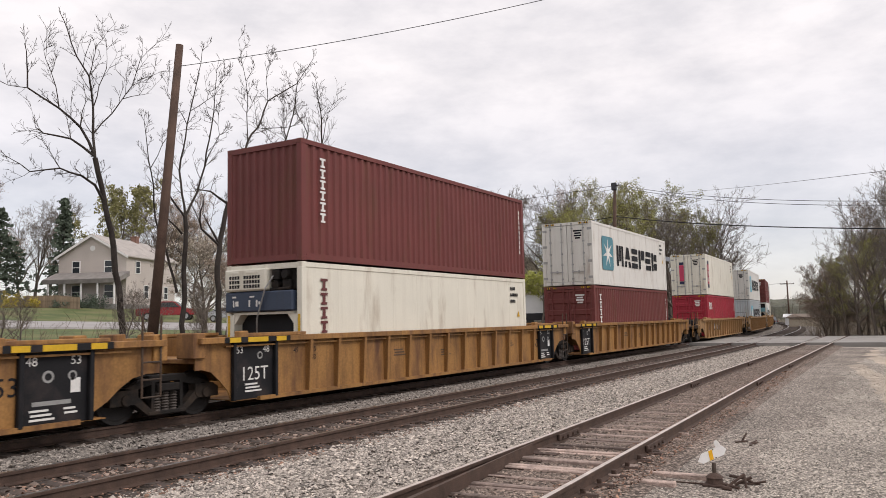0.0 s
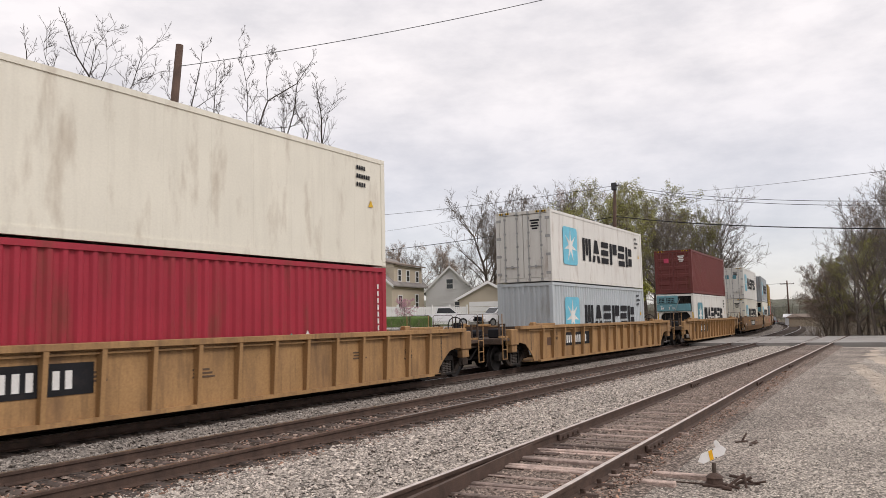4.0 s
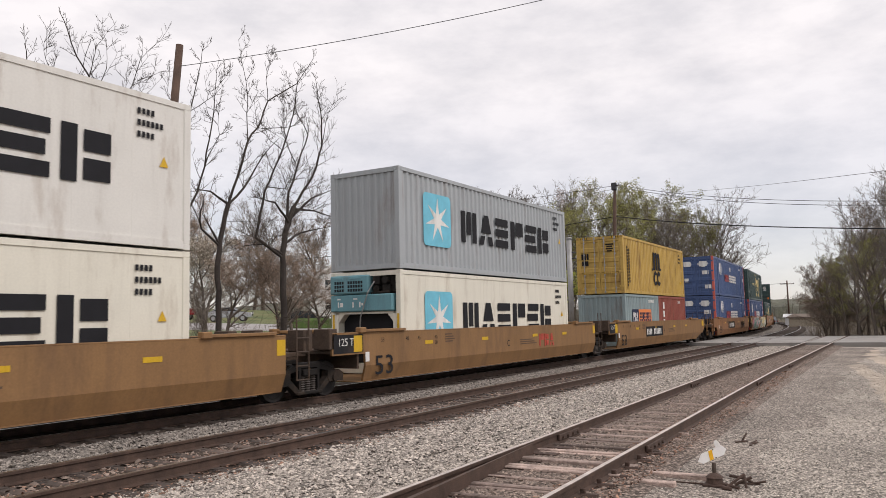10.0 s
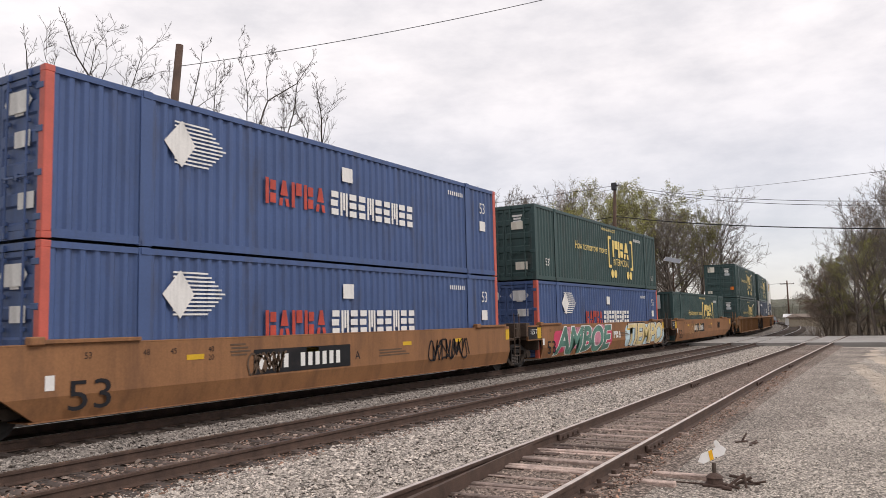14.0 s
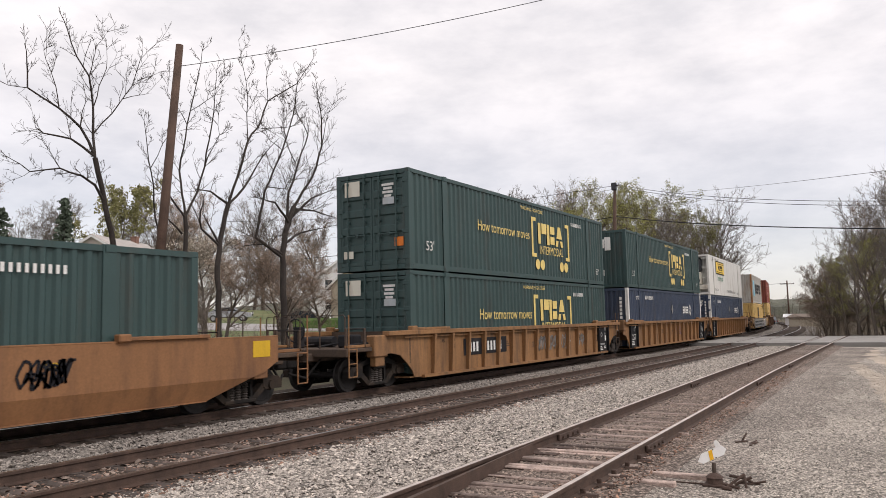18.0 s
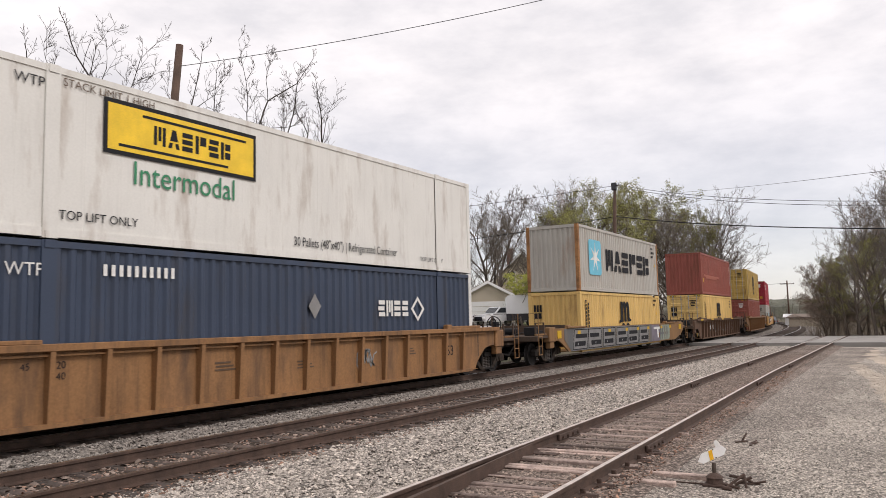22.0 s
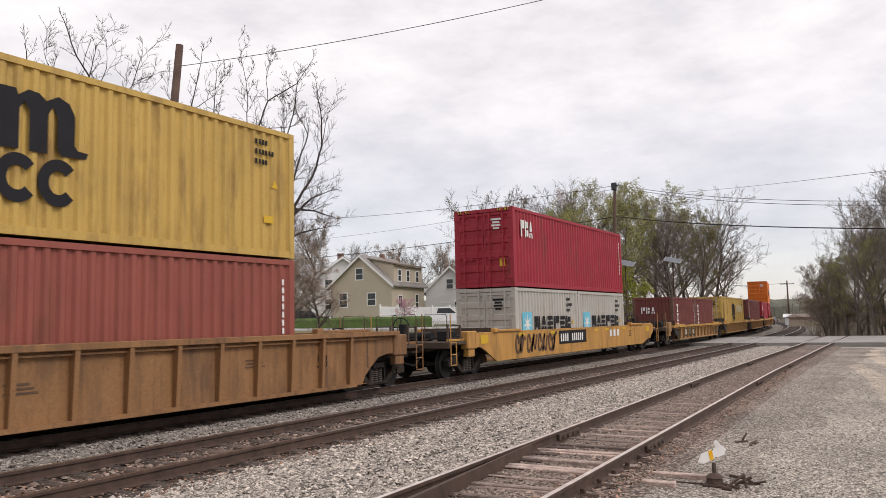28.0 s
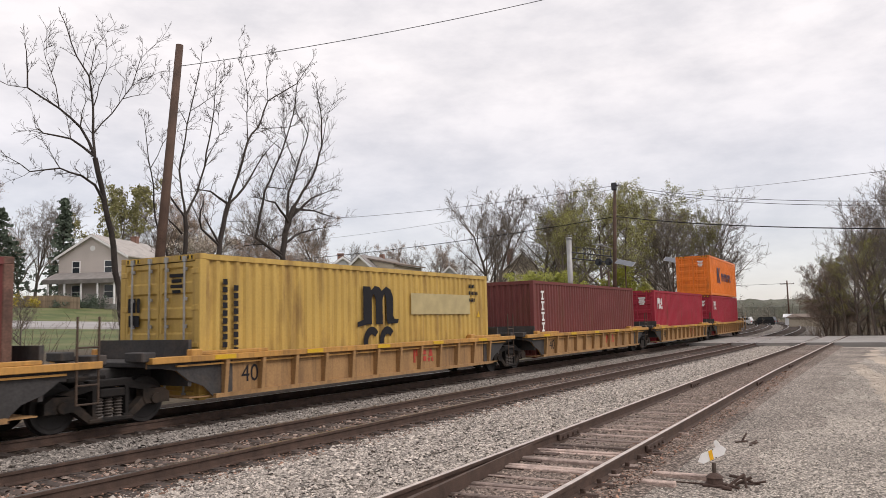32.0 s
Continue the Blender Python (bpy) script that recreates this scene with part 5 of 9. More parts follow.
k = container("weathered teal-grey corrugated short container with a name panel", B3, LOW, L20, H2, C_TEALGREY, dy=-3.06, lead="bulkhead")
put(k, "name_panel", lambda bm: flat(bm, 0, 1.05, 0, 0.75), M_NAVYINK, -1.92, 1.08)
put(k, "name_panel", lambda bm: flat(bm, 0, 2.3, 0, 0.75), M_ORANGEINK, -0.83, 1.08)
put(k, "name_bars", bars_row(3, 0.22, 0.45, 0.06, 0.35), M_WHITE, -1.8, 1.22, x=1.225)
put(k, "name_bars", bars_row(8, 0.2, 0.45, 0.05, 0.35), M_NAVYINK, -0.65, 1.22, x=1.225)
put(k, "serial_bars", bars_row(9, 0.08, 0.15, 0.04, double=False), M_WHITE, 1.0, H2 - 0.4)
k = container("rust-red corrugated short container with white bars", B3, LOW, L20, H2, C_OXIDE, dy=3.06, lead="bulkhead")
put(k, "name_bars", bars_column(4, 0.3, 0.36, 0.12), M_WHITE, -2.19, H2 - 0.35)
put(k, "serial_bars", bars_row(5, 0.08, 0.15, 0.05, double=False), M_WHITE, 1.2, H2 - 0.4)
k = container("rust-streaked ochre-yellow container with a dark emblem", B3, LOW + H2, paint_m=C_MSC)
script_livery(k, H1)

# second smooth-sided articulated car, long containers
W53, L53 = 2.591, 16.154
D1, D2, D3 = 196.4, 215.8, 235.2
for s, r, tr, en, letter in ((D1, (11.05, 9.3), (-9.4, 9.75), (COUPLED, JOINT), "A"), (D2, (9.3, 9.3), (9.75,), (JOINT, JOINT), ""), (D3, (9.3, 11.05), (9.4,), (JOINT, COUPLED), "B")):
    c = well_car("dull brown smooth-sided well car with large black figures" if letter else "smooth-sided well car covered in a spray-painted mural", s, M_TTXC, "smooth", 8.25, r, tr, ends=en, end_m=M_DECK)
    smooth_marks(c, 8.25, num=bool(letter), letter=letter)
    if letter == "A":
        scribble(c, 3.4, 0.6, 2.2, 0.65, M_INK, 5, loops=9)
        scribble(c, -3.6, 0.7, 1.0, 0.5, M_FADED, 6)
    elif letter == "B":
        scribble(c, -5.0, 0.6, 4.0, 0.7, mat("faint_ochre_graffiti", (0.44, 0.27, 0.12), 0.6), 7, loops=8, r=0.014)
        scribble(c, 4.5, 0.8, 0.8, 0.5, M_INK, 8)
        black_end(c, 8.25)
        car_text(c, "125 T", 0.26, -8.85, 1.28, M_WHITE, 1.462)
    else:
        black_end(c, 8.25)
        car_text(c, "125 T", 0.26, -8.85, 1.28, M_WHITE, 1.462)
        # two sprayed murals: green letters on a pink cloud, tan letters edged in black on pale blue
        flat_x = 1.4525
        def cloud(y, z, w, h, m, dx):
            def build(bm):
                prism(bm, rounded(y, z, w, h, 0.3), -0.001, 0)
                wrap(bm)
            put(c, "graffiti", build, m, 0, 0, x=flat_x + dx - 0.006)
        for k in range(7):
            cloud(-7.0 + k * 0.93, 0.42 + 0.05 * (k % 3), 1.2, 0.86 + 0.08 * (k % 2), M_PINK if k % 3 == 0 else M_PINKISH, 0.0015 + 0.0004 * (k % 2))
        fat_word(c, "AMBOE", -6.8, -0.35, 0.29, 1.46, M_WHITE, flat_x + 0.005, 0.06, 0.4)
        fat_word(c, "AMBOE", -6.7, -0.45, 0.32, 1.42, M_MURALGREEN, flat_x + 0.008, 0.035, 0.4)
        for k in range(5):
            cloud(1.75 + k * 1.3, 0.34 + 0.1 * (k % 2), 1.55, 1.02, M_PALEBLUE, 0.0015 + 0.0004 * (k % 2))
        fat_word(c, "TIEMPO", 2.0, 8.3, 0.285, 1.5, M_INK, flat_x + 0.005, 0.06, 0.3)
        fat_word(c, "TIEMPO", 2.09, 8.22, 0.33, 1.45, M_TAN, flat_x + 0.008, 0.038, 0.3)
        fat_word(c, "TIEMPO", 2.2, 8.12, 0.39, 1.39, M_MUSTARD, flat_x + 0.011, 0.006, 0.3)
        put(c, "name_bars", bars_row(3, 0.3, 0.32, 0.06, 0.35), M_WHITE, 0.0, 0.8, x=1.46)
RED_POST = mat("faded_red_post_paint", (0.5, 0.10, 0.07), 0.5)
k = container("royal-blue corrugated long container with white and red bars", D1, LOW, L53, H1, C_BLUE, width=W53, post_m=RED_POST)
stack_livery(k)
k = container("royal-blue corrugated long container with white and red bars", D1, LOW + H1, L53, H1, C_BLUE, width=W53, post_m=RED_POST)
stack_livery(k)
k = container("royal-blue corrugated long container with white and red bars", D2, LOW, L53, H1, C_BLUE, width=W53, post_m=RED_POST)
stack_livery(k)
k = container("dark green corrugated long container with gold lettering", D2, LOW + H1, L53, H1, C_GREEN, width=W53)
bracket_livery(k, H1)
for x, z in ((-0.7, 2.5), (0.55, 2.1), (0.7, 0.55), (-0.65, 0.75)):
    door_label(k, L53, x, z, 0.5, 0.3)
k = container("dark green corrugated long container with gold lettering", D3, LOW, L53, H1, C_GREEN, width=W53, lead="bulkhead")
bracket_livery(k, H1)
door_label(k, L53, 0.0, 2.3, 1.1, 0.8, C_LGREY)

# ribbed articulated car
E1, E2, E3 = 258.9, 278.35, 298.0
for s, r, tr, en, pl in ((E1, (11.05, 9.3), (-9.4, 9.72), (COUPLED, JOINT), False), (E2, (9.3, 9.3), (9.72,), (JOINT, JOINT), True), (E3, (9.3, 11.05), (9.4,), (JOINT, COUPLED), True)):
    c = well_car("rusty tan ribbed well car with black stencil panels", s, M_TTXR, low=0.22, ends=en, reach=r, trucks=tr, panels=(1,) if s == E1 else (-1,) if s == E3 else (-1, 1))
    ribbed_marks(c, 8.25, lead_plate=pl, num=s == E1, panels=(-1,) if s == E3 else (-1, 1))
    if s == E1:
        black_bay(c, 8.25, 1)
        for i, y in enumerate((0.2, 1.3, 2.6, 4.2)):
            scribble(c, y, 0.55, 0.8, 0.6, M_CHROMEG, i + 20, x=1.385, loops=4)
    if s == E2:
        put(c, "name_bars", bars_row(3, 0.4, 0.5, 0.1, 0.35), mat("faded_purple", (0.13, 0.07, 0.10), 0.7), 0.9, 0.65, x=1.385)
    if s == E3:
        scribble(c, 2.0, 0.6, 0.7, 0.5, M_CHROMEG, 33, x=1.385, loops=4)
for z in (LOW, LOW + H1):
    k = container("dark green corrugated long container with gold lettering", E1, z, L53, H1, C_GREEN, width=W53)
    bracket_livery(k, H1)
    door_label(k, L53, -0.7, 2.45, 0.55, 0.45)
    door_label(k, L53, 0.6, 2.0, 0.4, 0.2, C_LGREY)
    door_label(k, L53, 0.95, 0.8, 0.3, 0.26, C_ORANGE)
    door_label(k, L53, -0.85, 0.5, 0.35, 0.22)
WHITE_POST = mat("white_post_paint", (0.66, 0.65, 0.62), 0.5)
k = container("navy-blue corrugated long container with white corner posts", E2, LOW, L53, H1, C_NAVY, width=W53, lead="bulkhead", post_m=WHITE_POST)
diamond_livery(k)
k = container("dark green corrugated long container with a peeling white sticker", E2, LOW + H1, L53, H1, C_GREEN, width=W53, lead="bulkhead")
bracket_livery(k, H1)
def tatter(bm):
    for i in range(4):
        flat(bm, i * 0.32, i * 0.32 + 0.3, -0.12 * (i % 2), 0.55 - 0.05 * (i % 3))
put_end(k, "sticker", tatter, M_WHITE, L53, -0.75, 2.0)
door_label(k, L53, -0.1, 0.75, 0.5, 0.28, M_WHITE)
k = container("navy-blue corrugated long container with white corner posts", E3, LOW, L53, H1, C_NAVY, width=W53, post_m=WHITE_POST)
diamond_livery(k)
k = container("white refrigerated long container with a yellow name panel", E3, LOW + H1, L53, H1, C_WHITE, "smooth", "genset", width=W53)
xx = W53 / 2
put(k, "name_panel", lambda bm: flat(bm, 0, 3.7, 0, 1.0), M_INK, -5.15, 1.6, x=xx)
put(k, "name_panel", lambda bm: flat(bm, 0, 3.54, 0, 0.84), mat("panel_yellow", (0.80, 0.52, 0.02), 0.4), -5.07, 1.68, "yellow name panel edged in black", x=xx + 0.005)
put(k, "name_bars", bars_row(6, 0.27, 0.36, 0.06, 0.35), M_INK, -4.1, 1.92, x=xx + 0.010)
put(k, "scroll_mark", lambda bm: (flat(bm, 0.0, 2.6, 0.0, 0.05), flat(bm, 0.5, 3.1, 0.62, 0.67)), M_INK, -4.85, 1.76, x=xx + 0.010)
words(k, "Intermodal", 0.62, M_GREENINK, -3.29, 1.3, 0.92, x=xx)
words(k, "TOP LIFT ONLY", 0.22, M_INK, -5.18, 0.4, x=xx)
words(k, "TOP LIFT ONLY", 0.18, M_INK, 5.7, 0.30, x=xx)
words(k, "30 Pallets (48\"x40\") | Refrigerated Container", 0.3, M_INK, 1.83, 0.40, 0.76, x=xx)
words(k, "STACK LIMIT 1 HIGH", 0.2, M_FADED, -5.0, 2.65, x=xx)
words(k, "WTP", 0.24, M_INK, -6.5, 2.55, x=xx)

# four single cars
F1, F2, F3, F4 = 321.9, 345.55, 369.35, 393.1
c = well_car("smooth-sided well car sprayed with grey block graffiti", F1, M_TTXB, "smooth", 8.25, (11.05, 11.05), (-9.4, 9.4), ends=(COUPLED, COUPLED), top=1.36, low=0.42)
put(c, "graffiti", lambda bm: prism(bm, [(-7.9, 0.43), (3.5, 0.43), (3.5, 1.34), (-8.6, 1.34), (-8.6, 0.9)], -0.004, 0), M_TTXG, 0, 0, "dark grey sprayed field", x=1.4565)
for i in range(6):
    block_letter(c, i, -7.75 + i * 1.8, 1.66)
spray(c, [(3.5, 0.45), (5.2, 0.45), (4.7, 0.75), (5.2, 1.0), (4.9, 1.31), (3.5, 1.31)], mat("dull_mauve_graffiti", (0.16, 0.14, 0.17), 0.6, 0, 0.2, 2, 30, 0.03), 1.457)
spray(c, [(3.9, 1.2), (5.3, 1.2), (5.3, 1.08), (4.8, 1.08), (4.8, 0.62), (4.6, 0.62), (4.5, 1.08), (3.9, 1.08)], M_WHITE, 1.4595)
spray(c, rounded(4.9, 0.47, 2.0, 0.82, 0.2), mat("grey_green_graffiti", (0.22, 0.25, 0.20), 0.6, 0, 0.25, 2, 30, 0.03), 1.458, 0.2)
for i in range(4):
    spray(c, [(5.0 + i * 0.45, 0.52), (5.12 + i * 0.45, 0.52), (5.3 + i * 0.45, 1.2), (5.05 + i * 0.45, 1.2)], M_TTXG, 1.4595)
    spray(c, rounded(5.12 + i * 0.45, 0.78, 0.28, 0.12, 0.04), M_TTXG, 1.4602)
for y in (-7.2, -3.4, -0.9, 0.9, 2.7, 5.2, 7.0):
    yellow_tab(c, y, 1.1, 0.35, 0.14, 1.47)
yellow_tab(c, 9.15, 0.98, 0.55, 0.3, 1.457)
yellow_tab(c, -9.3, 0.98, 0.4, 0.3, 1.457)
k = container("yellow corrugated freight container with a dark emblem", F1, LOW, height=H2, paint_m=C_MSCB, lead="bulkhead")
script_livery(k, H2 + 0.13)
k = container("rust-edged pale grey corrugated container with a blue star emblem", F1, LOW + H2, paint_m=C_WGREY, lead="bulkhead", post_m=mat("rusted_post", (0.30, 0.14, 0.05), 0.7, 0, 0.4, 3, 20, 0.2))
star_livery(k)
c = well_car("dark weathered brown ribbed well car with white graffiti", F2, M_TTXD, half=8.6, reach=(11.05, 11.05), trucks=(-9.45, 9.45), ends=(COUPLED, COUPLED), low=0.22)
ribbed_marks(c, 8.6, lead_plate=False, sizes=False)
for i in range(6):
    scribble(c, -3.0 + i * 1.4, 0.5, 0.9, 0.75, M_CHROMEG, 80 + i, x=1.385, loops=3)
for y in (-8.9, -5.2, -1.0, 3.2):
    yellow_tab(c, y, 1.42, 0.8, 0.1, 1.56)
k = container("yellow corrugated freight container with a dark emblem", F2, LOW, paint_m=C_MSCB)
script_livery(k, H1)
k = container("faded red-oxide corrugated container with an orange rub mark", F2, LOW + H1, paint_m=C_OXIDE, lead="bulkhead")
slim_column(k, 12.192, H1, M_WHITE)
put(k, "rub_mark", lambda bm: (flat(bm, 0, 6.0, 0, 0.14), flat(bm, 0.8, 5.0, -0.12, 0.0)), mat("scraped_paint", (0.32, 0.092, 0.056), 0.6), -5.3, 1.25)
put(k, "caution_plate", lambda bm: flat(bm, 0, 0.22, 0, 0.26), M_YEL, -5.55, 0.85)
c = well_car("rusty brown ribbed well car with a number panel", F3, M_TTXR, half=8.6, reach=(11.05, 11.05), trucks=(-9.45, 9.45), ends=(COUPLED, COUPLED), low=0.22)
ribbed_marks(c, 8.6, lead_plate=False)
k = container("faded red-oxide corrugated container in a well car", F3, LOW, paint_m=C_OXIDE)
slim_column(k, 12.192, H1, M_WHITE)
k = container("mustard-yellow corrugated container with a dark emblem", F3, LOW + H1, paint_m=C_MSC)
script_livery(k, H1)
c = well_car("bright yellow smooth-sided well car with brown graffiti", F4, M_TTXN, "smooth", 8.25, (11.05, 11.05), (-9.4, 9.4), ends=(COUPLED, COUPLED), top=1.36, low=0.40)
number_panel(c, -2.6, 0.86, x=1.46)
for i in range(4):
    scribble(c, -6.6 + i * 0.95, 0.55, 0.7, 0.7, M_TTXD, 90 + i, x=1.456, r=0.06, loops=2)
for y in (-6.4, -3.6, 1.2, 2.6, 5.0):
    yellow_tab(c, y, 1.18, 0.5, 0.1, 1.456)
car_text(c, "53", 0.4, 6.2, 0.95, M_INK, 1.452)
yellow_tab(c, -9.2, 1.0, 0.5, 0.28, 1.457)
yellow_tab(c, 8.9, 1.0, 0.5, 0.28, 1.457)
put(c, "name_bars", bars_row(3, 0.4, 0.3, 0.1, 0.3), M_WHITE, 3.2, 0.9, x=1.456)
for dy, ld in ((-3.06, "door"), (3.06, "bulkhead")):
    k = container("pale grey corrugated short container with a blue star emblem", F4, LOW, L20, H2, C_WGREY, dy=dy, lead=ld)
    star_panel(k, -2.5, 0.85, 0.85, M_SKYBLUE)
    put(k, "name_bars", bars_row(6, 0.52, 0.55, 0.1, 0.29), M_INK, -1.45, 1.0)
    fine_marks(k, L20, H2, M_INK)
k = container("crimson corrugated freight container stacked on two grey ones", F4, LOW + H2, paint_m=C_RED)
put(k, "name_bars", bars_row(3, 0.3, 0.62, 0.06, 0.3), M_WHITE, -5.45, H1 - 1.05)
slim_column(k, 12.192, H1, M_WHITE)
put_end(k, "caution_plate", lambda bm: flat(bm, 0, 0.22, 0, 0.3), M_YEL, 12.192, 0.65, 0.75)

# five short units of the last articulated car
M_GUNMETAL = mat("dark_grey_steel", (0.05, 0.047, 0.046), 0.7, 0, 0.25, 1.5, 20, 0.1, (0.12, 0.09, 0.07), 0.4, spec=0.25)
G = [414.6, 430.5, 446.4, 462.3, 478.1]
for i, s in enumerate(G):
    r = (8.9 if i == 0 else 7.45, 8.9 if i == 4 else 7.45)
    tr = ((-7.3,) if i == 0 else ()) + ((7.3,) if i == 4 else (7.95,))
    c = well_car("yellow ribbed short well car with a flat top walkway", s, M_TTXW, half=6.45, chord_m=M_TTXN, reach=r, trucks=tr, ends=(COUPLED if i == 0 else JOINT, COUPLED if i == 4 else JOINT), top=1.2, low=0.38, end_m=M_GUNMETAL)
    if i == 0:
        number_panel(c, -4.0, 0.62, x=1.395)
        car_text(c, "40", 0.42, 4.4, 0.75, M_INK, 1.385)
    else:
        car_text(c, "40", 0.5, -4.9, 0.75, M_INK, 1.385)
        put(c, "name_bars", bars_row(3, 0.3, 0.36, 0.07, 0.33), M_REDINK, 1.3, 0.62, x=1.388)
    for sgn in (-1, 1):
        put(c, "end_bulkhead", lambda bm: prism(bm, [(sgn * y, z) for y, z in ((5.4, 0.38), (5.4, 1.09), (7.45, 1.09), (7.45, 1.0), (7.2, 1.0), (6.8, 0.93), (6.5, 0.72), (6.15, 0.6), (5.9, 0.38))], -0.004, 0.01), M_GUNMETAL, 0, 0, "dark grey steel end bulkhead", x=1.386)
    for k in range(5):
        yellow_tab(c, -6.0 + k * 2.7, 1.1, 0.55, 0.09, 1.555)
for dy, ld in ((-3.06, "bulkhead"), (3.06, "bulkhead")):
    k = container("red-brown corrugated short container with white bars", G[0], LOW, L20, H2, C_BROWN, dy=dy, lead=ld, post_m=mat("rust_worn_post", (0.12, 0.06, 0.042), 0.7, 0, 0.4, 4, 25, 0.2))
    column_name(k, H2 - 0.05, y=-2.2 if dy < 0 else -2.5, n=3, size=0.5)
    slim_column(k, L20, H2, M_WHITE)
    if dy < 0:
        put_end(k, "name_bars", bars_row(3, 0.24, 0.4, 0.06, 0.3), M_WHITE, L20, -0.7, 1.6)
k = container("mustard-yellow corrugated container with a dark emblem and grey patch", G[1], LOW, paint_m=C_MSC)
script_livery(k, H1)
put(k, "painted_patch", lambda bm: flat(bm, 0, 3.4, 0, 0.6), mat("patch_paint", (0.42, 0.34, 0.17), 0.6), 1.48, H1 - 1.25)
k = container("red-brown corrugated steel freight container in a well car", G[2], LOW, paint_m=C_BROWN, lead="bulkhead")
column_name(k, H1, size=0.36)
for s in (G[3], G[4]):
    k = container("crimson corrugated freight container in a well car", s, LOW, paint_m=C_RED)
    put(k, "name_bars", bars_row(3, 0.3, 0.62, 0.06, 0.3), M_WHITE, -5.45, H1 - 1.05)
k = container("bright orange corrugated container with blue and black bars", G[4], LOW + H1, paint_m=C_ORANGE)
put(k, "emblem", lambda bm: (flat(bm, 0, 0.4, 0, 1.2), prism(bm, [(0.45, 0.6), (0.9, 1.2), (1.3, 1.2), (0.8, 0.6), (1.3, 0), (0.9, 0)], -0.004, 0)), M_NAVYINK, -3.2, 0.95, "blue folded emblem")
put(k, "name_bars", bars_row(9, 0.42, 0.62, 0.1, 0.3), M_NAVYINK, -1.4, 1.15)


# ---------------------------------------------------------------- ground
M_GRASS = mat("spring_grass", (0.10, 0.13, 0.035), 0.9, 0, 0.35, 0.25, 14, 0.6, (0.17, 0.135, 0.07), 0.8, 0.25)
M_SCRUB = mat("leaf_litter_ground", (0.11, 0.085, 0.055), 0.95, 0, 0.35, 0.4, 12, 0.6, (0.06, 0.075, 0.025), 0.5, 0.3)
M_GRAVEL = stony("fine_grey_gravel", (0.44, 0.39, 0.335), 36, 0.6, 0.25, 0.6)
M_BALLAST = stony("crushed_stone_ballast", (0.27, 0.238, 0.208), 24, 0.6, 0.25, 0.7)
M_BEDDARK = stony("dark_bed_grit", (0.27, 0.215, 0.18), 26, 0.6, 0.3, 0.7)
M_STONE = mat("ballast_stone", (0.40, 0.352, 0.305), 0.85, 0, 0.3, 9, 60, 0.3)
M_ASPHALT = mat("worn_asphalt", (0.30, 0.282, 0.262), 0.85, 0, 0.15, 0.5, 80, 0.2, (0.22, 0.21, 0.198), 0.4, 0.6)
M_TIE = mat("weathered_tie_wood", (0.075, 0.056, 0.046), 0.9, 0, 0.35, 3, 30, 0.6, (0.20, 0.13, 0.11), 0.3, 2.0, 0.3, per_object=0.35)
M_OLDTIE = mat("split_old_tie_wood", (0.31, 0.235, 0.20), 0.9, 0, 0.35, 3, 30, 0.7, (0.08, 0.06, 0.052), 0.55, 3.0, 0.3, per_object=0.6)
M_RAIL = mat("rusted_rail_steel", (0.072, 0.043, 0.031), 0.75, 0.1, 0.3, 5, 60, 0.2)
M_SHINE = mat("polished_rail_top", (0.42, 0.41, 0.40), 0.28, 1.0, 0.1, 5, 60, 0.05)
M_DULLRAIL = mat("dull_rail_top", (0.58, 0.50, 0.45), 0.4, 0.3, 0.2, 5, 60, 0.05)
M_LEAFLITTER = mat("dead_leaf", (0.25, 0.145, 0.10), 0.9, 0, 0.3, 20, 60, 0.1)


def rise(x, y):
    """Height of the land: level along the tracks, a bank behind them, then gently up to the houses."""
    d = -x - 16.5
    if y > BEND_Y:
        p, a = on_line(y)
        d = p.x - 3.3 - x
    if d <= 0:
        h = -0.42
    elif d < 8:
        h = -0.42 + 1.35 * (d / 8) ** 1.2
    elif d < 26:
        h = 0.93 + (d - 8) * 0.014
    elif d < 50:
        h = 1.182 + (d - 26) * 0.052
    elif d < 64:
        h = 2.43 + (d - 50) * 0.125
    elif d < 110:
        h = 4.18 + (d - 64) * 0.01
    else:
        h = 4.64
    fade = max(0.0, min(1.0, (y - 80) / 120))
    h = h * (1 - fade) + min(h, 0.4) * fade
    if x > 3:
        h -= 0.0
    return h


class Acc:
    """Collects rings and faces quickly."""
    def __init__(self):
        self.v, self.f = [], []

    def limb(self, a, b, r0, r1, n):
        q = (b - a).to_track_quat("Z", "Y")
        i = len(self.v)
        for p, r in ((a, r0), (b, r1)):
            for k in range(n):
                t = 2 * math.pi * k / n
                self.v.append(tuple(p + q @ Vector((r * math.cos(t), r * math.sin(t), 0))))
        for k in range(n):
            self.f.append((i + k, i + (k + 1) % n, i + n + (k + 1) % n, i + n + k))

    def leaf(self, p, s, rnd):
        u = Vector((rnd.uniform(-1, 1), rnd.uniform(-1, 1), rnd.uniform(-1, 1))).normalized() * s
        w = u.orthogonal().normalized() * s * 0.7
        i = len(self.v)
        self.v += [tuple(p - u), tuple(p + w), tuple(p + u), tuple(p - w)]
        self.f.append((i, i + 1, i + 2, i + 3))

    def mesh(self, name, material, smooth=True):
        me = bpy.data.meshes.new(name)
        me.from_pydata(self.v, [], self.f)
        me.materials.append(material)
        if smooth:
            me.polygons.foreach_set("use_smooth", [True] * len(me.polygons))
        return me


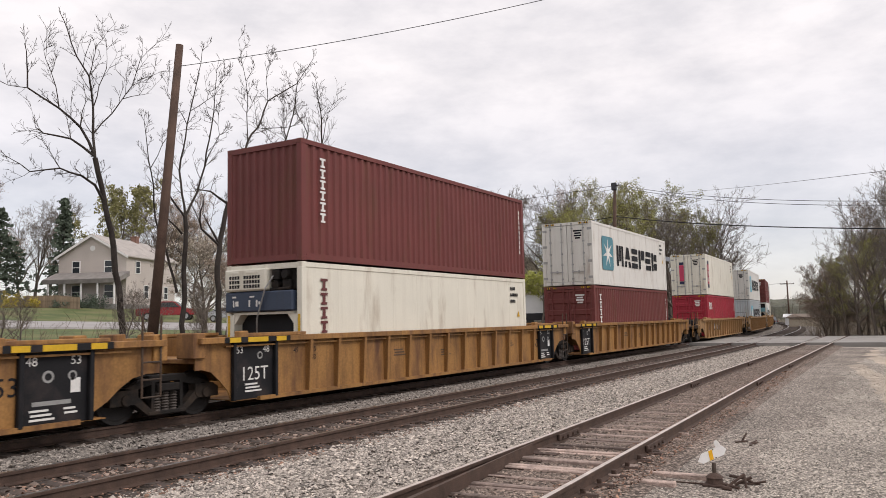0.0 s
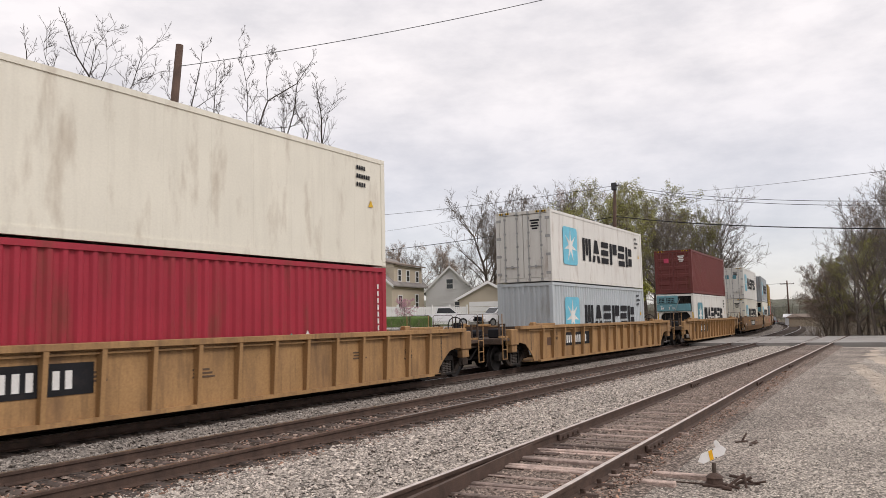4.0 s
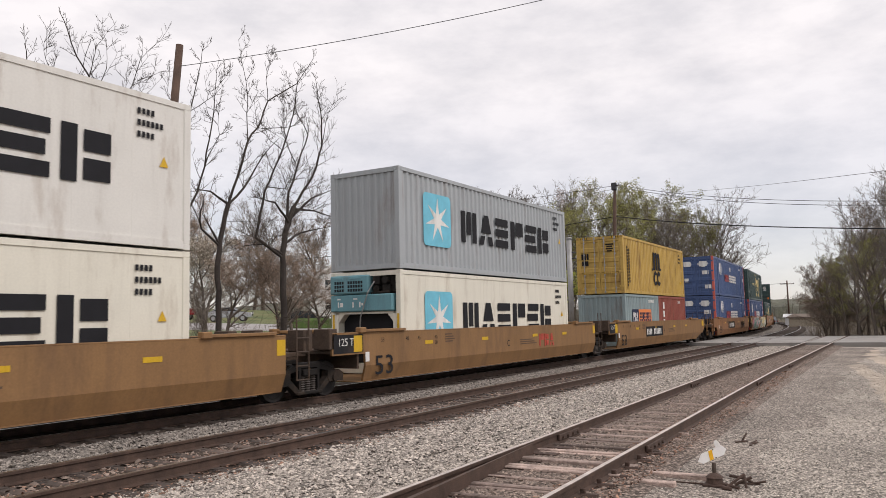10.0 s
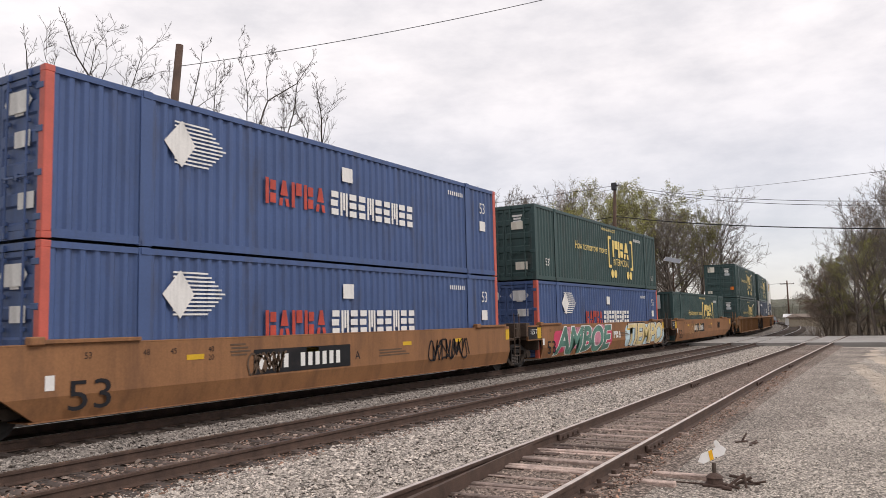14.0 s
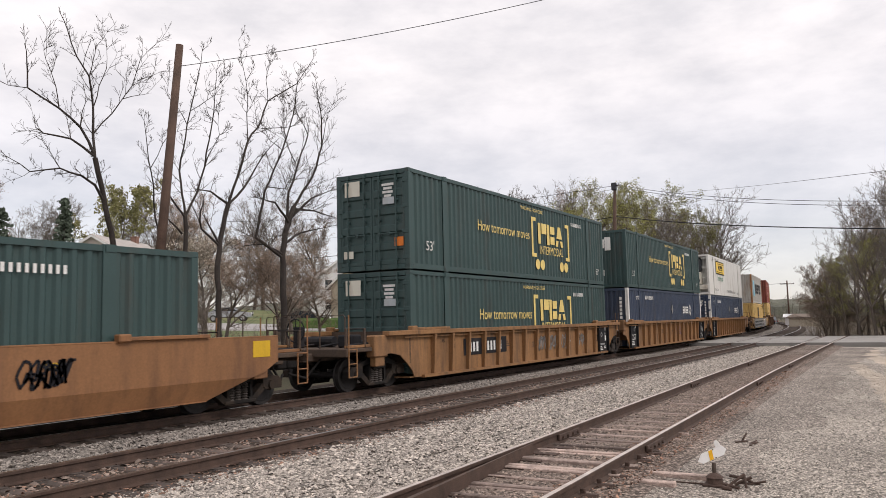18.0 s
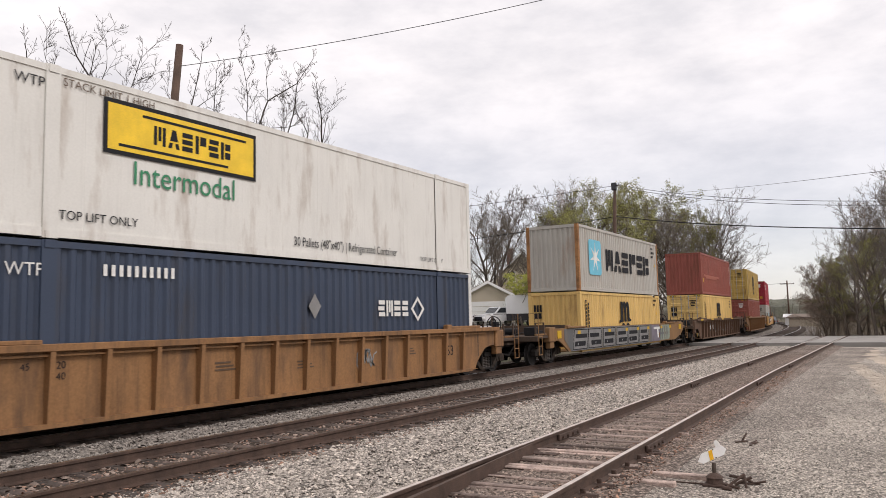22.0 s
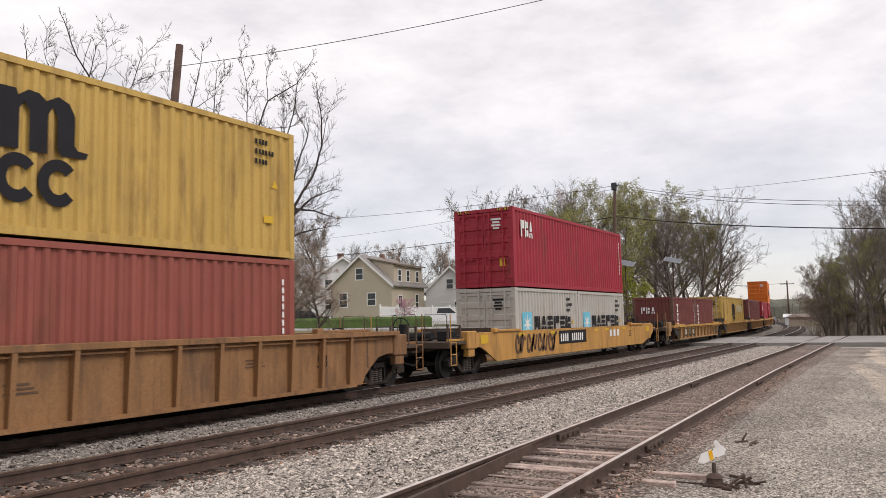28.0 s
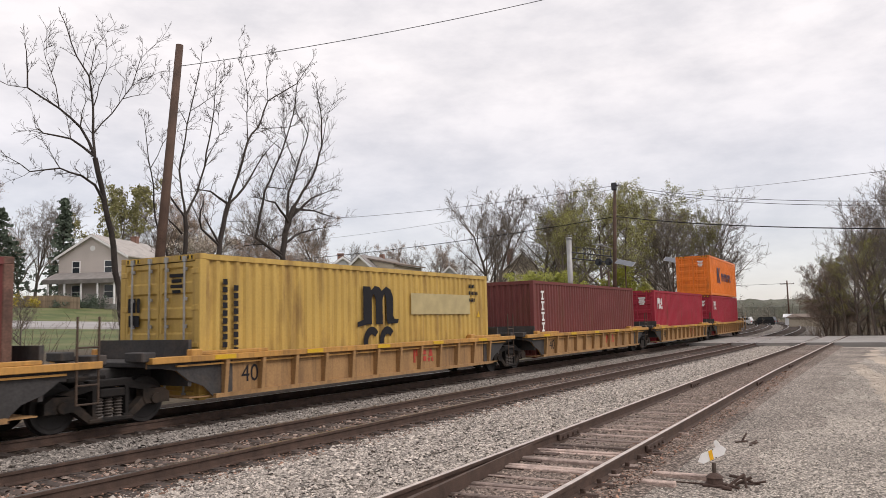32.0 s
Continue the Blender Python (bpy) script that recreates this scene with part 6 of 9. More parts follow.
# land: one sheet out to the horizon
xs = [-900, -600, -400, -300, -220, -160, -120] + [-100 + 4 * k for k in range(19)] + [-26 + 1.0 * k for k in range(12)] + [-14, -12, -8, -4, 0, 4, 8, 14, 22, 40, 80, 160, 400, 900]
ys = [-700, -480, -300, -150, -80, -40, -20, -10] + [0 + 5 * k for k in range(40)] + [210, 230, 260, 300, 350, 420, 520, 700, 1000, 1500]
verts = [(x, y, rise(x, y) - (0.03 if x > -14 else 0)) for y in ys for x in xs]
nx = len(xs)
faces = [(j * nx + i, j * nx + i + 1, (j + 1) * nx + i + 1, (j + 1) * nx + i) for j in range(len(ys) - 1) for i in range(nx - 1)]
me = bpy.data.meshes.new("ground")
me.from_pydata(verts, [], faces)
me.materials.append(M_SCRUB)
me.materials.append(M_GRASS)
for p in me.polygons:
    p.use_smooth = True
    if p.center.x < -27 and -60 < p.center.y < 130:
        p.material_index = 1
ground = tagged(new("ground", me), "grass and leaf litter rising gently behind the tracks", "ground", kind="structure")


def strip(name, label, material, x0f, x1f, y_list, z, kind="structure", thick=0.3):
    """A long low slab between two edge lines, following the land's length."""
    bm = bmesh.new()
    rows = []
    for y in y_list:
        rows.append([bm.verts.new(p) for p in ((x0f(y) - 0.5, y, z - thick), (x0f(y), y, z), (x1f(y), y, z), (x1f(y) + 0.5, y, z - thick))])
    for a, b in zip(rows, rows[1:]):
        for k in range(3):
            bm.faces.new((a[k], a[k + 1], b[k + 1], b[k]))
    return tagged(part(name, bm, material, None), label, name.replace("_", " "), kind=kind)


def line_x(x0):
    def f(y):
        if y <= BEND_Y:
            return x0
        r = BEND_R + (x0 - TRACK_X)
        return x0 - r + math.sqrt(max(0.0, r * r - (y - BEND_Y) ** 2))
    return f


NEAR_X = -8.98      # middle of the empty main track
YS = [-480, -200, -60, -20, 0, 20, 40] + [50 + 10 * k for k in range(26)]
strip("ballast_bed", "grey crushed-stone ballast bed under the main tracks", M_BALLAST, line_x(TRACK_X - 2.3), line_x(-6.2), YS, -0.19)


# one dark colour for oil stain and for the shade beneath the cars
M_TRACKBED = stony("oil_and_shade_track_bed", (0.08, 0.06, 0.047), 24, 0.6, 0.3, 0.7)
for bx in (TRACK_X, NEAR_X):
    # reaches farther behind the train, painting shade on the ground there
    strip("track_bed", "dark ballast between and beside the rails, oil stain and shade in its colour", M_TRACKBED, line_x(bx - (2.6 if bx == TRACK_X else 1.2)), line_x(bx + 1.2), YS, -0.182, thick=0.02)


def siding_x(y):
    return -3.75 - 0.028 * y if y < 25 else -4.45 - 0.012 * (y - 25)


YN = [-60, -20, -5, 0, 5, 10, 15, 20, 25, 30, 40, 50, 60, 70]
strip("siding_bed", "dirty gravel and leaf litter under the old siding", M_BEDDARK, lambda y: -6.15, lambda y: siding_x(y) + 0.93, YN, -0.215)
strip("siding_fill", "grit and leaf litter packed between the siding's ties", M_BEDDARK, lambda y: siding_x(y) - 0.95, lambda y: siding_x(y) + 0.85, YN, -0.17, thick=0.05)
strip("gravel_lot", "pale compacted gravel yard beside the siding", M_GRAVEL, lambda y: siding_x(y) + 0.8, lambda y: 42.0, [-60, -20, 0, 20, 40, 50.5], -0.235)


def verge():
    """Coarser, darker gravel along the siding, its edge uneven."""
    rnd = random.Random(4)
    bm = bmesh.new()
    rows = []
    y = -20.0
    while y < 50.4:
        x0, x1 = siding_x(y) + 0.78, siding_x(y) + 2.2 + rnd.uniform(-0.35, 0.5) + 0.02 * max(0, y - 10)
        rows.append([bm.verts.new((x0, y, -0.226)), bm.verts.new((x1, y, -0.2315)), bm.verts.new((x1 + 0.4, y, -0.26))])
        y += 1.1
    for a, b in zip(rows, rows[1:]):
        for k in range(2):
            bm.faces.new((a[k], a[k + 1], b[k + 1], b[k]))
    return tagged(part("gravel_verge", bm, stony("dark_verge_gravel", (0.33, 0.285, 0.245), 34, 0.65, 0.3, 0.6), None), "darker coarse gravel verge along the siding", "gravel", kind="structure")


verge()


def wheel_lane(label, way, w, seed):
    """A pale band of fines pressed smooth by tyres, its edges ragged."""
    rnd = random.Random(seed)
    bm = bmesh.new()
    rows = []
    for (xa, ya), (xb, yb) in zip(way, way[1:]):
        for k in range(8):
            x, y = xa + (xb - xa) * k / 8, ya + (yb - ya) * k / 8
            a, b = x - w * rnd.uniform(0.35, 0.65), x + w * rnd.uniform(0.35, 0.65)
            rows.append([bm.verts.new((a, y, -0.236)), bm.verts.new((x - w * 0.2, y, -0.2325)), bm.verts.new((x + w * 0.2, y, -0.2325)), bm.verts.new((b, y, -0.236))])
    for a, b in zip(rows, rows[1:]):
        for k in range(3):
            bm.faces.new((a[k], a[k + 1], b[k + 1], b[k]))
    return tagged(part("wheel_lane", bm, stony("pressed_fines", (0.47, 0.395, 0.32), 70, 0.25, 0.2, 0.25), None), label, "dirt lane", kind="structure")


wheel_lane("pale pressed wheel track curving over the gravel", [(0.9, 8), (0.2, 14), (-0.35, 20), (-1.0, 27), (-2.0, 34), (-3.0, 41), (-3.4, 50)], 0.7, 31)
wheel_lane("pale pressed wheel track curving over the gravel", [(2.6, 8), (1.9, 14), (1.2, 20), (0.4, 27), (-0.7, 34), (-1.7, 41), (-2.0, 50)], 0.9, 32)
wheel_lane("brown dusty wheel track turning across the yard", [(-0.2, 9.5), (0.5, 12), (1.1, 15), (1.45, 19), (1.5, 23), (1.2, 28), (0.3, 36), (-0.2, 44)], 0.45, 33)
wheel_lane("brown dusty wheel track turning across the yard", [(1.6, 11), (2.6, 14), (3.3, 18), (3.5, 23), (3.2, 30), (2.6, 40)], 0.5, 34)


def rail_profile():
    return [(-0.07, -0.17), (0.07, -0.17), (0.07, -0.155), (0.012, -0.135), (0.010, -0.05), (0.036, -0.04), (0.037, -0.006), (0.030, 0.0), (-0.030, 0.0), (-0.037, -0.006), (-0.036, -0.04), (-0.010, -0.05), (-0.012, -0.135), (-0.07, -0.155)]


def lay_rail(track, xf, off, y_list, shine):
    bm = bmesh.new()
    prof = rail_profile()
    rows = []
    for i, y in enumerate(y_list):
        a = y_list[max(0, i - 1)]
        b = y_list[min(len(y_list) - 1, i + 1)]
        d = Vector((xf(b) - xf(a), b - a, 0)).normalized()
        nrm = Vector((d.y, -d.x, 0))
        o = Vector((xf(y), y, 0)) + nrm * off
        rows.append([bm.verts.new(o + nrm * px + Vector((0, 0, pz))) for px, pz in prof])
    n = len(prof)
    for a, b in zip(rows, rows[1:]):
        for k in range(n):
            f = bm.faces.new((a[k], a[(k + 1) % n], b[(k + 1) % n], b[k]))
            f.material_index = 1 if k == 7 else 0
    bm.faces.new(rows[0])
    bm.faces.new(rows[-1][::-1])
    bmesh.ops.recalc_face_normals(bm, faces=bm.faces)
    ob = part("rail", bm, M_RAIL, track)
    ob.data.materials.append(shine)
    return ob


def tie_mesh(bm):
    box(bm, -1.28, 1.28, -0.115, 0.115, -0.36, -0.165, 0.015)
    for sg in (-1, 1):
        box(bm, sg * 0.7525 - 0.18, sg * 0.7525 + 0.18, -0.09, 0.09, -0.166, -0.155)


def old_tie_mesh(k):
    """A split, worn timber, shorter where gravel has swallowed its ends."""
    def build(bm):
        rnd = random.Random(k)
        a, b = -1.0 + rnd.uniform(-0.12, 0.1), 0.86 + rnd.uniform(-0.12, 0.1)
        half = rnd.uniform(0.075, 0.115)
        cut = rnd.uniform(-0.3, 0.3) * half
        dz = rnd.uniform(-0.03, 0.0)
        box(bm, a, b, -half, cut - 0.008, -0.34, -0.165 + dz, 0.012)
        box(bm, a + rnd.uniform(0, 0.3), b - rnd.uniform(0, 0.4), cut + 0.008, half, -0.34, -0.165 + rnd.uniform(-0.04, 0.0), 0.012)
    return build


def old_ties(track, xf, y0, y1, step, material, seed):
    """Ties of the neglected siding: uneven, sinking into the gravel farther on."""
    rnd = random.Random(seed)
    y = y0
    while y < y1:
        k = rnd.randrange(7)
        sink = 0.042 - 0.062 * max(0.0, min(1.0, (y - 11) / 14)) + rnd.uniform(-0.015, 0.01)
        d = (xf(y + 0.5) - xf(y - 0.5))
        m = Matrix.Translation((xf(y) + rnd.uniform(-0.06, 0.06), y, sink)) @ Matrix.Rotation(math.atan2(-d, 1) + rnd.uniform(-0.05, 0.05), 4, "Z")
        piece("tie", mesh_of(("old_tie", k), old_tie_mesh(k), material), track, m)
        y += step * rnd.uniform(0.85, 1.2)


def ties(track, xf, y0, y1, step, material, jitter, seed, dz=0.0):
    rnd = random.Random(seed)
    y = y0
    while y < y1:
        d = (xf(y + 0.5) - xf(y - 0.5))
        m = Matrix.Translation((xf(y) + rnd.uniform(-jitter, jitter), y, dz + rnd.uniform(-0.02, 0.0) * (jitter > 0.02))) @ Matrix.Rotation(math.atan2(-d, 1) + rnd.uniform(-jitter, jitter) * 0.5, 4, "Z")
        piece("tie", mesh_of("tie", tie_mesh, material), track, m)
        y += step * (1 + rnd.uniform(-jitter, jitter))


RY = [-470, -100, -20, 0, 20, 40] + [45 + 5 * k for k in range(52)]
t1 = tagged(new("railway_track"), "main-line railway track with rust-brown rails under the train", "railway track", "tracks", kind="structure")
t2 = tagged(new("railway_track"), "empty main-line railway track on grey ballast", "railway track", "tracks", kind="structure")
t3 = tagged(new("railway_track"), "old siding track with split grey wooden ties", "railway track", "tracks", kind="structure")
for off in (-0.7525, 0.7525):
    lay_rail(t1, line_x(TRACK_X), off, RY, M_SHINE)
    lay_rail(t2, line_x(NEAR_X), off, RY, M_SHINE)
    lay_rail(t3, siding_x, off, [-60, -20] + [-10 + 4 * k for k in range(20)], M_DULLRAIL)
ties(t1, line_x(TRACK_X), -6, 80, 0.52, M_TIE, 0.01, 1)
ties(t2, line_x(NEAR_X), -6, 80, 0.52, M_TIE, 0.01, 2)
old_ties(t3, siding_x, -4, 46, 0.6, M_OLDTIE, 3)

# road over the tracks, and the street behind
def slab(name, label, pts, z, material, thick=0.25):
    bm = bmesh.new()
    top = [bm.verts.new((x, y, z)) for x, y in pts]
    lowv = [bm.verts.new((x, y, z - thick)) for x, y in pts]
    bm.faces.new(top)
    n = len(pts)
    for i in range(n):
        bm.faces.new((top[i], lowv[i], lowv[(i + 1) % n], top[(i + 1) % n]))
    bmesh.ops.recalc_face_normals(bm, faces=bm.faces)
    return tagged(part(name, bm, material, None), label, name, kind="structure")


# the crossing: asphalt panels between and beside the rails
CY0, CY1 = 51.5, 66.0
edges = [-34.0, TRACK_X - 0.82, TRACK_X - 0.66, TRACK_X + 0.66, TRACK_X + 0.82, NEAR_X - 0.95, NEAR_X - 0.8, NEAR_X + 0.5, NEAR_X + 0.66, siding_x(59) - 0.86, siding_x(59) - 0.66, siding_x(59) + 0.66, siding_x(59) + 0.86, 60.0]
for i in range(0, len(edges) - 1, 2):
    x0, x1 = edges[i], edges[i + 1]
    sh = -0.35 if x0 < -7 else 0.0
    slab("road", "worn grey asphalt road crossing the tracks on the level", [(x0 + (0 if i == 0 else 0.0), CY0), (x1, CY0), (x1 + sh, CY1), (x0 + sh, CY1)], -0.012, M_ASPHALT)
slab("yard_beyond_road", "leaf-littered ground under the wood", [(-5.5, CY1 + 0.02), (60, CY1 + 0.02), (60, 130), (-9, 130)], -0.2, M_SCRUB)
STREET_WAY = [(-130, -70), (-96, -20), (-75, 13), (-61.5, 35), (-54.2, 44.6), (-46.5, 52.0), (-39, 56.5), (-32, 58.4), (-25.8, 58.8)]


def street():
    bm = bmesh.new()
    way = STREET_WAY
    pts = []
    for (xa, ya), (xb, yb) in zip(way, way[1:]):
        pts += [Vector((xa + (xb - xa) * k / 6, ya + (yb - ya) * k / 6, 0)) for k in range(6)]
    pts.append(Vector((*way[-1], 0)))
    rows = []
    for i, q in enumerate(pts):
        d = (pts[min(i + 1, len(pts) - 1)] - pts[max(i - 1, 0)]).normalized()
        nrm = Vector((d.y, -d.x, 0))
        row = []
        for o, up in ((-6.7, -0.4), (-6.4, 0.16), (-2.0, 0.18), (2.0, 0.18), (5.6, 0.14), (5.9, -0.4)):
            w = q + nrm * o
            row.append(bm.verts.new((w.x, w.y, rise(w.x, w.y) + up)))
        rows.append(row)
    for a, b in zip(rows, rows[1:]):
        for k in range(5):
            bm.faces.new((a[k], a[k + 1], b[k + 1], b[k]))
    bmesh.ops.recalc_face_normals(bm, faces=bm.faces)
    return bm


bm = street()
tagged(part("street", bm, mat("pale_street_asphalt", (0.34, 0.32, 0.31), 0.9, 0, 0.12, 0.5, 40, 0.1), None), "grey residential street behind the trees", "road", kind="structure")


# ---------------------------------------------------------------- trees
M_BARK = mat("grey_brown_bark", (0.075, 0.06, 0.05), 0.95, 0, 0.3, 3, 25, 0.6)
M_WILDBARK = mat("pale_grey_bark", (0.115, 0.094, 0.078), 0.95, 0, 0.3, 3, 25, 0.6)
M_DARKBARK = mat("dark_wet_bark", (0.045, 0.036, 0.031), 0.95, 0, 0.3, 3, 25, 0.6)
M_TWIG = mat("fine_twigs", (0.162, 0.134, 0.11), 0.9, 0, 0.25, 2, 10, 0.0)
M_BUDS = mat("yellow_green_buds", (0.262, 0.255, 0.072), 0.8, 0, 0.3, 0.6, 3, 0.0)
M_LEAF = mat("fresh_green_leaves", (0.36, 0.37, 0.07), 0.7, 0, 0.3, 0.6, 3, 0.0)
M_REDBUD = mat("tan_and_red_buds", (0.32, 0.23, 0.17), 0.8, 0, 0.3, 0.6, 3, 0.0)
M_BLOSSOM = mat("pale_blossom", (0.55, 0.49, 0.42), 0.8, 0, 0.15, 0.6, 3, 0.0)
M_PINKBLOSSOM = mat("pink_blossom", (0.52, 0.31, 0.35), 0.8, 0, 0.2, 0.6, 3, 0.0)
M_NEEDLE = mat("dark_conifer_needles", (0.085, 0.11, 0.078), 0.8, 0, 0.3, 0.6, 4, 0.0)
M_PINE = mat("olive_pine_needles", (0.24, 0.225, 0.09), 0.8, 0, 0.3, 0.6, 4, 0.0)
M_BRUSH = mat("dry_brush_stems", (0.16, 0.124, 0.09), 0.9, 0, 0.3, 1, 8, 0.0)


def twiggy(acc, p, d, length, r, level, rnd, leaves=None, leaf_size=0.06, droop=0.0, kids=3, rmin=0.006, wig=0.15, dense=0.72):
    """A wandering branch with smaller ones on it."""
    segs = 4 if level > 1 else 3
    pts = [p]
    q = p
    dd = d.normalized()
    for k in range(segs):
        dd = (dd + Vector((rnd.gauss(0, wig), rnd.gauss(0, wig), rnd.gauss(0.05 - droop, wig * 0.75)))).normalized()
        n = q + dd * (length / segs)
        ra, rb = max(rmin * 0.7, r * (1 - 0.8 * k / segs)), max(rmin * 0.6, r * (1 - 0.8 * (k + 1) / segs))
        acc.limb(q, n, ra, rb, 5 if level > 2 else (4 if level > 1 else 3))
        pts.append(n)
        q = n
        if level > 0:
            for _ in range(kids if k else max(1, kids - 1)):
                if rnd.random() < dense:
                    side = dd.orthogonal().normalized()
                    side.rotate(Matrix.Rotation(rnd.uniform(0, 6.283), 3, dd))
                    nd = (dd * rnd.uniform(0.5, 0.9) + side * rnd.uniform(0.6, 1.0) + Vector((0, 0, 0.25))).normalized()
                    twiggy(acc, q - dd * rnd.uniform(0, length / segs), nd, length * rnd.uniform(0.35, 0.6) * (1 - 0.35 * k / segs), max(rmin, rb * rnd.uniform(0.45, 0.7)), level - 1, rnd, leaves, leaf_size, droop, kids, rmin, wig, dense)
        elif leaves is not None:
            for _ in range(2):
                leaves.leaf(q + Vector((rnd.gauss(0, 0.12), rnd.gauss(0, 0.12), rnd.gauss(0, 0.12))), leaf_size * rnd.uniform(0.6, 1.4), rnd)


def stem_tree(label, x, stems, r0, seed, bark=None, side=1.5, level=2, kids=2, lean=0.0, thin=1.0):
    """A bare tree whose main stems follow a few given bends (y, z)."""
    rnd = random.Random(seed)
    acc, fine = Acc(), Acc()
    laid = []  # every bend so far, with the limb's radius there
    for si, st in enumerate(stems):
        x0, r = x, r0 * 0.9
        if si:
            near = min(laid, key=lambda p: (p[0].y - st[0][0]) ** 2 + (p[0].z - st[0][1]) ** 2)
            x0, r = near[0].x, max(0.015, near[1] * (0.6 if st[0] == stems[0][-1] else 0.55))
        pts = []
        for k, (y, z) in enumerate(st):
            pts.append(Vector((x0, y, z)))
            x0 += rnd.uniform(-0.3, 0.3) if si else 0.0
        if si == 0:
            pts[0].z = rise(x, pts[0].y) - 0.15
        # fine bends between the given ones
        line = []
        for a, b in zip(pts, pts[1:]):
            step = max(2, round((b - a).length / 0.45))
            for k in range(step):
                line.append(a.lerp(b, k / step) + (Vector((rnd.gauss(0, 0.02), rnd.gauss(0, 0.02), rnd.gauss(0, 0.012))) if k else Vector()))
        line.append(pts[-1])
        n = len(line) - 1
        end = 0.72 if si == 0 else 0.2
        for k in range(n):
            ra, rb = r * (1 - (1 - end) * k / n), r * (1 - (1 - end) * (k + 1) / n)
            acc.limb(line[k], line[k + 1], ra, rb, 8)
            laid.append((line[k + 1], rb))
            if (si or k > n * 0.6) and k > 0:
                d = (line[k + 1] - line[k]).normalized()
                for _ in range(kids):
                    if rnd.random() > 0.6:
                        continue
                    sd = d.orthogonal().normalized()
                    sd.rotate(Matrix.Rotation(rnd.uniform(0, 6.283), 3, d))
                    nd = (d * 0.8 + sd * 0.8 + Vector((0, 0, 0.25))).normalized()
                    twiggy(fine, line[k + 1], nd, side * rnd.uniform(0.5, 1.3) * (1.1 - 0.5 * k / n), max(0.009, min(0.015, rb * 0.45)) * thin, level, rnd, kids=2, rmin=0.0075, wig=0.1, dense=0.62)
    t = thing("bare_tree", Matrix(), label, "tree", "bare trees behind the tracks")
    piece("trunk", acc.mesh("trunk", bark or M_DARKBARK), t)
    piece("crown", fine.mesh("crown", M_BARK), t)
    return t


stem_tree("tall bare tree with a forked leaning trunk", -23.0, [
    [(17.25, 1.0), (16.57, 5.0), (16.2, 6.4), (15.9, 7.44)], [(15.9, 7.44), (16.0, 8.3), (15.94, 9.2), (15.67, 10.2), (15.3, 10.8), (15.0, 11.6), (14.84, 12.3)],
    [(15.94, 9.2), (16.3, 10.1), (16.6, 10.8), (16.76, 11.9)], [(15.67, 10.2), (15.9, 10.84), (16.1, 11.4), (16.7, 12.35)],
    [(16.0, 8.3), (16.66, 9.15), (17.3, 10.3), (17.56, 11.3), (18.6, 12.4)], [(17.0, 9.74), (17.8, 10.1), (18.5, 10.4)], [(17.5, 10.5), (18.2, 10.9), (18.9, 11.3)],
    [(15.9, 7.44), (15.4, 8.4), (14.7, 8.9), (13.8, 9.4), (13.67, 10.3), (13.5, 10.7)], [(13.84, 9.4), (13.1, 9.27), (12.74, 9.36)], [(14.7, 8.9), (14.6, 9.6), (14.2, 10.4), (14.1, 10.9)],
    [(15.4, 8.4), (15.6, 9.0), (15.8, 9.6)], [(15.85, 7.5), (15.1, 7.96), (14.1, 7.93), (13.7, 8.0)], [(16.4, 5.87), (15.85, 6.5), (15.2, 6.7), (14.4, 6.8), (13.6, 6.6), (12.9, 6.9)]], 0.13, 11, side=1.0)
stem_tree("slim bare tree with several upright stems", -21.0, [
    [(17.89, 1.0), (17.93, 3.6), (17.98, 5.48)], [(17.98, 5.48), (17.94, 7.1), (18.1, 8.75), (18.35, 10.2), (18.34, 11.35)], [(18.1, 8.75), (17.7, 9.36), (17.45, 9.8)],
    [(18.24, 9.28), (19.1, 10.0), (19.58, 10.96)], [(17.98, 5.48), (18.56, 6.4), (18.9, 7.4), (18.95, 8.9), (19.3, 10.7)], [(18.9, 7.4), (19.4, 8.6), (19.58, 9.8)],
    [(17.98, 5.48), (17.4, 6.1), (16.94, 6.25)], [(17.85, 4.9), (17.3, 5.3), (17.0, 5.8)], [(17.63, 2.9), (17.3, 3.8), (16.6, 5.3), (16.34, 6.3), (16.28, 7.6), (16.05, 8.4)], [(16.3, 6.9), (16.9, 8.1), (17.2, 9.05)]], 0.11, 12, side=0.9)
stem_tree("bare tree with a broken lower limb", -20.0, [
    [(18.65, 1.0), (18.5, 3.8), (18.63, 4.7), (18.98, 5.95)], [(18.98, 5.95), (19.4, 7.45), (19.7, 8.3), (20.4, 9.2), (21.0, 10.1), (22.4, 11.1), (23.2, 12.3)],
    [(19.7, 8.3), (19.66, 9.3), (19.5, 9.9), (19.25, 11.3), (18.93, 11.7)], [(21.0, 10.1), (20.95, 10.9), (21.3, 12.0)], [(18.98, 5.95), (19.67, 6.6), (20.8, 7.9), (21.46, 8.76)],
    [(18.55, 4.5), (17.9, 5.0), (17.7, 5.55), (17.75, 6.0)], [(18.53, 4.6), (18.3, 5.1), (18.15, 5.6)], [(20.4, 8.9), (21.4, 9.1), (22.2, 9.4)], [(18.98, 5.95), (18.2, 6.3), (17.5, 6.3)]], 0.125, 13, side=0.9)
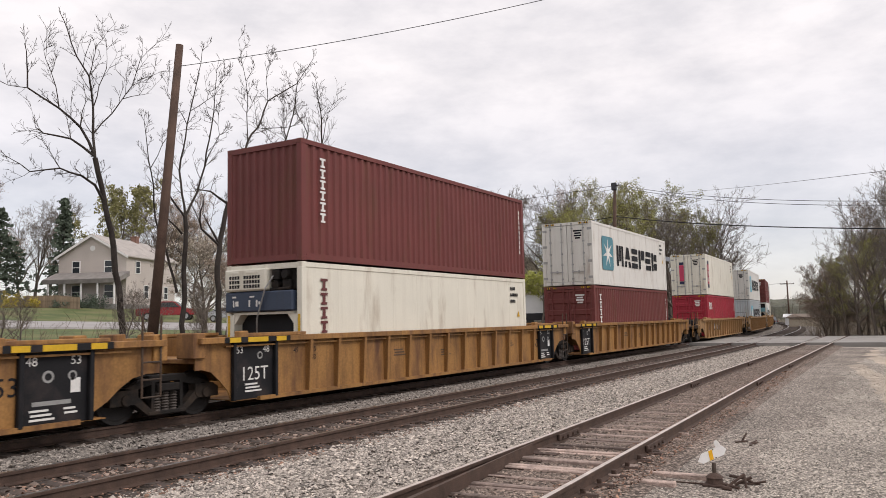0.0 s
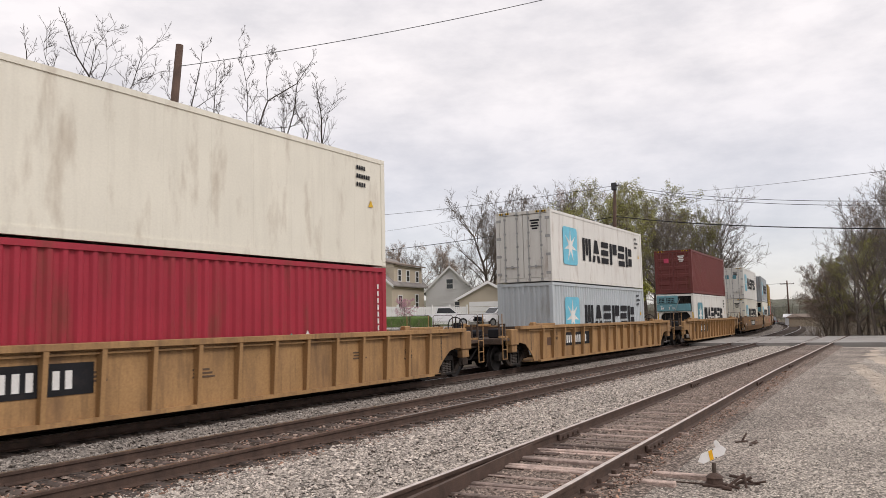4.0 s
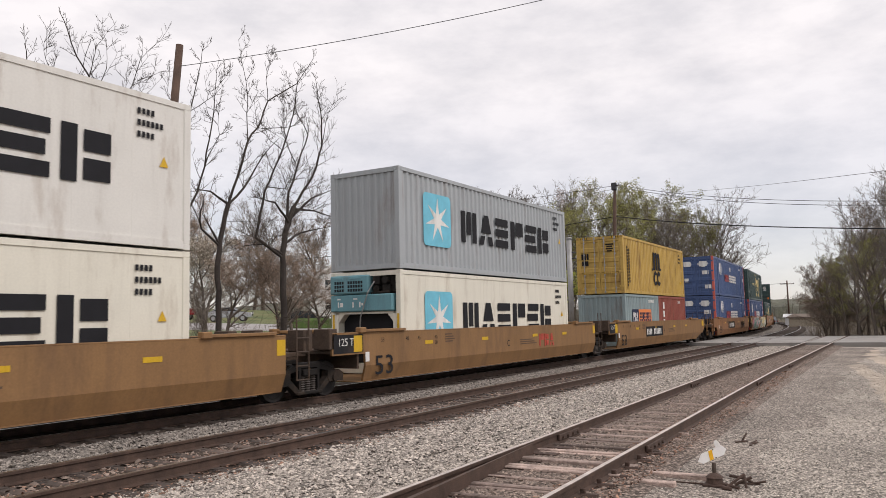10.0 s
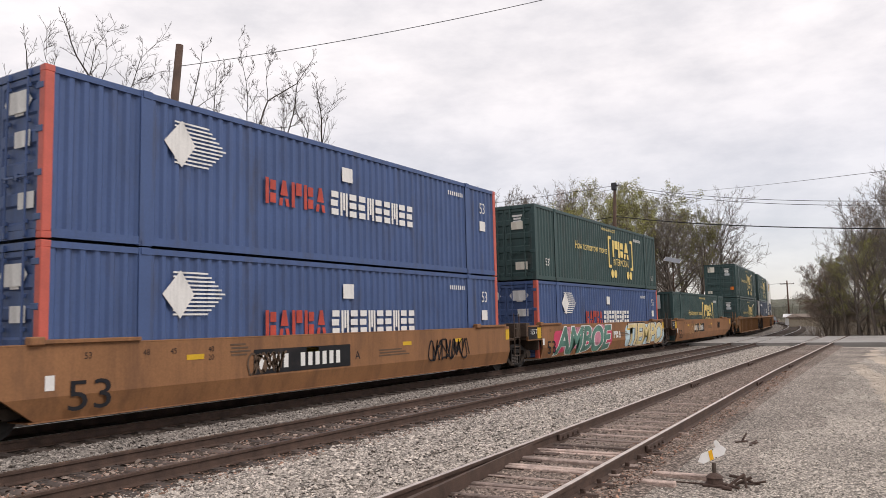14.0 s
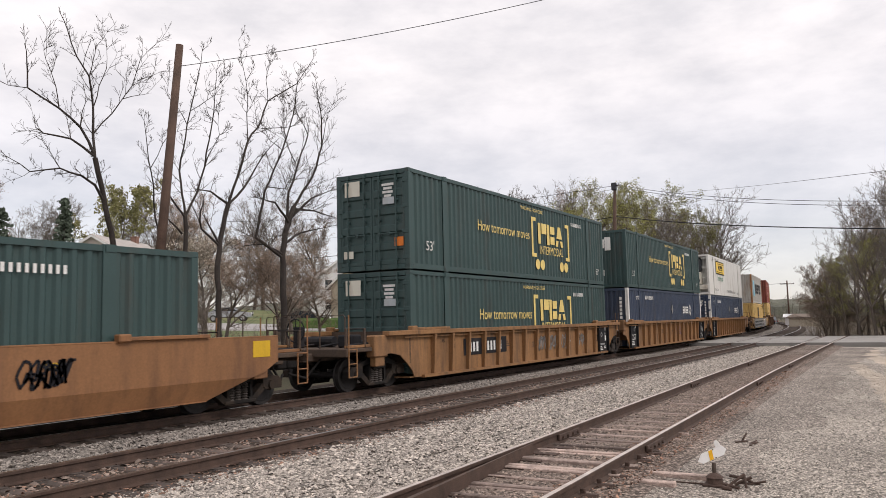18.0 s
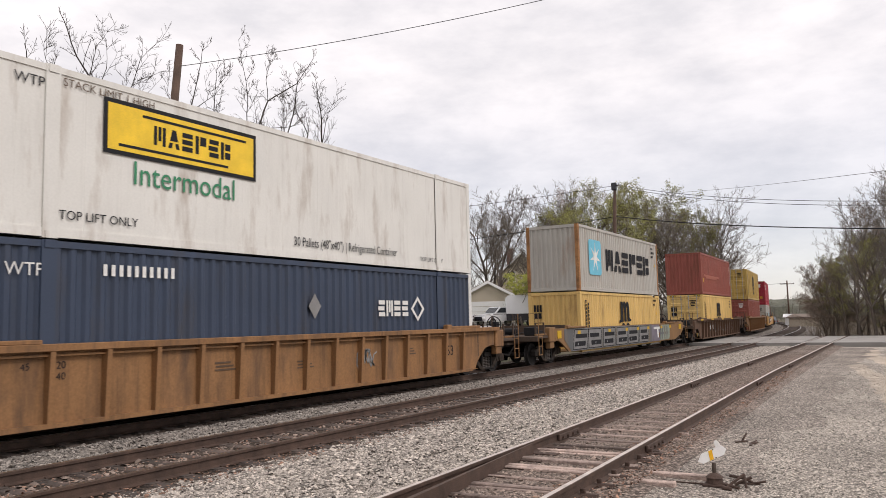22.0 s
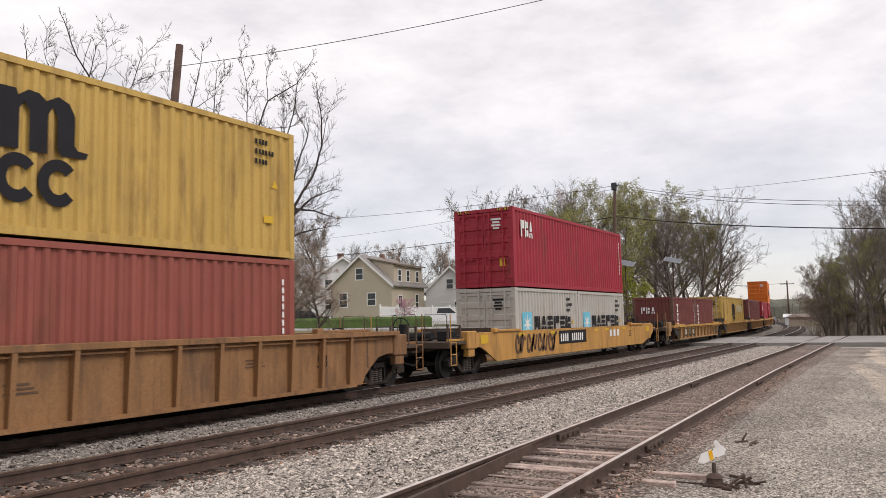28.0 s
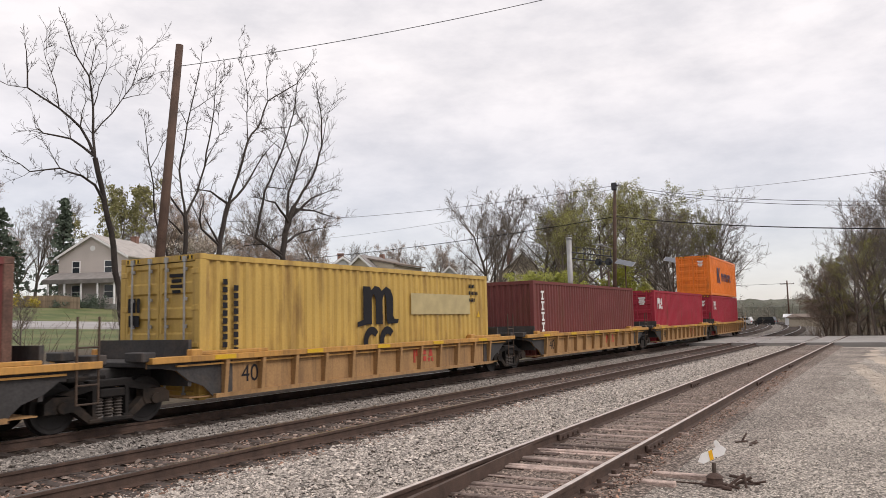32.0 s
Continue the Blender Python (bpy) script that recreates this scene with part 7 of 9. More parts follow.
stem_tree("spreading dark bare tree with dense twigs", -22.0, [
    [(24.0, 1.0), (23.86, 4.65), (24.04, 5.6), (24.56, 6.7)], [(24.56, 6.7), (25.5, 8.1), (25.86, 9.5), (25.7, 10.6), (25.4, 12.2)], [(25.86, 9.5), (26.1, 11.0), (26.8, 11.8)],
    [(23.86, 4.5), (22.3, 5.2), (22.7, 7.1), (23.5, 8.9), (23.9, 10.4), (24.3, 12.2)], [(23.5, 8.9), (22.9, 9.2), (22.4, 9.7)], [(24.04, 5.6), (24.3, 7.3), (24.9, 8.6), (25.5, 10.0), (24.95, 11.1)],
    [(24.4, 6.2), (25.65, 7.2), (27.2, 7.8)], [(24.5, 6.6), (26.0, 6.7), (27.3, 6.5)], [(24.0, 5.1), (25.1, 5.65), (26.6, 6.0)], [(22.8, 7.3), (24.05, 7.4), (24.9, 8.4)],
    [(23.86, 4.65), (22.9, 5.0), (22.1, 4.9)], [(24.3, 5.9), (23.2, 6.7), (21.9, 6.76)], [(24.75, 8.6), (23.9, 9.9), (24.1, 11.1)]], 0.165, 14, side=1.2, kids=3)


TREE_MESHES = {}


def wild_tree(kind, seed, h):
    """Trunk, twigs and leaves of a tree h metres high, built once per kind and seed."""
    k = (kind, seed)
    if k in TREE_MESHES:
        return TREE_MESHES[k]
    rnd = random.Random(seed * 7 + 3)
    acc, fine, leaves = Acc(), Acc(), Acc()
    n = 7
    q = Vector((0, 0, -0.3))
    d = Vector((rnd.gauss(0, 0.05), rnd.gauss(0, 0.05), 1)).normalized()
    split = rnd.uniform(0.25, 0.4) if kind != "tall" else 0.45
    r = h * 0.016
    base = q
    hh = h * 0.62
    fork = []
    for s in range(n):
        d = (d + Vector((rnd.gauss(0, 0.07), rnd.gauss(0, 0.07), 0.05))).normalized()
        nx_ = q + d * hh / n
        acc.limb(q, nx_, r * (1 - 0.75 * s / n), r * (1 - 0.75 * (s + 1) / n), 7)
        q = nx_
        if (s + 1) / n >= split:
            for _ in range(2):
                fork.append((q.copy(), d.copy(), r * (1 - 0.75 * (s + 1) / n), (s + 1) / n))
    fork.append((q.copy(), d.copy(), r * 0.25, 1.0))
    fork.append((q.copy(), d.copy(), r * 0.25, 1.0))
    for p, dd, rr, f in fork:
        sd = Vector((1, 0, 0))
        sd.rotate(Matrix.Rotation(rnd.uniform(0, 6.283), 3, "Z"))
        up = 0.38 + 0.6 * f
        nd = (sd * rnd.uniform(0.5, 0.9) + Vector((0, 0, up))).normalized()
        L = h * rnd.uniform(0.30, 0.42) * (1.1 - 0.3 * f)
        twiggy(fine, p, nd, L, max(0.035, rr * 0.68), 3, rnd, leaves, {"green": 0.09, "pine": 0.10, "buds": 0.045, "blossom": 0.07, "pink": 0.08}.get(kind, 0.035), kids=3 if kind in ("bare", "red") else 2, rmin=0.0105, wig=0.13, dense=0.58 if kind in ("bare", "red") else 0.72)
    out = [acc.mesh("trunk", M_WILDBARK), fine.mesh("crown", M_TWIG)]
    lm = {"green": M_LEAF, "buds": M_BUDS, "red": M_REDBUD, "pine": M_PINE, "blossom": M_BLOSSOM, "pink": M_PINKBLOSSOM}.get(kind)
    if lm and leaves.f:
        out.append(leaves.mesh("leaves", lm, False))
    top = max(v[2] for v in fine.v)
    TREE_MESHES[k] = out + [top]
    out = TREE_MESHES[k]
    return out


def plant(kind, seed, x, y, h, label, turn=0.0, group="woods beyond the crossing", built=12.0, squash=1.0, name="tree"):
    parts = wild_tree(kind, seed, built)
    s = h / parts[-1]
    t = thing(name, Matrix.Translation((x, y, rise(x, y) - 0.05)) @ Matrix.Rotation(radians(turn), 4, "Z") @ Matrix.Diagonal((s * squash, s * squash, s, 1)), label, "tree", group)
    for nm, me in zip(("trunk", "crown", "leaves"), parts[:-1]):
        piece(nm, me, t)
    return t


rnd = random.Random(77)
BARE, YG, TALL = "bare grey-brown tree with fine twigs", "tree coming into yellow-green leaf", "tall bare tree among others"
# beyond the houses and by the crossing
plant("bare", 1, -38.4, 75.8, 16.2, "large spreading bare tree behind the sheds", 20)
plant("bare", 2, -41.5, 80.0, 16.5, BARE, 100)
plant("bare", 3, -36.0, 82.0, 17.0, BARE, 170)
plant("bare", 2, -33.6, 78.0, 16.0, BARE, 230)
plant("bare", 1, -43.5, 84.0, 15.0, BARE, 300)
plant("red", 3, -34.0, 84.0, 15.5, BARE, 40)
for i, (x, y, h) in enumerate([(-30.2, 74.0, 12.5), (-28.6, 77.0, 15.2), (-26.2, 76.0, 15.6), (-25.2, 79.5, 14.5), (-27.8, 84.0, 16.5), (-33.0, 82.0, 14.5)]):
    plant("buds", 4 + i % 3, x, y, h, YG, 50 * i)
for i, (x, y, h) in enumerate([(-31.2, 66.5, 5.4), (-28.8, 65.6, 6.0), (-26.6, 67.4, 5.2), (-21.2, 71.0, 5.5), (-24.0, 70.5, 6.0)]):
    plant("green", 7 + i % 2, x, y, h, "low bushy tree in bright yellow-green leaf", 70 * i, squash=1.35)
for i, (x, y, h) in enumerate([(-27.0, 96.0, 18.0), (-25.0, 100.0, 18.0), (-23.6, 104.0, 18.5), (-25.8, 107.0, 18.5), (-22.6, 108.0, 16.5), (-23.0, 90.0, 16.0), (-21.5, 96.0, 15.0), (-29.0, 99.0, 16.0), (-24.4, 93.0, 15.5), (-28.0, 91.0, 16.5), (-21.6, 112.0, 14.5)]):
    plant("bare" if i % 3 else "buds", 1 + i % 3 if i % 3 else 5, x, y, h, BARE, 45 * i)
# the wood on the near side, past the road
for i, (x, y, h, kind) in enumerate([(-0.6, 67.8, 14.5, "bare"), (-2.2, 68.5, 10.0, "bare"), (-3.4, 69.5, 8.4, "buds"), (-4.4, 70.5, 7.4, "bare"), (-5.2, 73.0, 7.2, "buds"), (-6.0, 76.0, 7.0, "red"), (-6.8, 81.0, 7.4, "bare"), (-7.4, 89.0, 7.4, "red"), (-8.0, 97.0, 7.8, "bare"), (-3.0, 74.0, 9.0, "buds"), (-1.5, 73.0, 13.5, "bare"), (0.0, 70.0, 16.5, "bare"), (-2.6, 80.0, 12.0, "bare"), (-5.6, 86.0, 8.2, "buds"), (-4.0, 78.0, 8.6, "red"), (1.4, 75.0, 15.0, "bare"), (3.5, 69.0, 17.0, "bare"), (-6.5, 92.0, 8.6, "buds"), (-0.6, 84.0, 13.0, "red"), (6.0, 72.0, 16.0, "buds"), (9.0, 69.0, 16.0, "bare"), (14, 73, 16, "buds"), (20, 69, 15, "bare")]):
    seed = {"bare": 1 + i % 3, "buds": 4 + i % 3, "red": 3, "green": 7}[kind]
    plant(kind, seed, x, y, h, YG if kind in ("buds", "green") else BARE, 37 * i, group="wood beside the road", squash=0.85)
# low shrubs before the wood hide its trunks
for i in range(18):
    x, y = -6.5 + 1.15 * i + rnd.uniform(-0.4, 0.4), (67.2 if i > 6 else 74 - i) + rnd.uniform(0, 2.5)
    kind = ("red", "buds", "bare")[i % 3]
    plant(kind, {"bare": 2, "buds": 5, "red": 3}[kind], x, y, rnd.uniform(3.0, 6.0), "leafless shrub at the wood's edge" if kind != "buds" else "shrub with first yellow-green leaves", rnd.uniform(0, 360), "shrubs at the wood's edge", squash=1.7)
# a line of trees behind the houses
for i in range(34):
    x = -135 + i * 3.05 + rnd.uniform(-1.5, 1.5)
    y = 60 + (x + 135) * 0.72 + rnd.uniform(0, 18)
    h = rnd.uniform(15, 22) * (1.0 if x < -88 else 0.68)
    plant(("bare", "bare", "bare", "red")[i % 4], (1, 2, 1, 3)[i % 4], x, y, h, "bare tree behind the houses", rnd.uniform(0, 360), "trees behind the houses")
# low brush of red and pale twigs between the street and the tracks
for i, (x, y, h, kind) in enumerate([(-25.5, 27.5, 5.0, "red"), (-27.5, 30.0, 5.0, "red"), (-26.5, 25.0, 4.6, "red"), (-33.5, 30, 6.0, "red"), (-30.0, 27.0, 6.0, "blossom"), (-36, 40, 6, "red"), (-26.4, 31.5, 4.4, "red")]):
    plant(kind, {"red": 3, "blossom": 9}[kind], x, y, h, "twiggy shrub with pale blossom" if kind == "blossom" else "twiggy shrub with reddish buds", 60 * i, "shrubs along the bank", squash=1.3)
plant("pink", 10, -40.0, 59.8, 3.0, "small ornamental tree in pink blossom", 0, "garden trees", squash=1.2)
for i in range(10):
    plant("bare", 1 + i % 3, -20.5 - rnd.random() * 5, 7 + i * 1.6, rnd.uniform(2.0, 3.2), "leafless sapling on the bank", rnd.uniform(0, 360), "saplings along the bank")


def conifer(label, x, y, h, spread, material, seed):
    rnd = random.Random(seed)
    acc, nd = Acc(), Acc()
    acc.limb(Vector((0, 0, -0.3)), Vector((0, 0, h)), h * 0.014, 0.02, 7)
    for k in range(46):
        f = k / 46
        z = h * (0.10 + 0.9 * f)
        L = spread * (1 - f) ** 0.8 * rnd.uniform(0.75, 1.15) + 0.15
        for _ in range(4):
            a = rnd.uniform(0, 6.283)
            tip = Vector((L * math.cos(a), L * math.sin(a), z - L * 0.12))
            acc.limb(Vector((0, 0, z)), tip, 0.03, 0.008, 3)
            for j in range(9):
                p = Vector((0, 0, z)).lerp(tip, rnd.uniform(0.25, 1.1))
                for _2 in range(2):
                    nd.leaf(p + Vector((rnd.gauss(0, 0.15), rnd.gauss(0, 0.15), rnd.gauss(-0.08, 0.08))), rnd.uniform(0.14, 0.3), rnd)
    t = thing("conifer", Matrix.Translation((x, y, rise(x, y))), label, "tree", "evergreens by the houses")
    piece("trunk", acc.mesh("trunk", M_BARK), t)
    piece("needles", nd.mesh("needles", material, False), t)


conifer("dark green spruce beside the grey house", -90.5, 50.3, 12.0, 4.2, M_NEEDLE, 1)
conifer("dark green spruce beside the grey house", -88.5, 46.5, 11.0, 3.8, M_NEEDLE, 2)
conifer("narrow dark spruce behind the grey house", -98.0, 63.3, 15.5, 2.4, M_NEEDLE, 3)
plant("pine", 11, -96.6, 71.2, 19.0, "tall olive-green pine behind the grey house", 0, "evergreens by the houses", squash=0.9)


def brush(label, x0, x1, y0, y1, n, h, seed, material):
    """A tangle of thin dry stems on the ground."""
    rnd = random.Random(seed)
    acc = Acc()
    for _ in range(n):
        p = Vector((rnd.uniform(x0, x1), rnd.uniform(y0, y1), 0))
        p.z = rise(p.x, p.y) - 0.05
        twiggy(acc, p, Vector((rnd.gauss(0, 0.4), rnd.gauss(0, 0.4), 1)), h * rnd.uniform(0.5, 1.1), 0.014, 1, rnd, kids=2)
    ob = new("undergrowth", acc.mesh("undergrowth", material))
    tagged(ob, label, "undergrowth", kind="stuff")


brush("dry leafless undergrowth on the bank behind the train", -26, -17.5, 5, 40, 420, 1.5, 5, M_BRUSH)
brush("dense grey-brown undergrowth at the wood's edge", -7, 22, 67.2, 80, 900, 2.6, 6, M_BRUSH)
brush("dense grey-brown undergrowth at the wood's edge", -8.5, 2, 76, 110, 500, 2.4, 8, M_BRUSH)
brush("grey-green undergrowth beneath the trees by the crossing", -34, -21.5, 69, 92, 700, 2.6, 9, M_BRUSH)
brush("scrub along the far line", -40, -22, 100, 170, 400, 3.5, 10, M_BRUSH)

# far woods closing the view
def far_woods():
    rnd = random.Random(9)
    acc = Acc()
    for i in range(520):
        a = radians(-22 + 82 * rnd.random())
        d = rnd.uniform(230, 330)
        p = Vector((-math.sin(a) * d, math.cos(a) * d, 0))
        p.z = rise(p.x, p.y)
        h = rnd.uniform(4, 8)
        acc.limb(p, p + Vector((0, 0, h * 0.7)), 0.25, 0.08, 3)
        for _ in range(130):
            u = rnd.random() ** 1.3
            q = p + Vector((rnd.gauss(0, 2.6) * (1.1 - u), rnd.gauss(0, 2.6) * (1.1 - u), h * u))
            acc.leaf(q, rnd.uniform(0.09, 0.22), rnd)
    ob = new("far_woods", acc.mesh("far_woods", mat("far_woods_tone", (0.15, 0.14, 0.11), 0.9, 0, 0.35, 0.08, 0.6, 0.0), False))
    tagged(ob, "distant grey-green woods closing the view", "woods", kind="stuff")


far_woods()


def far_ridge():
    """Wooded rise at the end of the view, a rough-topped bank all round the far side."""
    rnd = random.Random(12)
    bm = bmesh.new()
    rows, hgt = [], 6.0
    for k in range(560):
        a = radians(-24 + 106 * k / 559)
        left = max(0.0, min(1.0, (math.degrees(a) - 22) / 14))
        hgt += (6.6 + 2.5 * left + 1.5 * math.sin(k * 0.045) - hgt) * 0.3 + rnd.uniform(-0.35, 0.35)
        d = 345 - 90 * left
        q = Vector((-math.sin(a) * d, math.cos(a) * d, 0))
        o = q.normalized() * 6
        rows.append([bm.verts.new(p) for p in ((q.x, q.y, -1), (q.x + o.x * 0.3, q.y + o.y * 0.3, hgt * 0.6), (q.x + o.x, q.y + o.y, hgt))])
    for a, b in zip(rows, rows[1:]):
        for j in range(2):
            bm.faces.new((a[j], a[j + 1], b[j + 1], b[j]))
    # the haze of distance is mixed into this flat grey-green
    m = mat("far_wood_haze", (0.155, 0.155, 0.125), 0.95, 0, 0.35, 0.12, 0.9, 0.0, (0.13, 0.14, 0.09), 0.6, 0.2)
    tagged(part("backdrop", bm, m, None), "distant wooded rise in grey-brown spring woods, haze put into the colour", "backdrop", kind="structure")


far_ridge()

# ---------------------------------------------------------------- houses
M_BEIGE = mat("beige_lap_siding", (0.52, 0.45, 0.35), 0.7, 0, 0.06, 0.5, 12, 0.1)
M_GREYSID = mat("warm_grey_siding", (0.56, 0.50, 0.46), 0.7, 0, 0.06, 0.5, 12, 0.1)
M_WHITESID = mat("white_siding", (0.72, 0.71, 0.70), 0.7, 0, 0.05, 0.5, 12, 0.1)
M_TRIM = mat("white_trim", (0.78, 0.77, 0.75), 0.6, 0, 0.04, 1, 20, 0.05)
M_SHINGLE = mat("grey_shingles", (0.24, 0.22, 0.205), 0.9, 0, 0.18, 1.2, 16, 0.3)
M_PALESH = mat("pale_grey_shingles", (0.40, 0.365, 0.335), 0.9, 0, 0.15, 1.2, 16, 0.3)
M_BROWNSH = mat("brown_shingles", (0.19, 0.15, 0.12), 0.9, 0, 0.18, 1.2, 16, 0.3)
M_PANE = mat("dark_window_glass", (0.03, 0.035, 0.04), 0.12, 0, 0.1, 2, 10, 0.0)
M_BRICK = mat("chimney_brick", (0.22, 0.12, 0.09), 0.85, 0, 0.2, 3, 20, 0.2)
M_STONEW = mat("grey_foundation", (0.28, 0.27, 0.26), 0.9, 0, 0.15, 2, 20, 0.2)


def window(h, x, z, w, hh, face="front", depth=0.0, shutters=False):
    """A sash window with its frame, panes and sill on a house wall; front looks along -y, side along +x."""
    m = Matrix.Translation((x, -0.02, z)) if face == "front" else Matrix.Translation((depth + 0.02, x, z)) @ Matrix.Rotation(radians(90), 4, "Z")
    bm = bmesh.new()
    for x0, x1, z0, z1 in ((-w / 2 - 0.1, -w / 2, -0.1, hh + 0.1), (w / 2, w / 2 + 0.1, -0.1, hh + 0.1), (-w / 2, w / 2, hh, hh + 0.1), (-w / 2, w / 2, -0.1, 0), (-w / 2, w / 2, hh / 2 - 0.03, hh / 2 + 0.03)):
        box(bm, x0, x1, -0.06, 0.02, z0, z1)
    f = part("window", bm, M_TRIM, h, "", m)
    for z0 in (0.0, hh / 2 + 0.03):
        bm = bmesh.new()
        box(bm, -w / 2, w / 2, -0.025, 0.0, z0, z0 + hh / 2 - 0.03)
        part("pane", bm, M_PANE, f)
    if shutters:
        for sg in (-1, 1):
            bm = bmesh.new()
            box(bm, sg * (w / 2 + 0.3) - 0.18, sg * (w / 2 + 0.3) + 0.18, -0.05, 0.0, -0.05, hh + 0.05)
            part("shutter", bm, M_DARKTRIM, f)


M_DARKTRIM = mat("dark_shutter_paint", (0.06, 0.06, 0.065), 0.6, 0, 0.1, 2, 10, 0.05)


def siding(h, pts, material, y0, y1, axis="x", lap=0.22):
    """A wall of overlapping boards inside an outline, between two planes."""
    bm = bmesh.new()
    if axis == "x":
        a = [bm.verts.new((x, y0, z)) for x, z in pts]
        b = [bm.verts.new((x, y1, z)) for x, z in pts]
    else:
        a = [bm.verts.new((y0, x, z)) for x, z in pts]
        b = [bm.verts.new((y1, x, z)) for x, z in pts]
    n = len(pts)
    bm.faces.new(a)
    bm.faces.new(b[::-1])
    for i in range(n):
        bm.faces.new((a[i], b[i], b[(i + 1) % n], a[(i + 1) % n]))
    bmesh.ops.recalc_face_normals(bm, faces=bm.faces)
    wall = part("wall", bm, material, h)
    # board shadow lines
    z0, z1 = min(z for _, z in pts), max(z for _, z in pts)
    bm = bmesh.new()
    z = z0 + lap
    while z < z1 - 0.05:
        cut = []
        for i in range(n):
            (xa, za), (xb, zb) = pts[i], pts[(i + 1) % n]
            if (za - z) * (zb - z) < 0:
                cut.append(xa + (xb - xa) * (z - za) / (zb - za))
        if len(cut) >= 2:
            c0, c1 = min(cut), max(cut)
            if axis == "x":
                box(bm, c0, c1, y0 - 0.025, y0, z - 0.03, z)
            else:
                box(bm, y1, y1 + 0.025, c0, c1, z - 0.03, z)
        z += lap
    part("lap_edge", bm, material, wall)
    return wall


def house(label, m, w, d, eave, ridge, wall_m, roof_m, front=(), side=(), dormer=None, name="house", over=0.4, chimney=None):
    """A gabled house: front gable along x at y = 0, depth along +y."""
    h = thing(name, m, label, "house", "houses along the street")
    siding(h, [(0, 0), (w, 0), (w, eave), (w / 2, ridge), (0, eave)], wall_m, 0.0, 0.2)
    siding(h, [(0, 0), (w, 0), (w, eave), (w / 2, ridge), (0, eave)], wall_m, d - 0.2, d)
    siding(h, [(0.2, 0), (d - 0.2, 0), (d - 0.2, eave), (0.2, eave)], wall_m, w - 0.2, w, "y")
    siding(h, [(0.2, 0), (d - 0.2, 0), (d - 0.2, eave), (0.2, eave)], wall_m, 0.0, 0.2, "y")
    s = (ridge - eave) / (w / 2)
    for sg in (-1, 1):
        bm = bmesh.new()
        xe = -over if sg < 0 else w + over
        ze = eave - over * s
        ptsr = [(xe, ze + 0.02), (w / 2, ridge + 0.02), (w / 2, ridge + 0.2), (xe, ze + 0.17)]
        a = [bm.verts.new((x, -over, z)) for x, z in ptsr]
        b = [bm.verts.new((x, d + over, z)) for x, z in ptsr]
        bm.faces.new(a)
        bm.faces.new(b[::-1])
        for i in range(4):
            bm.faces.new((a[i], b[i], b[(i + 1) % 4], a[(i + 1) % 4]))
        bmesh.ops.recalc_face_normals(bm, faces=bm.faces)
        part("roof", bm, roof_m, h)
        bm = bmesh.new()
        ptsr = [(xe, ze - 0.16), (w / 2, ridge - 0.14), (w / 2, ridge + 0.15), (xe, ze + 0.13)]
        a = [bm.verts.new((x, -over - 0.04, z)) for x, z in ptsr]
        b = [bm.verts.new((x, -over + 0.02, z)) for x, z in ptsr]
        bm.faces.new(a)
        bm.faces.new(b[::-1])
        for i in range(4):
            bm.faces.new((a[i], b[i], b[(i + 1) % 4], a[(i + 1) % 4]))
        bmesh.ops.recalc_face_normals(bm, faces=bm.faces)
        part("bargeboard", bm, M_TRIM, h)
    bm = bmesh.new()
    box(bm, -0.06, w + 0.06, -0.06, d + 0.06, -0.9, 0.02)
    part("foundation", bm, M_STONEW, h)
    for x, z, ww, hh in front:
        window(h, x, z, ww, hh)
    for y, z, ww, hh in side:
        window(h, y, z, ww, hh, "side", w)
    if chimney:
        bm = bmesh.new()
        x, y = chimney
        box(bm, x - 0.4, x + 0.4, y - 0.4, y + 0.4, eave, ridge + 0.9, 0.03)
        box(bm, x - 0.46, x + 0.46, y - 0.46, y + 0.46, ridge + 0.75, ridge + 0.9)
        part("chimney", bm, M_BRICK, h)
    return h


M_POLEBROWN = mat("weathered_fence_board", (0.23, 0.17, 0.115), 0.9, 0, 0.25, 2, 20, 0.2, per_object=0.2)


def facing(x, y, z, deg):
    return Matrix.Translation((x, y, z)) @ Matrix.Rotation(radians(deg), 4, "Z")


# grey two-storey house with a porch
hz = 4.55
h = house("two-storey grey-sided house with a front porch", facing(-88.0, 56.26, hz, 23), 8.8, 12.0, 5.9, 8.4, M_GREYSID, M_PALESH, front=[(2.3, 3.9, 0.9, 1.4), (6.5, 3.9, 0.9, 1.4), (2.4, 0.9, 1.1, 1.5), (6.6, 0.9, 1.1, 1.5)], side=[(2.5, 3.9, 0.9, 1.4), (7.5, 3.9, 0.9, 1.4), (4.5, 0.9, 0.9, 1.5), (9.5, 0.9, 0.9, 1.5)], chimney=(4.4, 9.5))
bm = bmesh.new()
prism(bm, [(-2.4, 2.55), (0.05, 3.4), (0.05, 4.0), (-2.5, 3.05)], -0.4, 9.2)
part("porch_roof", bm, M_SHINGLE, h)
for x in (0.2, 2.3, 4.4, 6.5, 8.6):
    bm = bmesh.new()
    box(bm, x - 0.08, x + 0.08, -2.3, -2.14, 0.0, 2.6)
    part("porch_post", bm, M_TRIM, h)
bm = bmesh.new()
box(bm, -0.2, 9.0, -2.4, 0.0, -0.9, 0.05)
part("porch_floor", bm, M_STONEW, h)
bm = bmesh.new()
tube(bm, (4.4, -0.05, 6.9), (4.4, 0.03, 6.9), 0.32, n=12)
part("gable_vent", bm, M_TRIM, h)
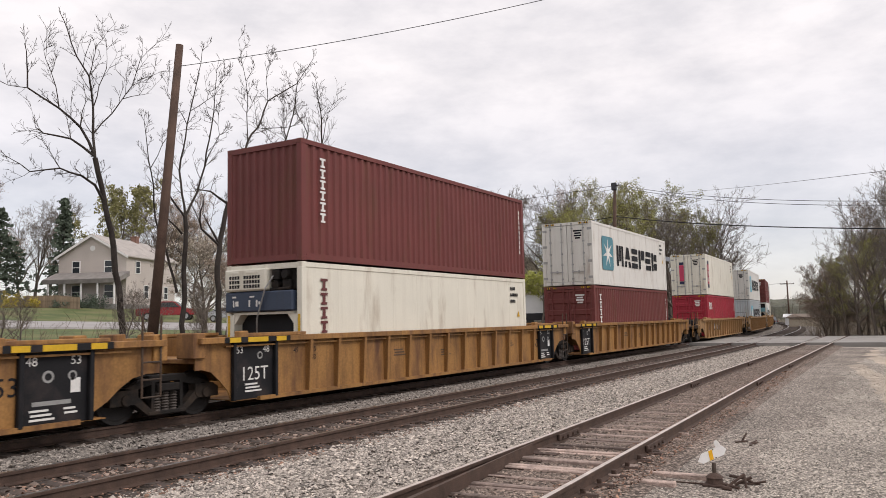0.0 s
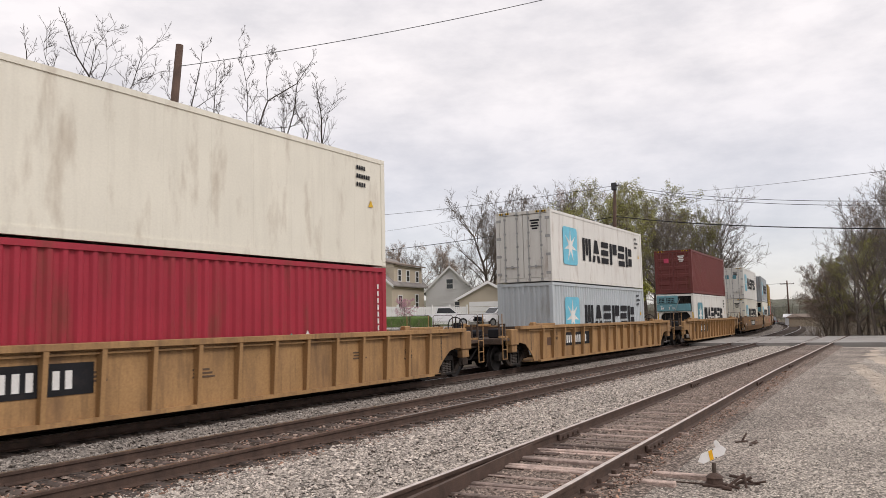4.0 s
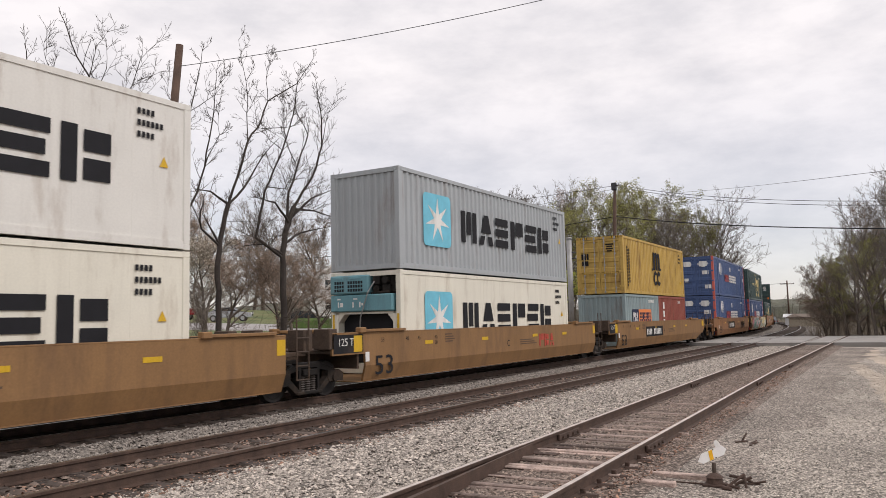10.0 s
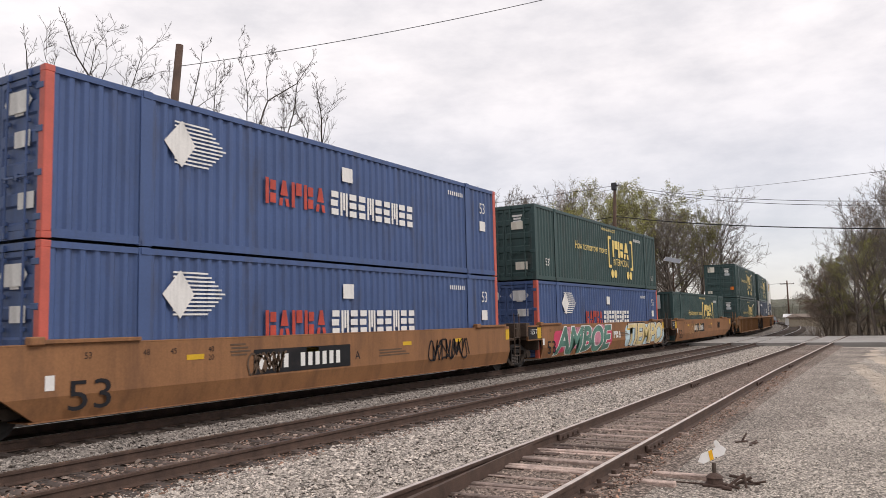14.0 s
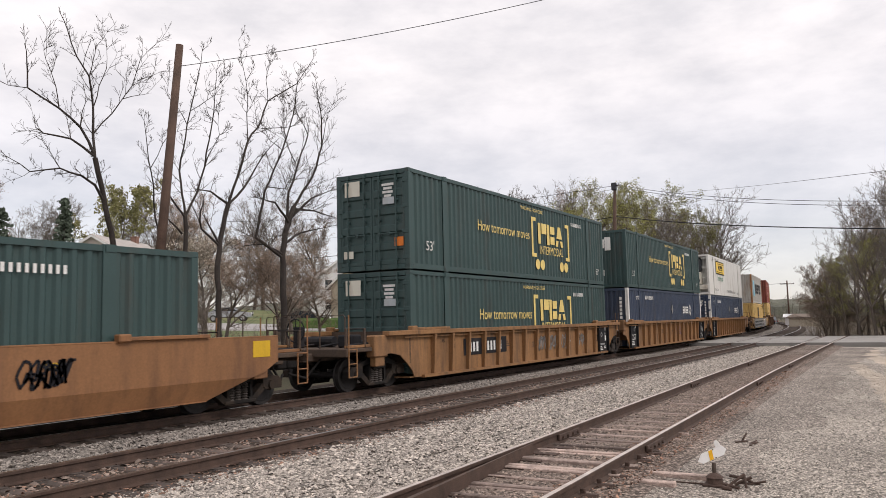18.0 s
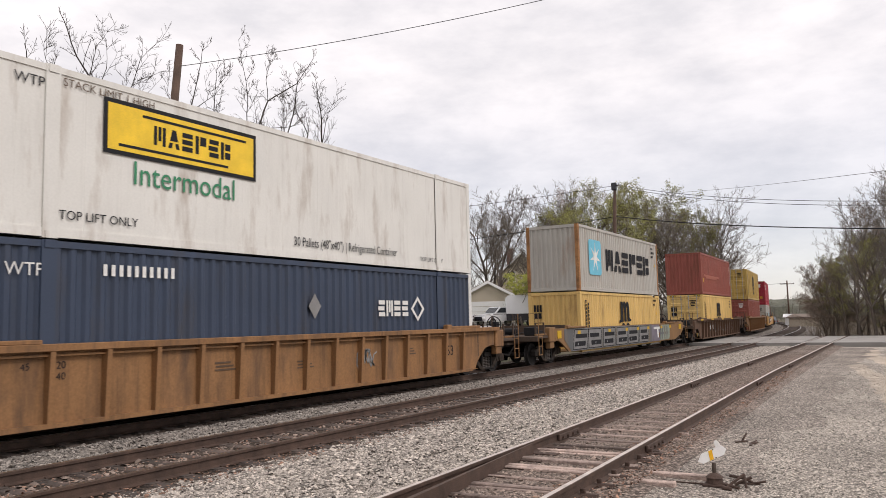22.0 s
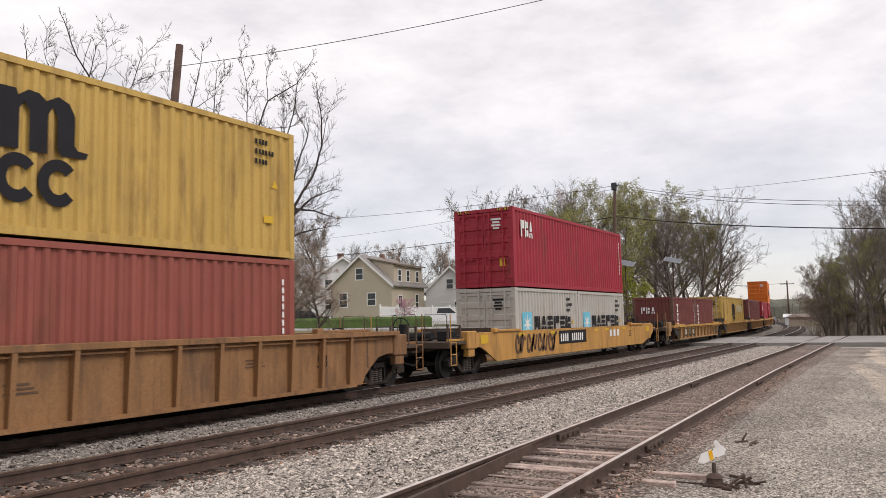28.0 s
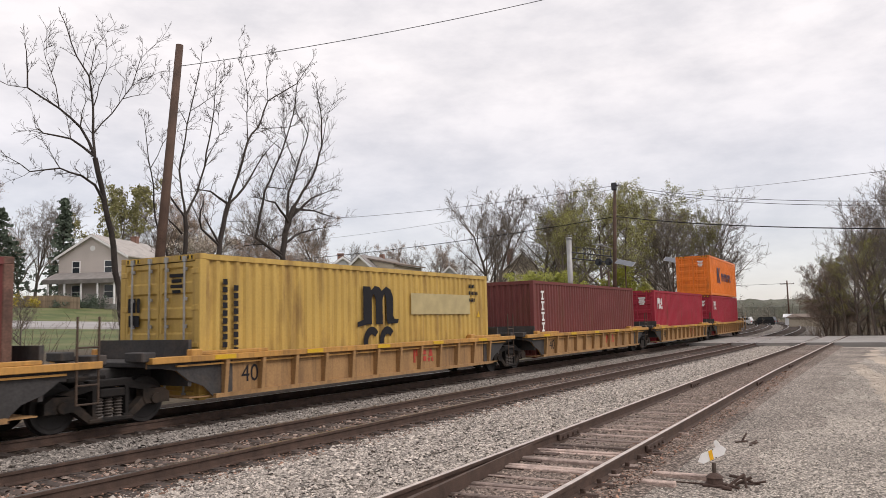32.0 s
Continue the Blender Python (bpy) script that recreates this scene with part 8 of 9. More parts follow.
# round evergreen bushes along the porch
def bush(x, y, w, hgt, seed, leaf=None, label="rounded dark evergreen bush by the porch"):
    rnd = random.Random(seed)
    acc, lv = Acc(), Acc()
    for _ in range(26):
        d = Vector((rnd.gauss(0, 1), rnd.gauss(0, 1), abs(rnd.gauss(0.6, 0.6)))).normalized()
        acc.limb(Vector((0, 0, -0.1)), Vector((d.x * w, d.y * w, d.z * hgt)), 0.02, 0.006, 3)
        for _2 in range(34):
            f = rnd.uniform(0.45, 1.05)
            lv.leaf(Vector((d.x * w * f, d.y * w * f, d.z * hgt * f)) + Vector((rnd.gauss(0, 0.16), rnd.gauss(0, 0.16), rnd.gauss(0, 0.14))), rnd.uniform(0.05, 0.1), rnd)
    t = thing("bush", Matrix.Translation((x, y, rise(x, y))), label, "bush", "bushes by the porch")
    piece("stems", acc.mesh("stems", M_BARK), t)
    piece("foliage", lv.mesh("foliage", leaf or M_NEEDLE, False), t)


for i in range(6):
    bush(-86.6 + i * 1.35, 53.0 + i * 0.62, 0.9 + 0.15 * (i % 3), 1.5 + 0.25 * (i % 2), 60 + i)
bush(-80.5, 52.0, 1.2, 1.6, 71)
M_FORSYTHIA = mat("yellow_blossom", (0.42, 0.33, 0.05), 0.8, 0, 0.25, 0.6, 3, 0.0)
for i, (x, y) in enumerate(((-84.6, 47.6), (-83.4, 48.6), (-82.4, 49.2))):
    bush(x, y, 1.3, 1.9 - 0.3 * i, 80 + i, M_FORSYTHIA, "arching shrub covered in yellow blossom")
gf = thing("board_fence", Matrix(), "weathered brown garden fence of upright boards", "fence", "garden fences")
for k in range(30):
    x, y = -83.6 + k * 0.17, 49.6 + k * 0.11
    piece("board", mesh_of("garden_board", lambda bm: box(bm, -0.1, 0.1, -0.015, 0.015, -0.1, 1.35, 0.008), M_POLEBROWN), gf, Matrix.Translation((x, y, rise(x, y))) @ Matrix.Rotation(0.576, 4, "Z"))
# beige house with a long dormer
h = house("beige lap-sided house with a long rear dormer", facing(-56.1, 68.8, 2.1, 8), 7.7, 8.6, 3.9, 7.1, M_BEIGE, M_SHINGLE, front=[(1.6, 1.5, 0.95, 1.5), (5.2, 1.6, 0.95, 1.3), (3.7, 4.5, 0.85, 1.2)], side=[(2.0, 1.2, 0.9, 1.4), (6.4, 1.0, 0.7, 1.8)])
def slab_y(bm, outline, y0, y1):
    a, b = [bm.verts.new((x, y0, z)) for x, z in outline], [bm.verts.new((x, y1, z)) for x, z in outline]
    n = len(outline)
    bm.faces.new(a)
    bm.faces.new(b[::-1])
    for i in range(n):
        bm.faces.new((a[i], b[i], b[(i + 1) % n], a[(i + 1) % n]))
    bmesh.ops.recalc_face_normals(bm, faces=bm.faces)


siding(h, [(3.9, 4.5), (7.55, 3.8), (7.55, 6.05), (3.9, 6.85)], M_BEIGE, 0.9, 1.1)
siding(h, [(1.1, 3.8), (8.3, 3.8), (8.3, 6.05), (1.1, 6.05)], M_BEIGE, 7.35, 7.55, "y")
bm = bmesh.new()
slab_y(bm, [(3.7, 6.92), (7.95, 6.02), (7.95, 6.16), (3.7, 7.08)], 0.6, 8.6)
part("dormer_roof", bm, M_BROWNSH, h)
for y in (2.2, 4.4, 6.9):
    window(h, y, 4.3, 0.7, 1.2, "side", 7.55)
bm = bmesh.new()
box(bm, 3.5, 4.0, 5.2, 5.7, 6.6, 7.7, 0.02)
part("chimney", bm, M_BRICK, h)
house("white cottage with a grey gable roof", facing(-53.0, 84.0, 2.3, 30), 6.2, 9.0, 3.4, 6.4, M_WHITESID, M_SHINGLE, front=[(3.1, 3.6, 0.8, 1.2), (4.2, 0.9, 1.0, 1.0)])
house("tan cottage with a brown gable roof", facing(-47.0, 91.0, 2.4, 27), 8.0, 10.0, 4.4, 8.2, M_BEIGE, M_BROWNSH, front=[(2.6, 4.4, 0.8, 1.2), (5.4, 4.4, 0.8, 1.2)], chimney=(2.5, 4.0))
house("white house with grey roof behind the street", facing(-66.0, 77.0, 2.7, 42), 8.0, 9.0, 4.8, 7.6, M_WHITESID, M_SHINGLE, front=[(2.2, 3.4, 0.9, 1.3), (5.6, 3.4, 0.9, 1.3), (2.2, 0.9, 0.9, 1.3), (5.6, 0.9, 0.9, 1.3)], chimney=(4, 4))
house("small grey outbuilding behind the trees", facing(-91.0, 42.0, 3.2, 60), 5.0, 6.0, 2.8, 4.4, M_WHITESID, M_BROWNSH)
# beige garage
h = house("beige garage with a wide white door", facing(-39.7, 69.4, 1.55, 27), 5.9, 6.5, 2.55, 4.1, M_BEIGE, M_BROWNSH, name="garage")
bm = bmesh.new()
for k in range(4):
    box(bm, 1.0, 4.9, -0.05, 0.0, 0.03 + k * 0.53, 0.53 + k * 0.53, 0.015)
part("garage_door", bm, M_TRIM, h, "white panelled garage door")
# white board fence
def fence():
    f = thing("board_fence", Matrix(), "tall white vinyl board fence", "fence", "garden fences")
    a, b = Vector((-45.5, 63.5, 0)), Vector((-38.0, 67.9, 0))
    d = (b - a)
    ang = math.atan2(d.y, d.x)
    n = 46
    for k in range(n):
        p = a.lerp(b, (k + 0.5) / n)
        bm_key = mesh_of("fence_board", lambda bm: box(bm, -0.09, 0.09, -0.015, 0.015, 0.05, 1.8, 0.006), M_TRIM)
        piece("board", bm_key, f, Matrix.Translation((p.x, p.y, rise(p.x, p.y) + 0.25)) @ Matrix.Rotation(ang, 4, "Z"))
    for k in range(6):
        p = a.lerp(b, k / 5)
        piece("post", mesh_of("fence_post", lambda bm: box(bm, -0.07, 0.07, -0.07, 0.07, -0.3, 2.0, 0.01), M_TRIM), f, Matrix.Translation((p.x, p.y, rise(p.x, p.y) + 0.25)))


fence()
# clipped lawn bank before the beige house
bm = bmesh.new()
box(bm, -0.4, 0.4, -6.2, 6.2, -0.5, 1.0, 0.2)
hd = part("hedge", bm, mat("green_bank", (0.06, 0.10, 0.022), 0.9, 0, 0.3, 2, 25, 0.8), None, "", Matrix.Translation((-40.5, 54.0, rise(-40.5, 54) + 0.1)) @ Matrix.Rotation(radians(-40), 4, "Z"))
tagged(hd, "low trimmed green hedge before the beige house", "hedge")


# ---------------------------------------------------------------- vehicles
M_CARWHITE = mat("white_car_paint", (0.72, 0.72, 0.72), 0.25, 0, 0.03, 1, 20, 0.0)
M_CARRED = mat("dark_red_car_paint", (0.28, 0.025, 0.03), 0.25, 0, 0.05, 1, 20, 0.0)
M_CARBLACK = mat("black_car_paint", (0.02, 0.02, 0.024), 0.25, 0, 0.05, 1, 20, 0.0)
M_CARSILVER = mat("silver_car_paint", (0.42, 0.43, 0.45), 0.3, 0.3, 0.05, 1, 20, 0.0)
M_TYRE = mat("tyre_rubber", (0.02, 0.02, 0.02), 0.8, 0, 0.1, 5, 30, 0.1)
M_RIM = mat("alloy_rim", (0.4, 0.4, 0.4), 0.35, 0.8, 0.05, 5, 30, 0.0)
M_TAILLAMP = mat("red_lamp_lens", (0.35, 0.01, 0.01), 0.3)


def vehicle(label, kind, m, body_m):
    v = thing({"pickup": "pickup_truck", "car": "car", "suv": "car"}[kind], m, label, "vehicle", "parked vehicles")
    if kind == "pickup":
        L, prof, wheels, roofp = 5.7, [(-2.85, 0.5), (2.7, 0.5), (2.85, 0.75), (2.8, 1.1), (1.35, 1.2), (-2.85, 1.2)], (-1.75, 1.85), [(-0.75, 1.2), (1.45, 1.2), (0.75, 1.85), (-0.6, 1.85)]
    elif kind == "car":
        L, prof, wheels, roofp = 4.6, [(-2.3, 0.4), (2.2, 0.4), (2.3, 0.65), (2.15, 0.85), (1.1, 0.98), (-1.9, 1.0), (-2.25, 0.85)], (-1.4, 1.4), [(-1.75, 0.98), (1.15, 0.97), (0.45, 1.42), (-0.95, 1.44)]
    else:
        L, prof, wheels, roofp = 4.7, [(-2.3, 0.45), (2.25, 0.45), (2.3, 0.75), (2.15, 1.0), (1.1, 1.08), (-2.25, 1.1)], (-1.4, 1.4), [(-2.15, 1.1), (1.2, 1.08), (0.5, 1.68), (-1.9, 1.7)]
    bm = bmesh.new()
    prism(bm, prof, -0.92, 0.92)
    bmesh.ops.bevel(bm, geom=bm.edges[:], offset=0.05, segments=2, affect="EDGES")
    body = part("body", bm, body_m, v, "", smooth=False)
    bm = bmesh.new()
    prism(bm, roofp, -0.78, 0.78)
    bmesh.ops.bevel(bm, geom=bm.edges[:], offset=0.06, segments=2, affect="EDGES")
    part("cab", bm, body_m, v)
    # side glass and windscreen stand a touch proud
    cy = sum(p[0] for p in roofp) / 4
    cz = sum(p[1] for p in roofp) / 4
    g = [((y - cy) * 0.82 + cy, (z - cz) * 0.72 + cz) for y, z in roofp]
    for sg in (-1, 1):
        bm = bmesh.new()
        prism(bm, g, sg * 0.775, sg * 0.787)
        part("side_window", bm, M_PANE, v)
    bm = bmesh.new()
    (ya, za), (yb, zb) = roofp[1], roofp[2]
    prism(bm, [(ya + (yb - ya) * 0.12 + 0.012, za + (zb - za) * 0.12 + 0.012), (ya + (yb - ya) * 0.88 + 0.012, za + (zb - za) * 0.88 + 0.012), (ya + (yb - ya) * 0.88 - 0.03, za + (zb - za) * 0.88 - 0.02), (ya + (yb - ya) * 0.12 - 0.03, za + (zb - za) * 0.12 - 0.02)], -0.66, 0.66)
    part("windscreen", bm, M_PANE, v)
    rw = 0.4 if kind == "pickup" else 0.33
    for y in wheels:
        for sg in (-1, 1):
            w = piece("wheel", mesh_of(("car_tyre", rw), lambda bm: tube(bm, (-0.11, 0, 0), (0.11, 0, 0), rw, n=18), M_TYRE), v, Matrix.Translation((sg * 0.84, y, rw)))
            piece("rim", mesh_of(("car_rim", rw), lambda bm: tube(bm, (-0.115, 0, 0), (0.115, 0, 0), rw * 0.62, n=14), M_RIM), w)
    for sg in (-1, 1):
        bm = bmesh.new()
        box(bm, sg * 0.7 - 0.18, sg * 0.7 + 0.18, L / 2 - 0.08, L / 2 + 0.01, 0.7, 0.88, 0.02)
        part("headlight", bm, M_TRIM, v)
        bm = bmesh.new()
        box(bm, sg * 0.8 - 0.1, sg * 0.8 + 0.1, -L / 2 - 0.01, -L / 2 + 0.06, 0.75, 1.0, 0.02)
        part("tail_light", bm, M_TAILLAMP, v)
    bm = bmesh.new()
    box(bm, -0.55, 0.55, L / 2 - 0.05, L / 2 + 0.02, 0.55, 0.95, 0.02)
    part("grille", bm, M_CARBLACK, v)
    return v


def on_land(x, y, deg, dz=0.0):
    return Matrix.Translation((x, y, rise(x, y) + dz)) @ Matrix.Rotation(radians(deg), 4, "Z")


vehicle("white pickup truck parked by the garage", "pickup", on_land(-33.6, 66.6, 160, 0.1), M_CARWHITE)
vehicle("white pickup truck parked before the fence", "pickup", on_land(-37.6, 62.6, -60, 0.1), M_CARWHITE)
vehicle("dark red pickup truck parked across the street", "pickup", on_land(-62.6, 51.6, -52, 0.2), M_CARRED)
vehicle("silver car parked on the street", "car", on_land(-58.0, 55.2, -50, 0.2), M_CARSILVER)
TOWN_CAR = vehicle("black four-door car driving along the street", "car", on_land(-96, -20, -30, 0.2), M_CARBLACK)
# camping trailer
v = thing("camping_trailer", on_land(-30.9, 68.2, -62, 0.1), "white camping trailer with a dark lower band", "trailer", "parked vehicles")
bm = bmesh.new()
prism(bm, [(-2.6, 0.75), (2.3, 0.75), (2.75, 1.3), (2.55, 2.75), (2.2, 2.95), (-2.4, 2.95), (-2.65, 2.7)], -1.15, 1.15)
bmesh.ops.bevel(bm, geom=bm.edges[:], offset=0.08, segments=2, affect="EDGES")
part("body", bm, M_CARWHITE, v)
bm = bmesh.new()
prism(bm, [(-2.55, 0.55), (2.2, 0.55), (2.6, 1.2), (-2.6, 1.2)], -1.17, 1.17)
part("lower_band", bm, M_CARBLACK, v)
for sg in (-1, 1):
    w = piece("wheel", mesh_of(("car_tyre", 0.33), lambda bm: tube(bm, (-0.11, 0, 0), (0.11, 0, 0), 0.33, n=18), M_TYRE), v, Matrix.Translation((sg * 1.05, -0.3, 0.33)))
bm = bmesh.new()
box(bm, -0.6, 0.6, 2.6, 2.68, 1.7, 2.3, 0.02)
part("window", bm, M_PANE, v)

# ---------------------------------------------------------------- poles, wires, crossing signals
M_POLEWOOD = mat("weathered_pole_wood", (0.088, 0.053, 0.038), 0.9, 0, 0.25, 2, 30, 0.4, (0.06, 0.045, 0.035), 0.4, 1.0, 6.0)
M_WIRE = mat("black_cable", (0.02, 0.02, 0.022), 0.6, 0, 0.1, 2, 10, 0.0)
M_ALU = mat("brushed_aluminium", (0.34, 0.335, 0.33), 0.5, 0.4, 0.1, 2, 20, 0.05)
M_PANELBLUE = mat("solar_cell", (0.12, 0.13, 0.15), 0.2, 0, 0.1, 6, 30, 0.0)


def pole(label, a, b, r, arms=(), name="utility_pole"):
    p = thing(name, Matrix.Translation(a), label, "pole", "utility poles")
    d = Vector(b) - Vector(a)
    bm = bmesh.new()
    n = 6
    tube(bm, (0, 0, 0), d, r, r * 0.7, 14)
    part("shaft", bm, M_POLEWOOD, p, "", smooth=True)
    for z, half, deg in arms:
        bm = bmesh.new()
        c, s = math.cos(radians(deg)), math.sin(radians(deg))
        f = z / d.z
        o = d * f
        m = Matrix.Translation(o) @ Matrix.Rotation(radians(deg), 4, "Z")
        box(bm, -half, half, -0.05, 0.05, -0.06, 0.06, 0.01)
        arm = part("crossarm", bm, M_POLEWOOD, p, "", m)
        for x in (-half * 0.9, -half * 0.4, half * 0.4, half * 0.9):
            piece("insulator", mesh_of("insulator", lambda bm: tube(bm, (0, 0, 0.05), (0, 0, 0.2), 0.05, 0.03, 8), M_WIRE), arm, Matrix.Translation((x, 0, 0)))
    return p


pole("leaning weathered wooden utility pole", (-20.0, 15.78, 0.2), (-20.0, 16.83, 10.98), 0.17)
big = pole("dark wooden utility pole at the crossing", (-22.95, 68.26, 0.4), (-22.4, 68.43, 14.05), 0.20, [(13.4, 0.35, 0)])
bm = bmesh.new()
box(bm, -0.22, 0.22, -0.2, 0.2, -0.35, 0.35, 0.05)
part("transformer", bm, M_CARBLACK, big, "", Matrix.Translation((0.5, 0.05, 13.3)))
pole("wooden utility pole with a crossarm by the curve", (-18.2, 148.9, -0.2), (-18.25, 148.9, 7.6), 0.16, [(7.2, 1.2, 20)])
pole("wooden utility pole beyond the houses", (-70, 120, 2), (-70, 120, 12), 0.16, [(9.4, 1.2, 30)])
pole("grey wooden post by the crossing", (-21.3, 62.4, 0.0), (-21.3, 62.4, 5.6), 0.13, name="post")


def wire(label, a, b, sag, r=0.014):
    a, b = Vector(a), Vector(b)
    acc = Acc()
    n = 18
    pts = [a.lerp(b, k / n) - Vector((0, 0, sag * 4 * (k / n) * (1 - k / n))) for k in range(n + 1)]
    side = (b - a).cross(Vector((0, 0, 1))).normalized()
    up = side.cross(b - a).normalized()
    for i, p in enumerate(pts):
        for k in range(5):
            t = 2 * math.pi * k / 5
            acc.v.append(tuple(p + side * (r * math.cos(t)) + up * (r * math.sin(t))))
        if i:
            for k in range(5):
                acc.f.append(((i - 1) * 5 + k, (i - 1) * 5 + (k + 1) % 5, i * 5 + (k + 1) % 5, i * 5 + k))
    tagged(new("overhead_wire", acc.mesh("overhead_wire", M_WIRE)), label, "wire", "overhead wires")


wire("black overhead wire from the leaning pole", (-19.9, 16.8, 10.25), (-8.49, 22.37, 11.95), 0.16, 0.0115)
P2 = (-22.4, 68.4)
wire("thick black overhead cable across the tracks", (P2[0], P2[1], 10.95), (2.84, 44.7, 5.64), 0.36, 0.036)
wire("black overhead cable across the tracks", (P2[0], P2[1], 13.9), (2.93, 44.6, 7.04), 0.62, 0.018)
wire("black overhead cable across the tracks", (P2[0], P2[1], 13.75), (2.92, 44.61, 6.85), 0.7, 0.018)
wire("thin overhead wire across the tracks", (-19.13, 81.8, 14.65), (0.65, 39.5, 8.04), 0.1, 0.012)
wire("thick black overhead cable along the street", (P2[0], P2[1], 10.95), (-68.9, 65.0, 9.0), 0.6, 0.032)
wire("black overhead cable along the street", (P2[0], P2[1], 13.8), (-79.3, 74.9, 16.0), 0.9, 0.02)
wire("thin overhead cable along the street", (P2[0], P2[1], 13.5), (-79.6, 75.2, 12.7), 1.0, 0.014)
wire("thin overhead wire beside the curve", (-18.2, 148.9, 7.1), (-60, 160, 9), 0.5, 0.03)

sg = thing("crossing_signal", Matrix.Translation((-24.3, 61.4, rise(-24.3, 61.4))), "grey cantilever crossing signal with walkway and lamps", "signal", "crossing equipment")
bm = bmesh.new()
tube(bm, (0, 0, -0.3), (0, 0, 7.6), 0.22, n=14)
tube(bm, (0, 0, 7.6), (0, 0, 7.75), 0.26, n=14)
part("mast", bm, M_ALU, sg, "", smooth=True)
bm = bmesh.new()
for z in (6.0, 6.5):
    tube(bm, (0.1, 0, z), (3.4, 0.9, z - 0.5), 0.05)
part("arm", bm, M_DARKTRIM, sg)
for k in range(6):
    f = k / 5
    bm = bmesh.new()
    x, y = 0.6 + 2.7 * f, 0.15 + 0.7 * f
    tube(bm, (x, y, 5.85 - 0.4 * f), (x, y, 6.9 - 0.4 * f), 0.03, n=6)
    part("walkway_post", bm, M_DARKTRIM, sg)
bm = bmesh.new()
tube(bm, (0.5, 0.1, 6.9), (3.3, 0.85, 6.5), 0.03)
part("handrail", bm, M_DARKTRIM, sg)
for x in (2.4, 3.2):
    bm = bmesh.new()
    tube(bm, (0, 0.1, 0), (0, -0.12, 0), 0.3, n=14)
    tube(bm, (0, -0.12, 0), (0, -0.35, 0), 0.16, n=10)
    part("signal_lamp", bm, M_CARBLACK, sg, "", Matrix.Translation((x, x * 0.26 - 0.2, 5.55)))
for x, y, z in ((-20.0, 62.9, 6.25), (-18.6, 72.7, 6.95)):
    s = thing("solar_panel", Matrix.Translation((x, y, z)), "tilted solar panel on a slim mast", "solar panel", "crossing equipment")
    bm = bmesh.new()
    box(bm, -0.78, 0.78, -0.42, 0.42, -0.02, 0.02, 0.006)
    pm = part("panel", bm, M_ALU, s, "", Matrix.Rotation(radians(14), 4, "Y") @ Matrix.Rotation(radians(28), 4, "X"))
    bm = bmesh.new()
    box(bm, -0.74, 0.74, -0.38, 0.38, 0.021, 0.026)
    part("solar_cell_sheet", bm, M_PANELBLUE, pm)
    bm = bmesh.new()
    tube(bm, (0, 0, -0.05), (0, 0, rise(x, y) - z), 0.06)
    part("mast", bm, M_POLEWOOD, s)
# street lamp head on the big pole
bm = bmesh.new()
box(bm, -0.35, 0.35, -0.15, 0.15, -0.08, 0.08, 0.05)
part("lamp_head", bm, M_ALU, big, "", Matrix.Translation((-0.9, -0.6, 8.0)))
bm = bmesh.new()
tube(bm, (-0.7, -0.5, 8.0), (0.1, 0.0, 7.6), 0.03)
part("lamp_arm", bm, M_ALU, big)

# sheds and parked things far along the line
def shed(label, x, y, w, d, hgt, wall_m, roof_m, deg):
    s = thing("shed", on_land(x, y, deg), label, "shed", "sheds by the curve")
    bm = bmesh.new()
    box(bm, -w / 2, w / 2, -d / 2, d / 2, 0, hgt, 0.03)
    part("wall", bm, wall_m, s)
    bm = bmesh.new()
    prism(bm, [(-d / 2 - 0.3, hgt + 0.02), (d / 2 + 0.3, hgt + 0.5), (d / 2 + 0.3, hgt + 0.62), (-d / 2 - 0.3, hgt + 0.14)], -w / 2 - 0.3, w / 2 + 0.3)
    part("roof", bm, roof_m, s)


shed("low tan shed with a sagging brown roof", -13.6, 128.0, 3.6, 3.0, 1.5, M_BEIGE, M_BROWNSH, -8)
shed("white trailer body beside the curve", -17.4, 146.0, 2.3, 2.0, 1.5, M_CARWHITE, M_CARWHITE, 5)
shed("small white equipment cabinet by the line", -30.5, 150.0, 1.0, 1.0, 2.0, M_CARWHITE, M_CARWHITE, 5)
vehicle("white car parked by the far line", "suv", on_land(-27.0, 152.0, 80, 0.0), M_CARWHITE)
vehicle("black car parked by the far line", "suv", on_land(-23.0, 152.0, 80, 0.0), M_CARBLACK)

# ---------------------------------------------------------------- switch stand and trackside hardware
M_RUSTY = mat("rusted_cast_iron", (0.08, 0.05, 0.038), 0.85, 0.1, 0.3, 8, 60, 0.4)
M_TARGET = mat("white_reflective_target", (0.82, 0.80, 0.78), 0.5, 0, 0.04, 3, 40, 0.03)
st = thing("switch_stand", Matrix.Translation((-2.07, 9.5, -0.235)) @ Matrix.Diagonal((0.52, 0.52, 0.52, 1)), "rusty low switch stand with a white arrow target", "switch stand")
bm = bmesh.new()
box(bm, -0.24, 0.24, -0.2, 0.2, 0.0, 0.07, 0.02)
tube(bm, (0, 0, 0.05), (0, 0, 0.20), 0.19, 0.17, 16)
tube(bm, (0, 0, 0.20), (0, 0, 0.26), 0.20, 0.13, 16)
tube(bm, (0, 0, 0.26), (0, 0, 0.30), 0.13, 0.05, 12)
part("base", bm, M_RUSTY, st)
bm = bmesh.new()
tube(bm, (0, 0, 0.28), (0, 0, 0.52), 0.045, n=10)
part("spindle", bm, M_STEEL, st)
tm = Matrix.Translation((-0.03, 0, 0.70)) @ Matrix.Rotation(radians(30), 4, "Z") @ Matrix.Rotation(radians(-22), 4, "Y")
bm = bmesh.new()
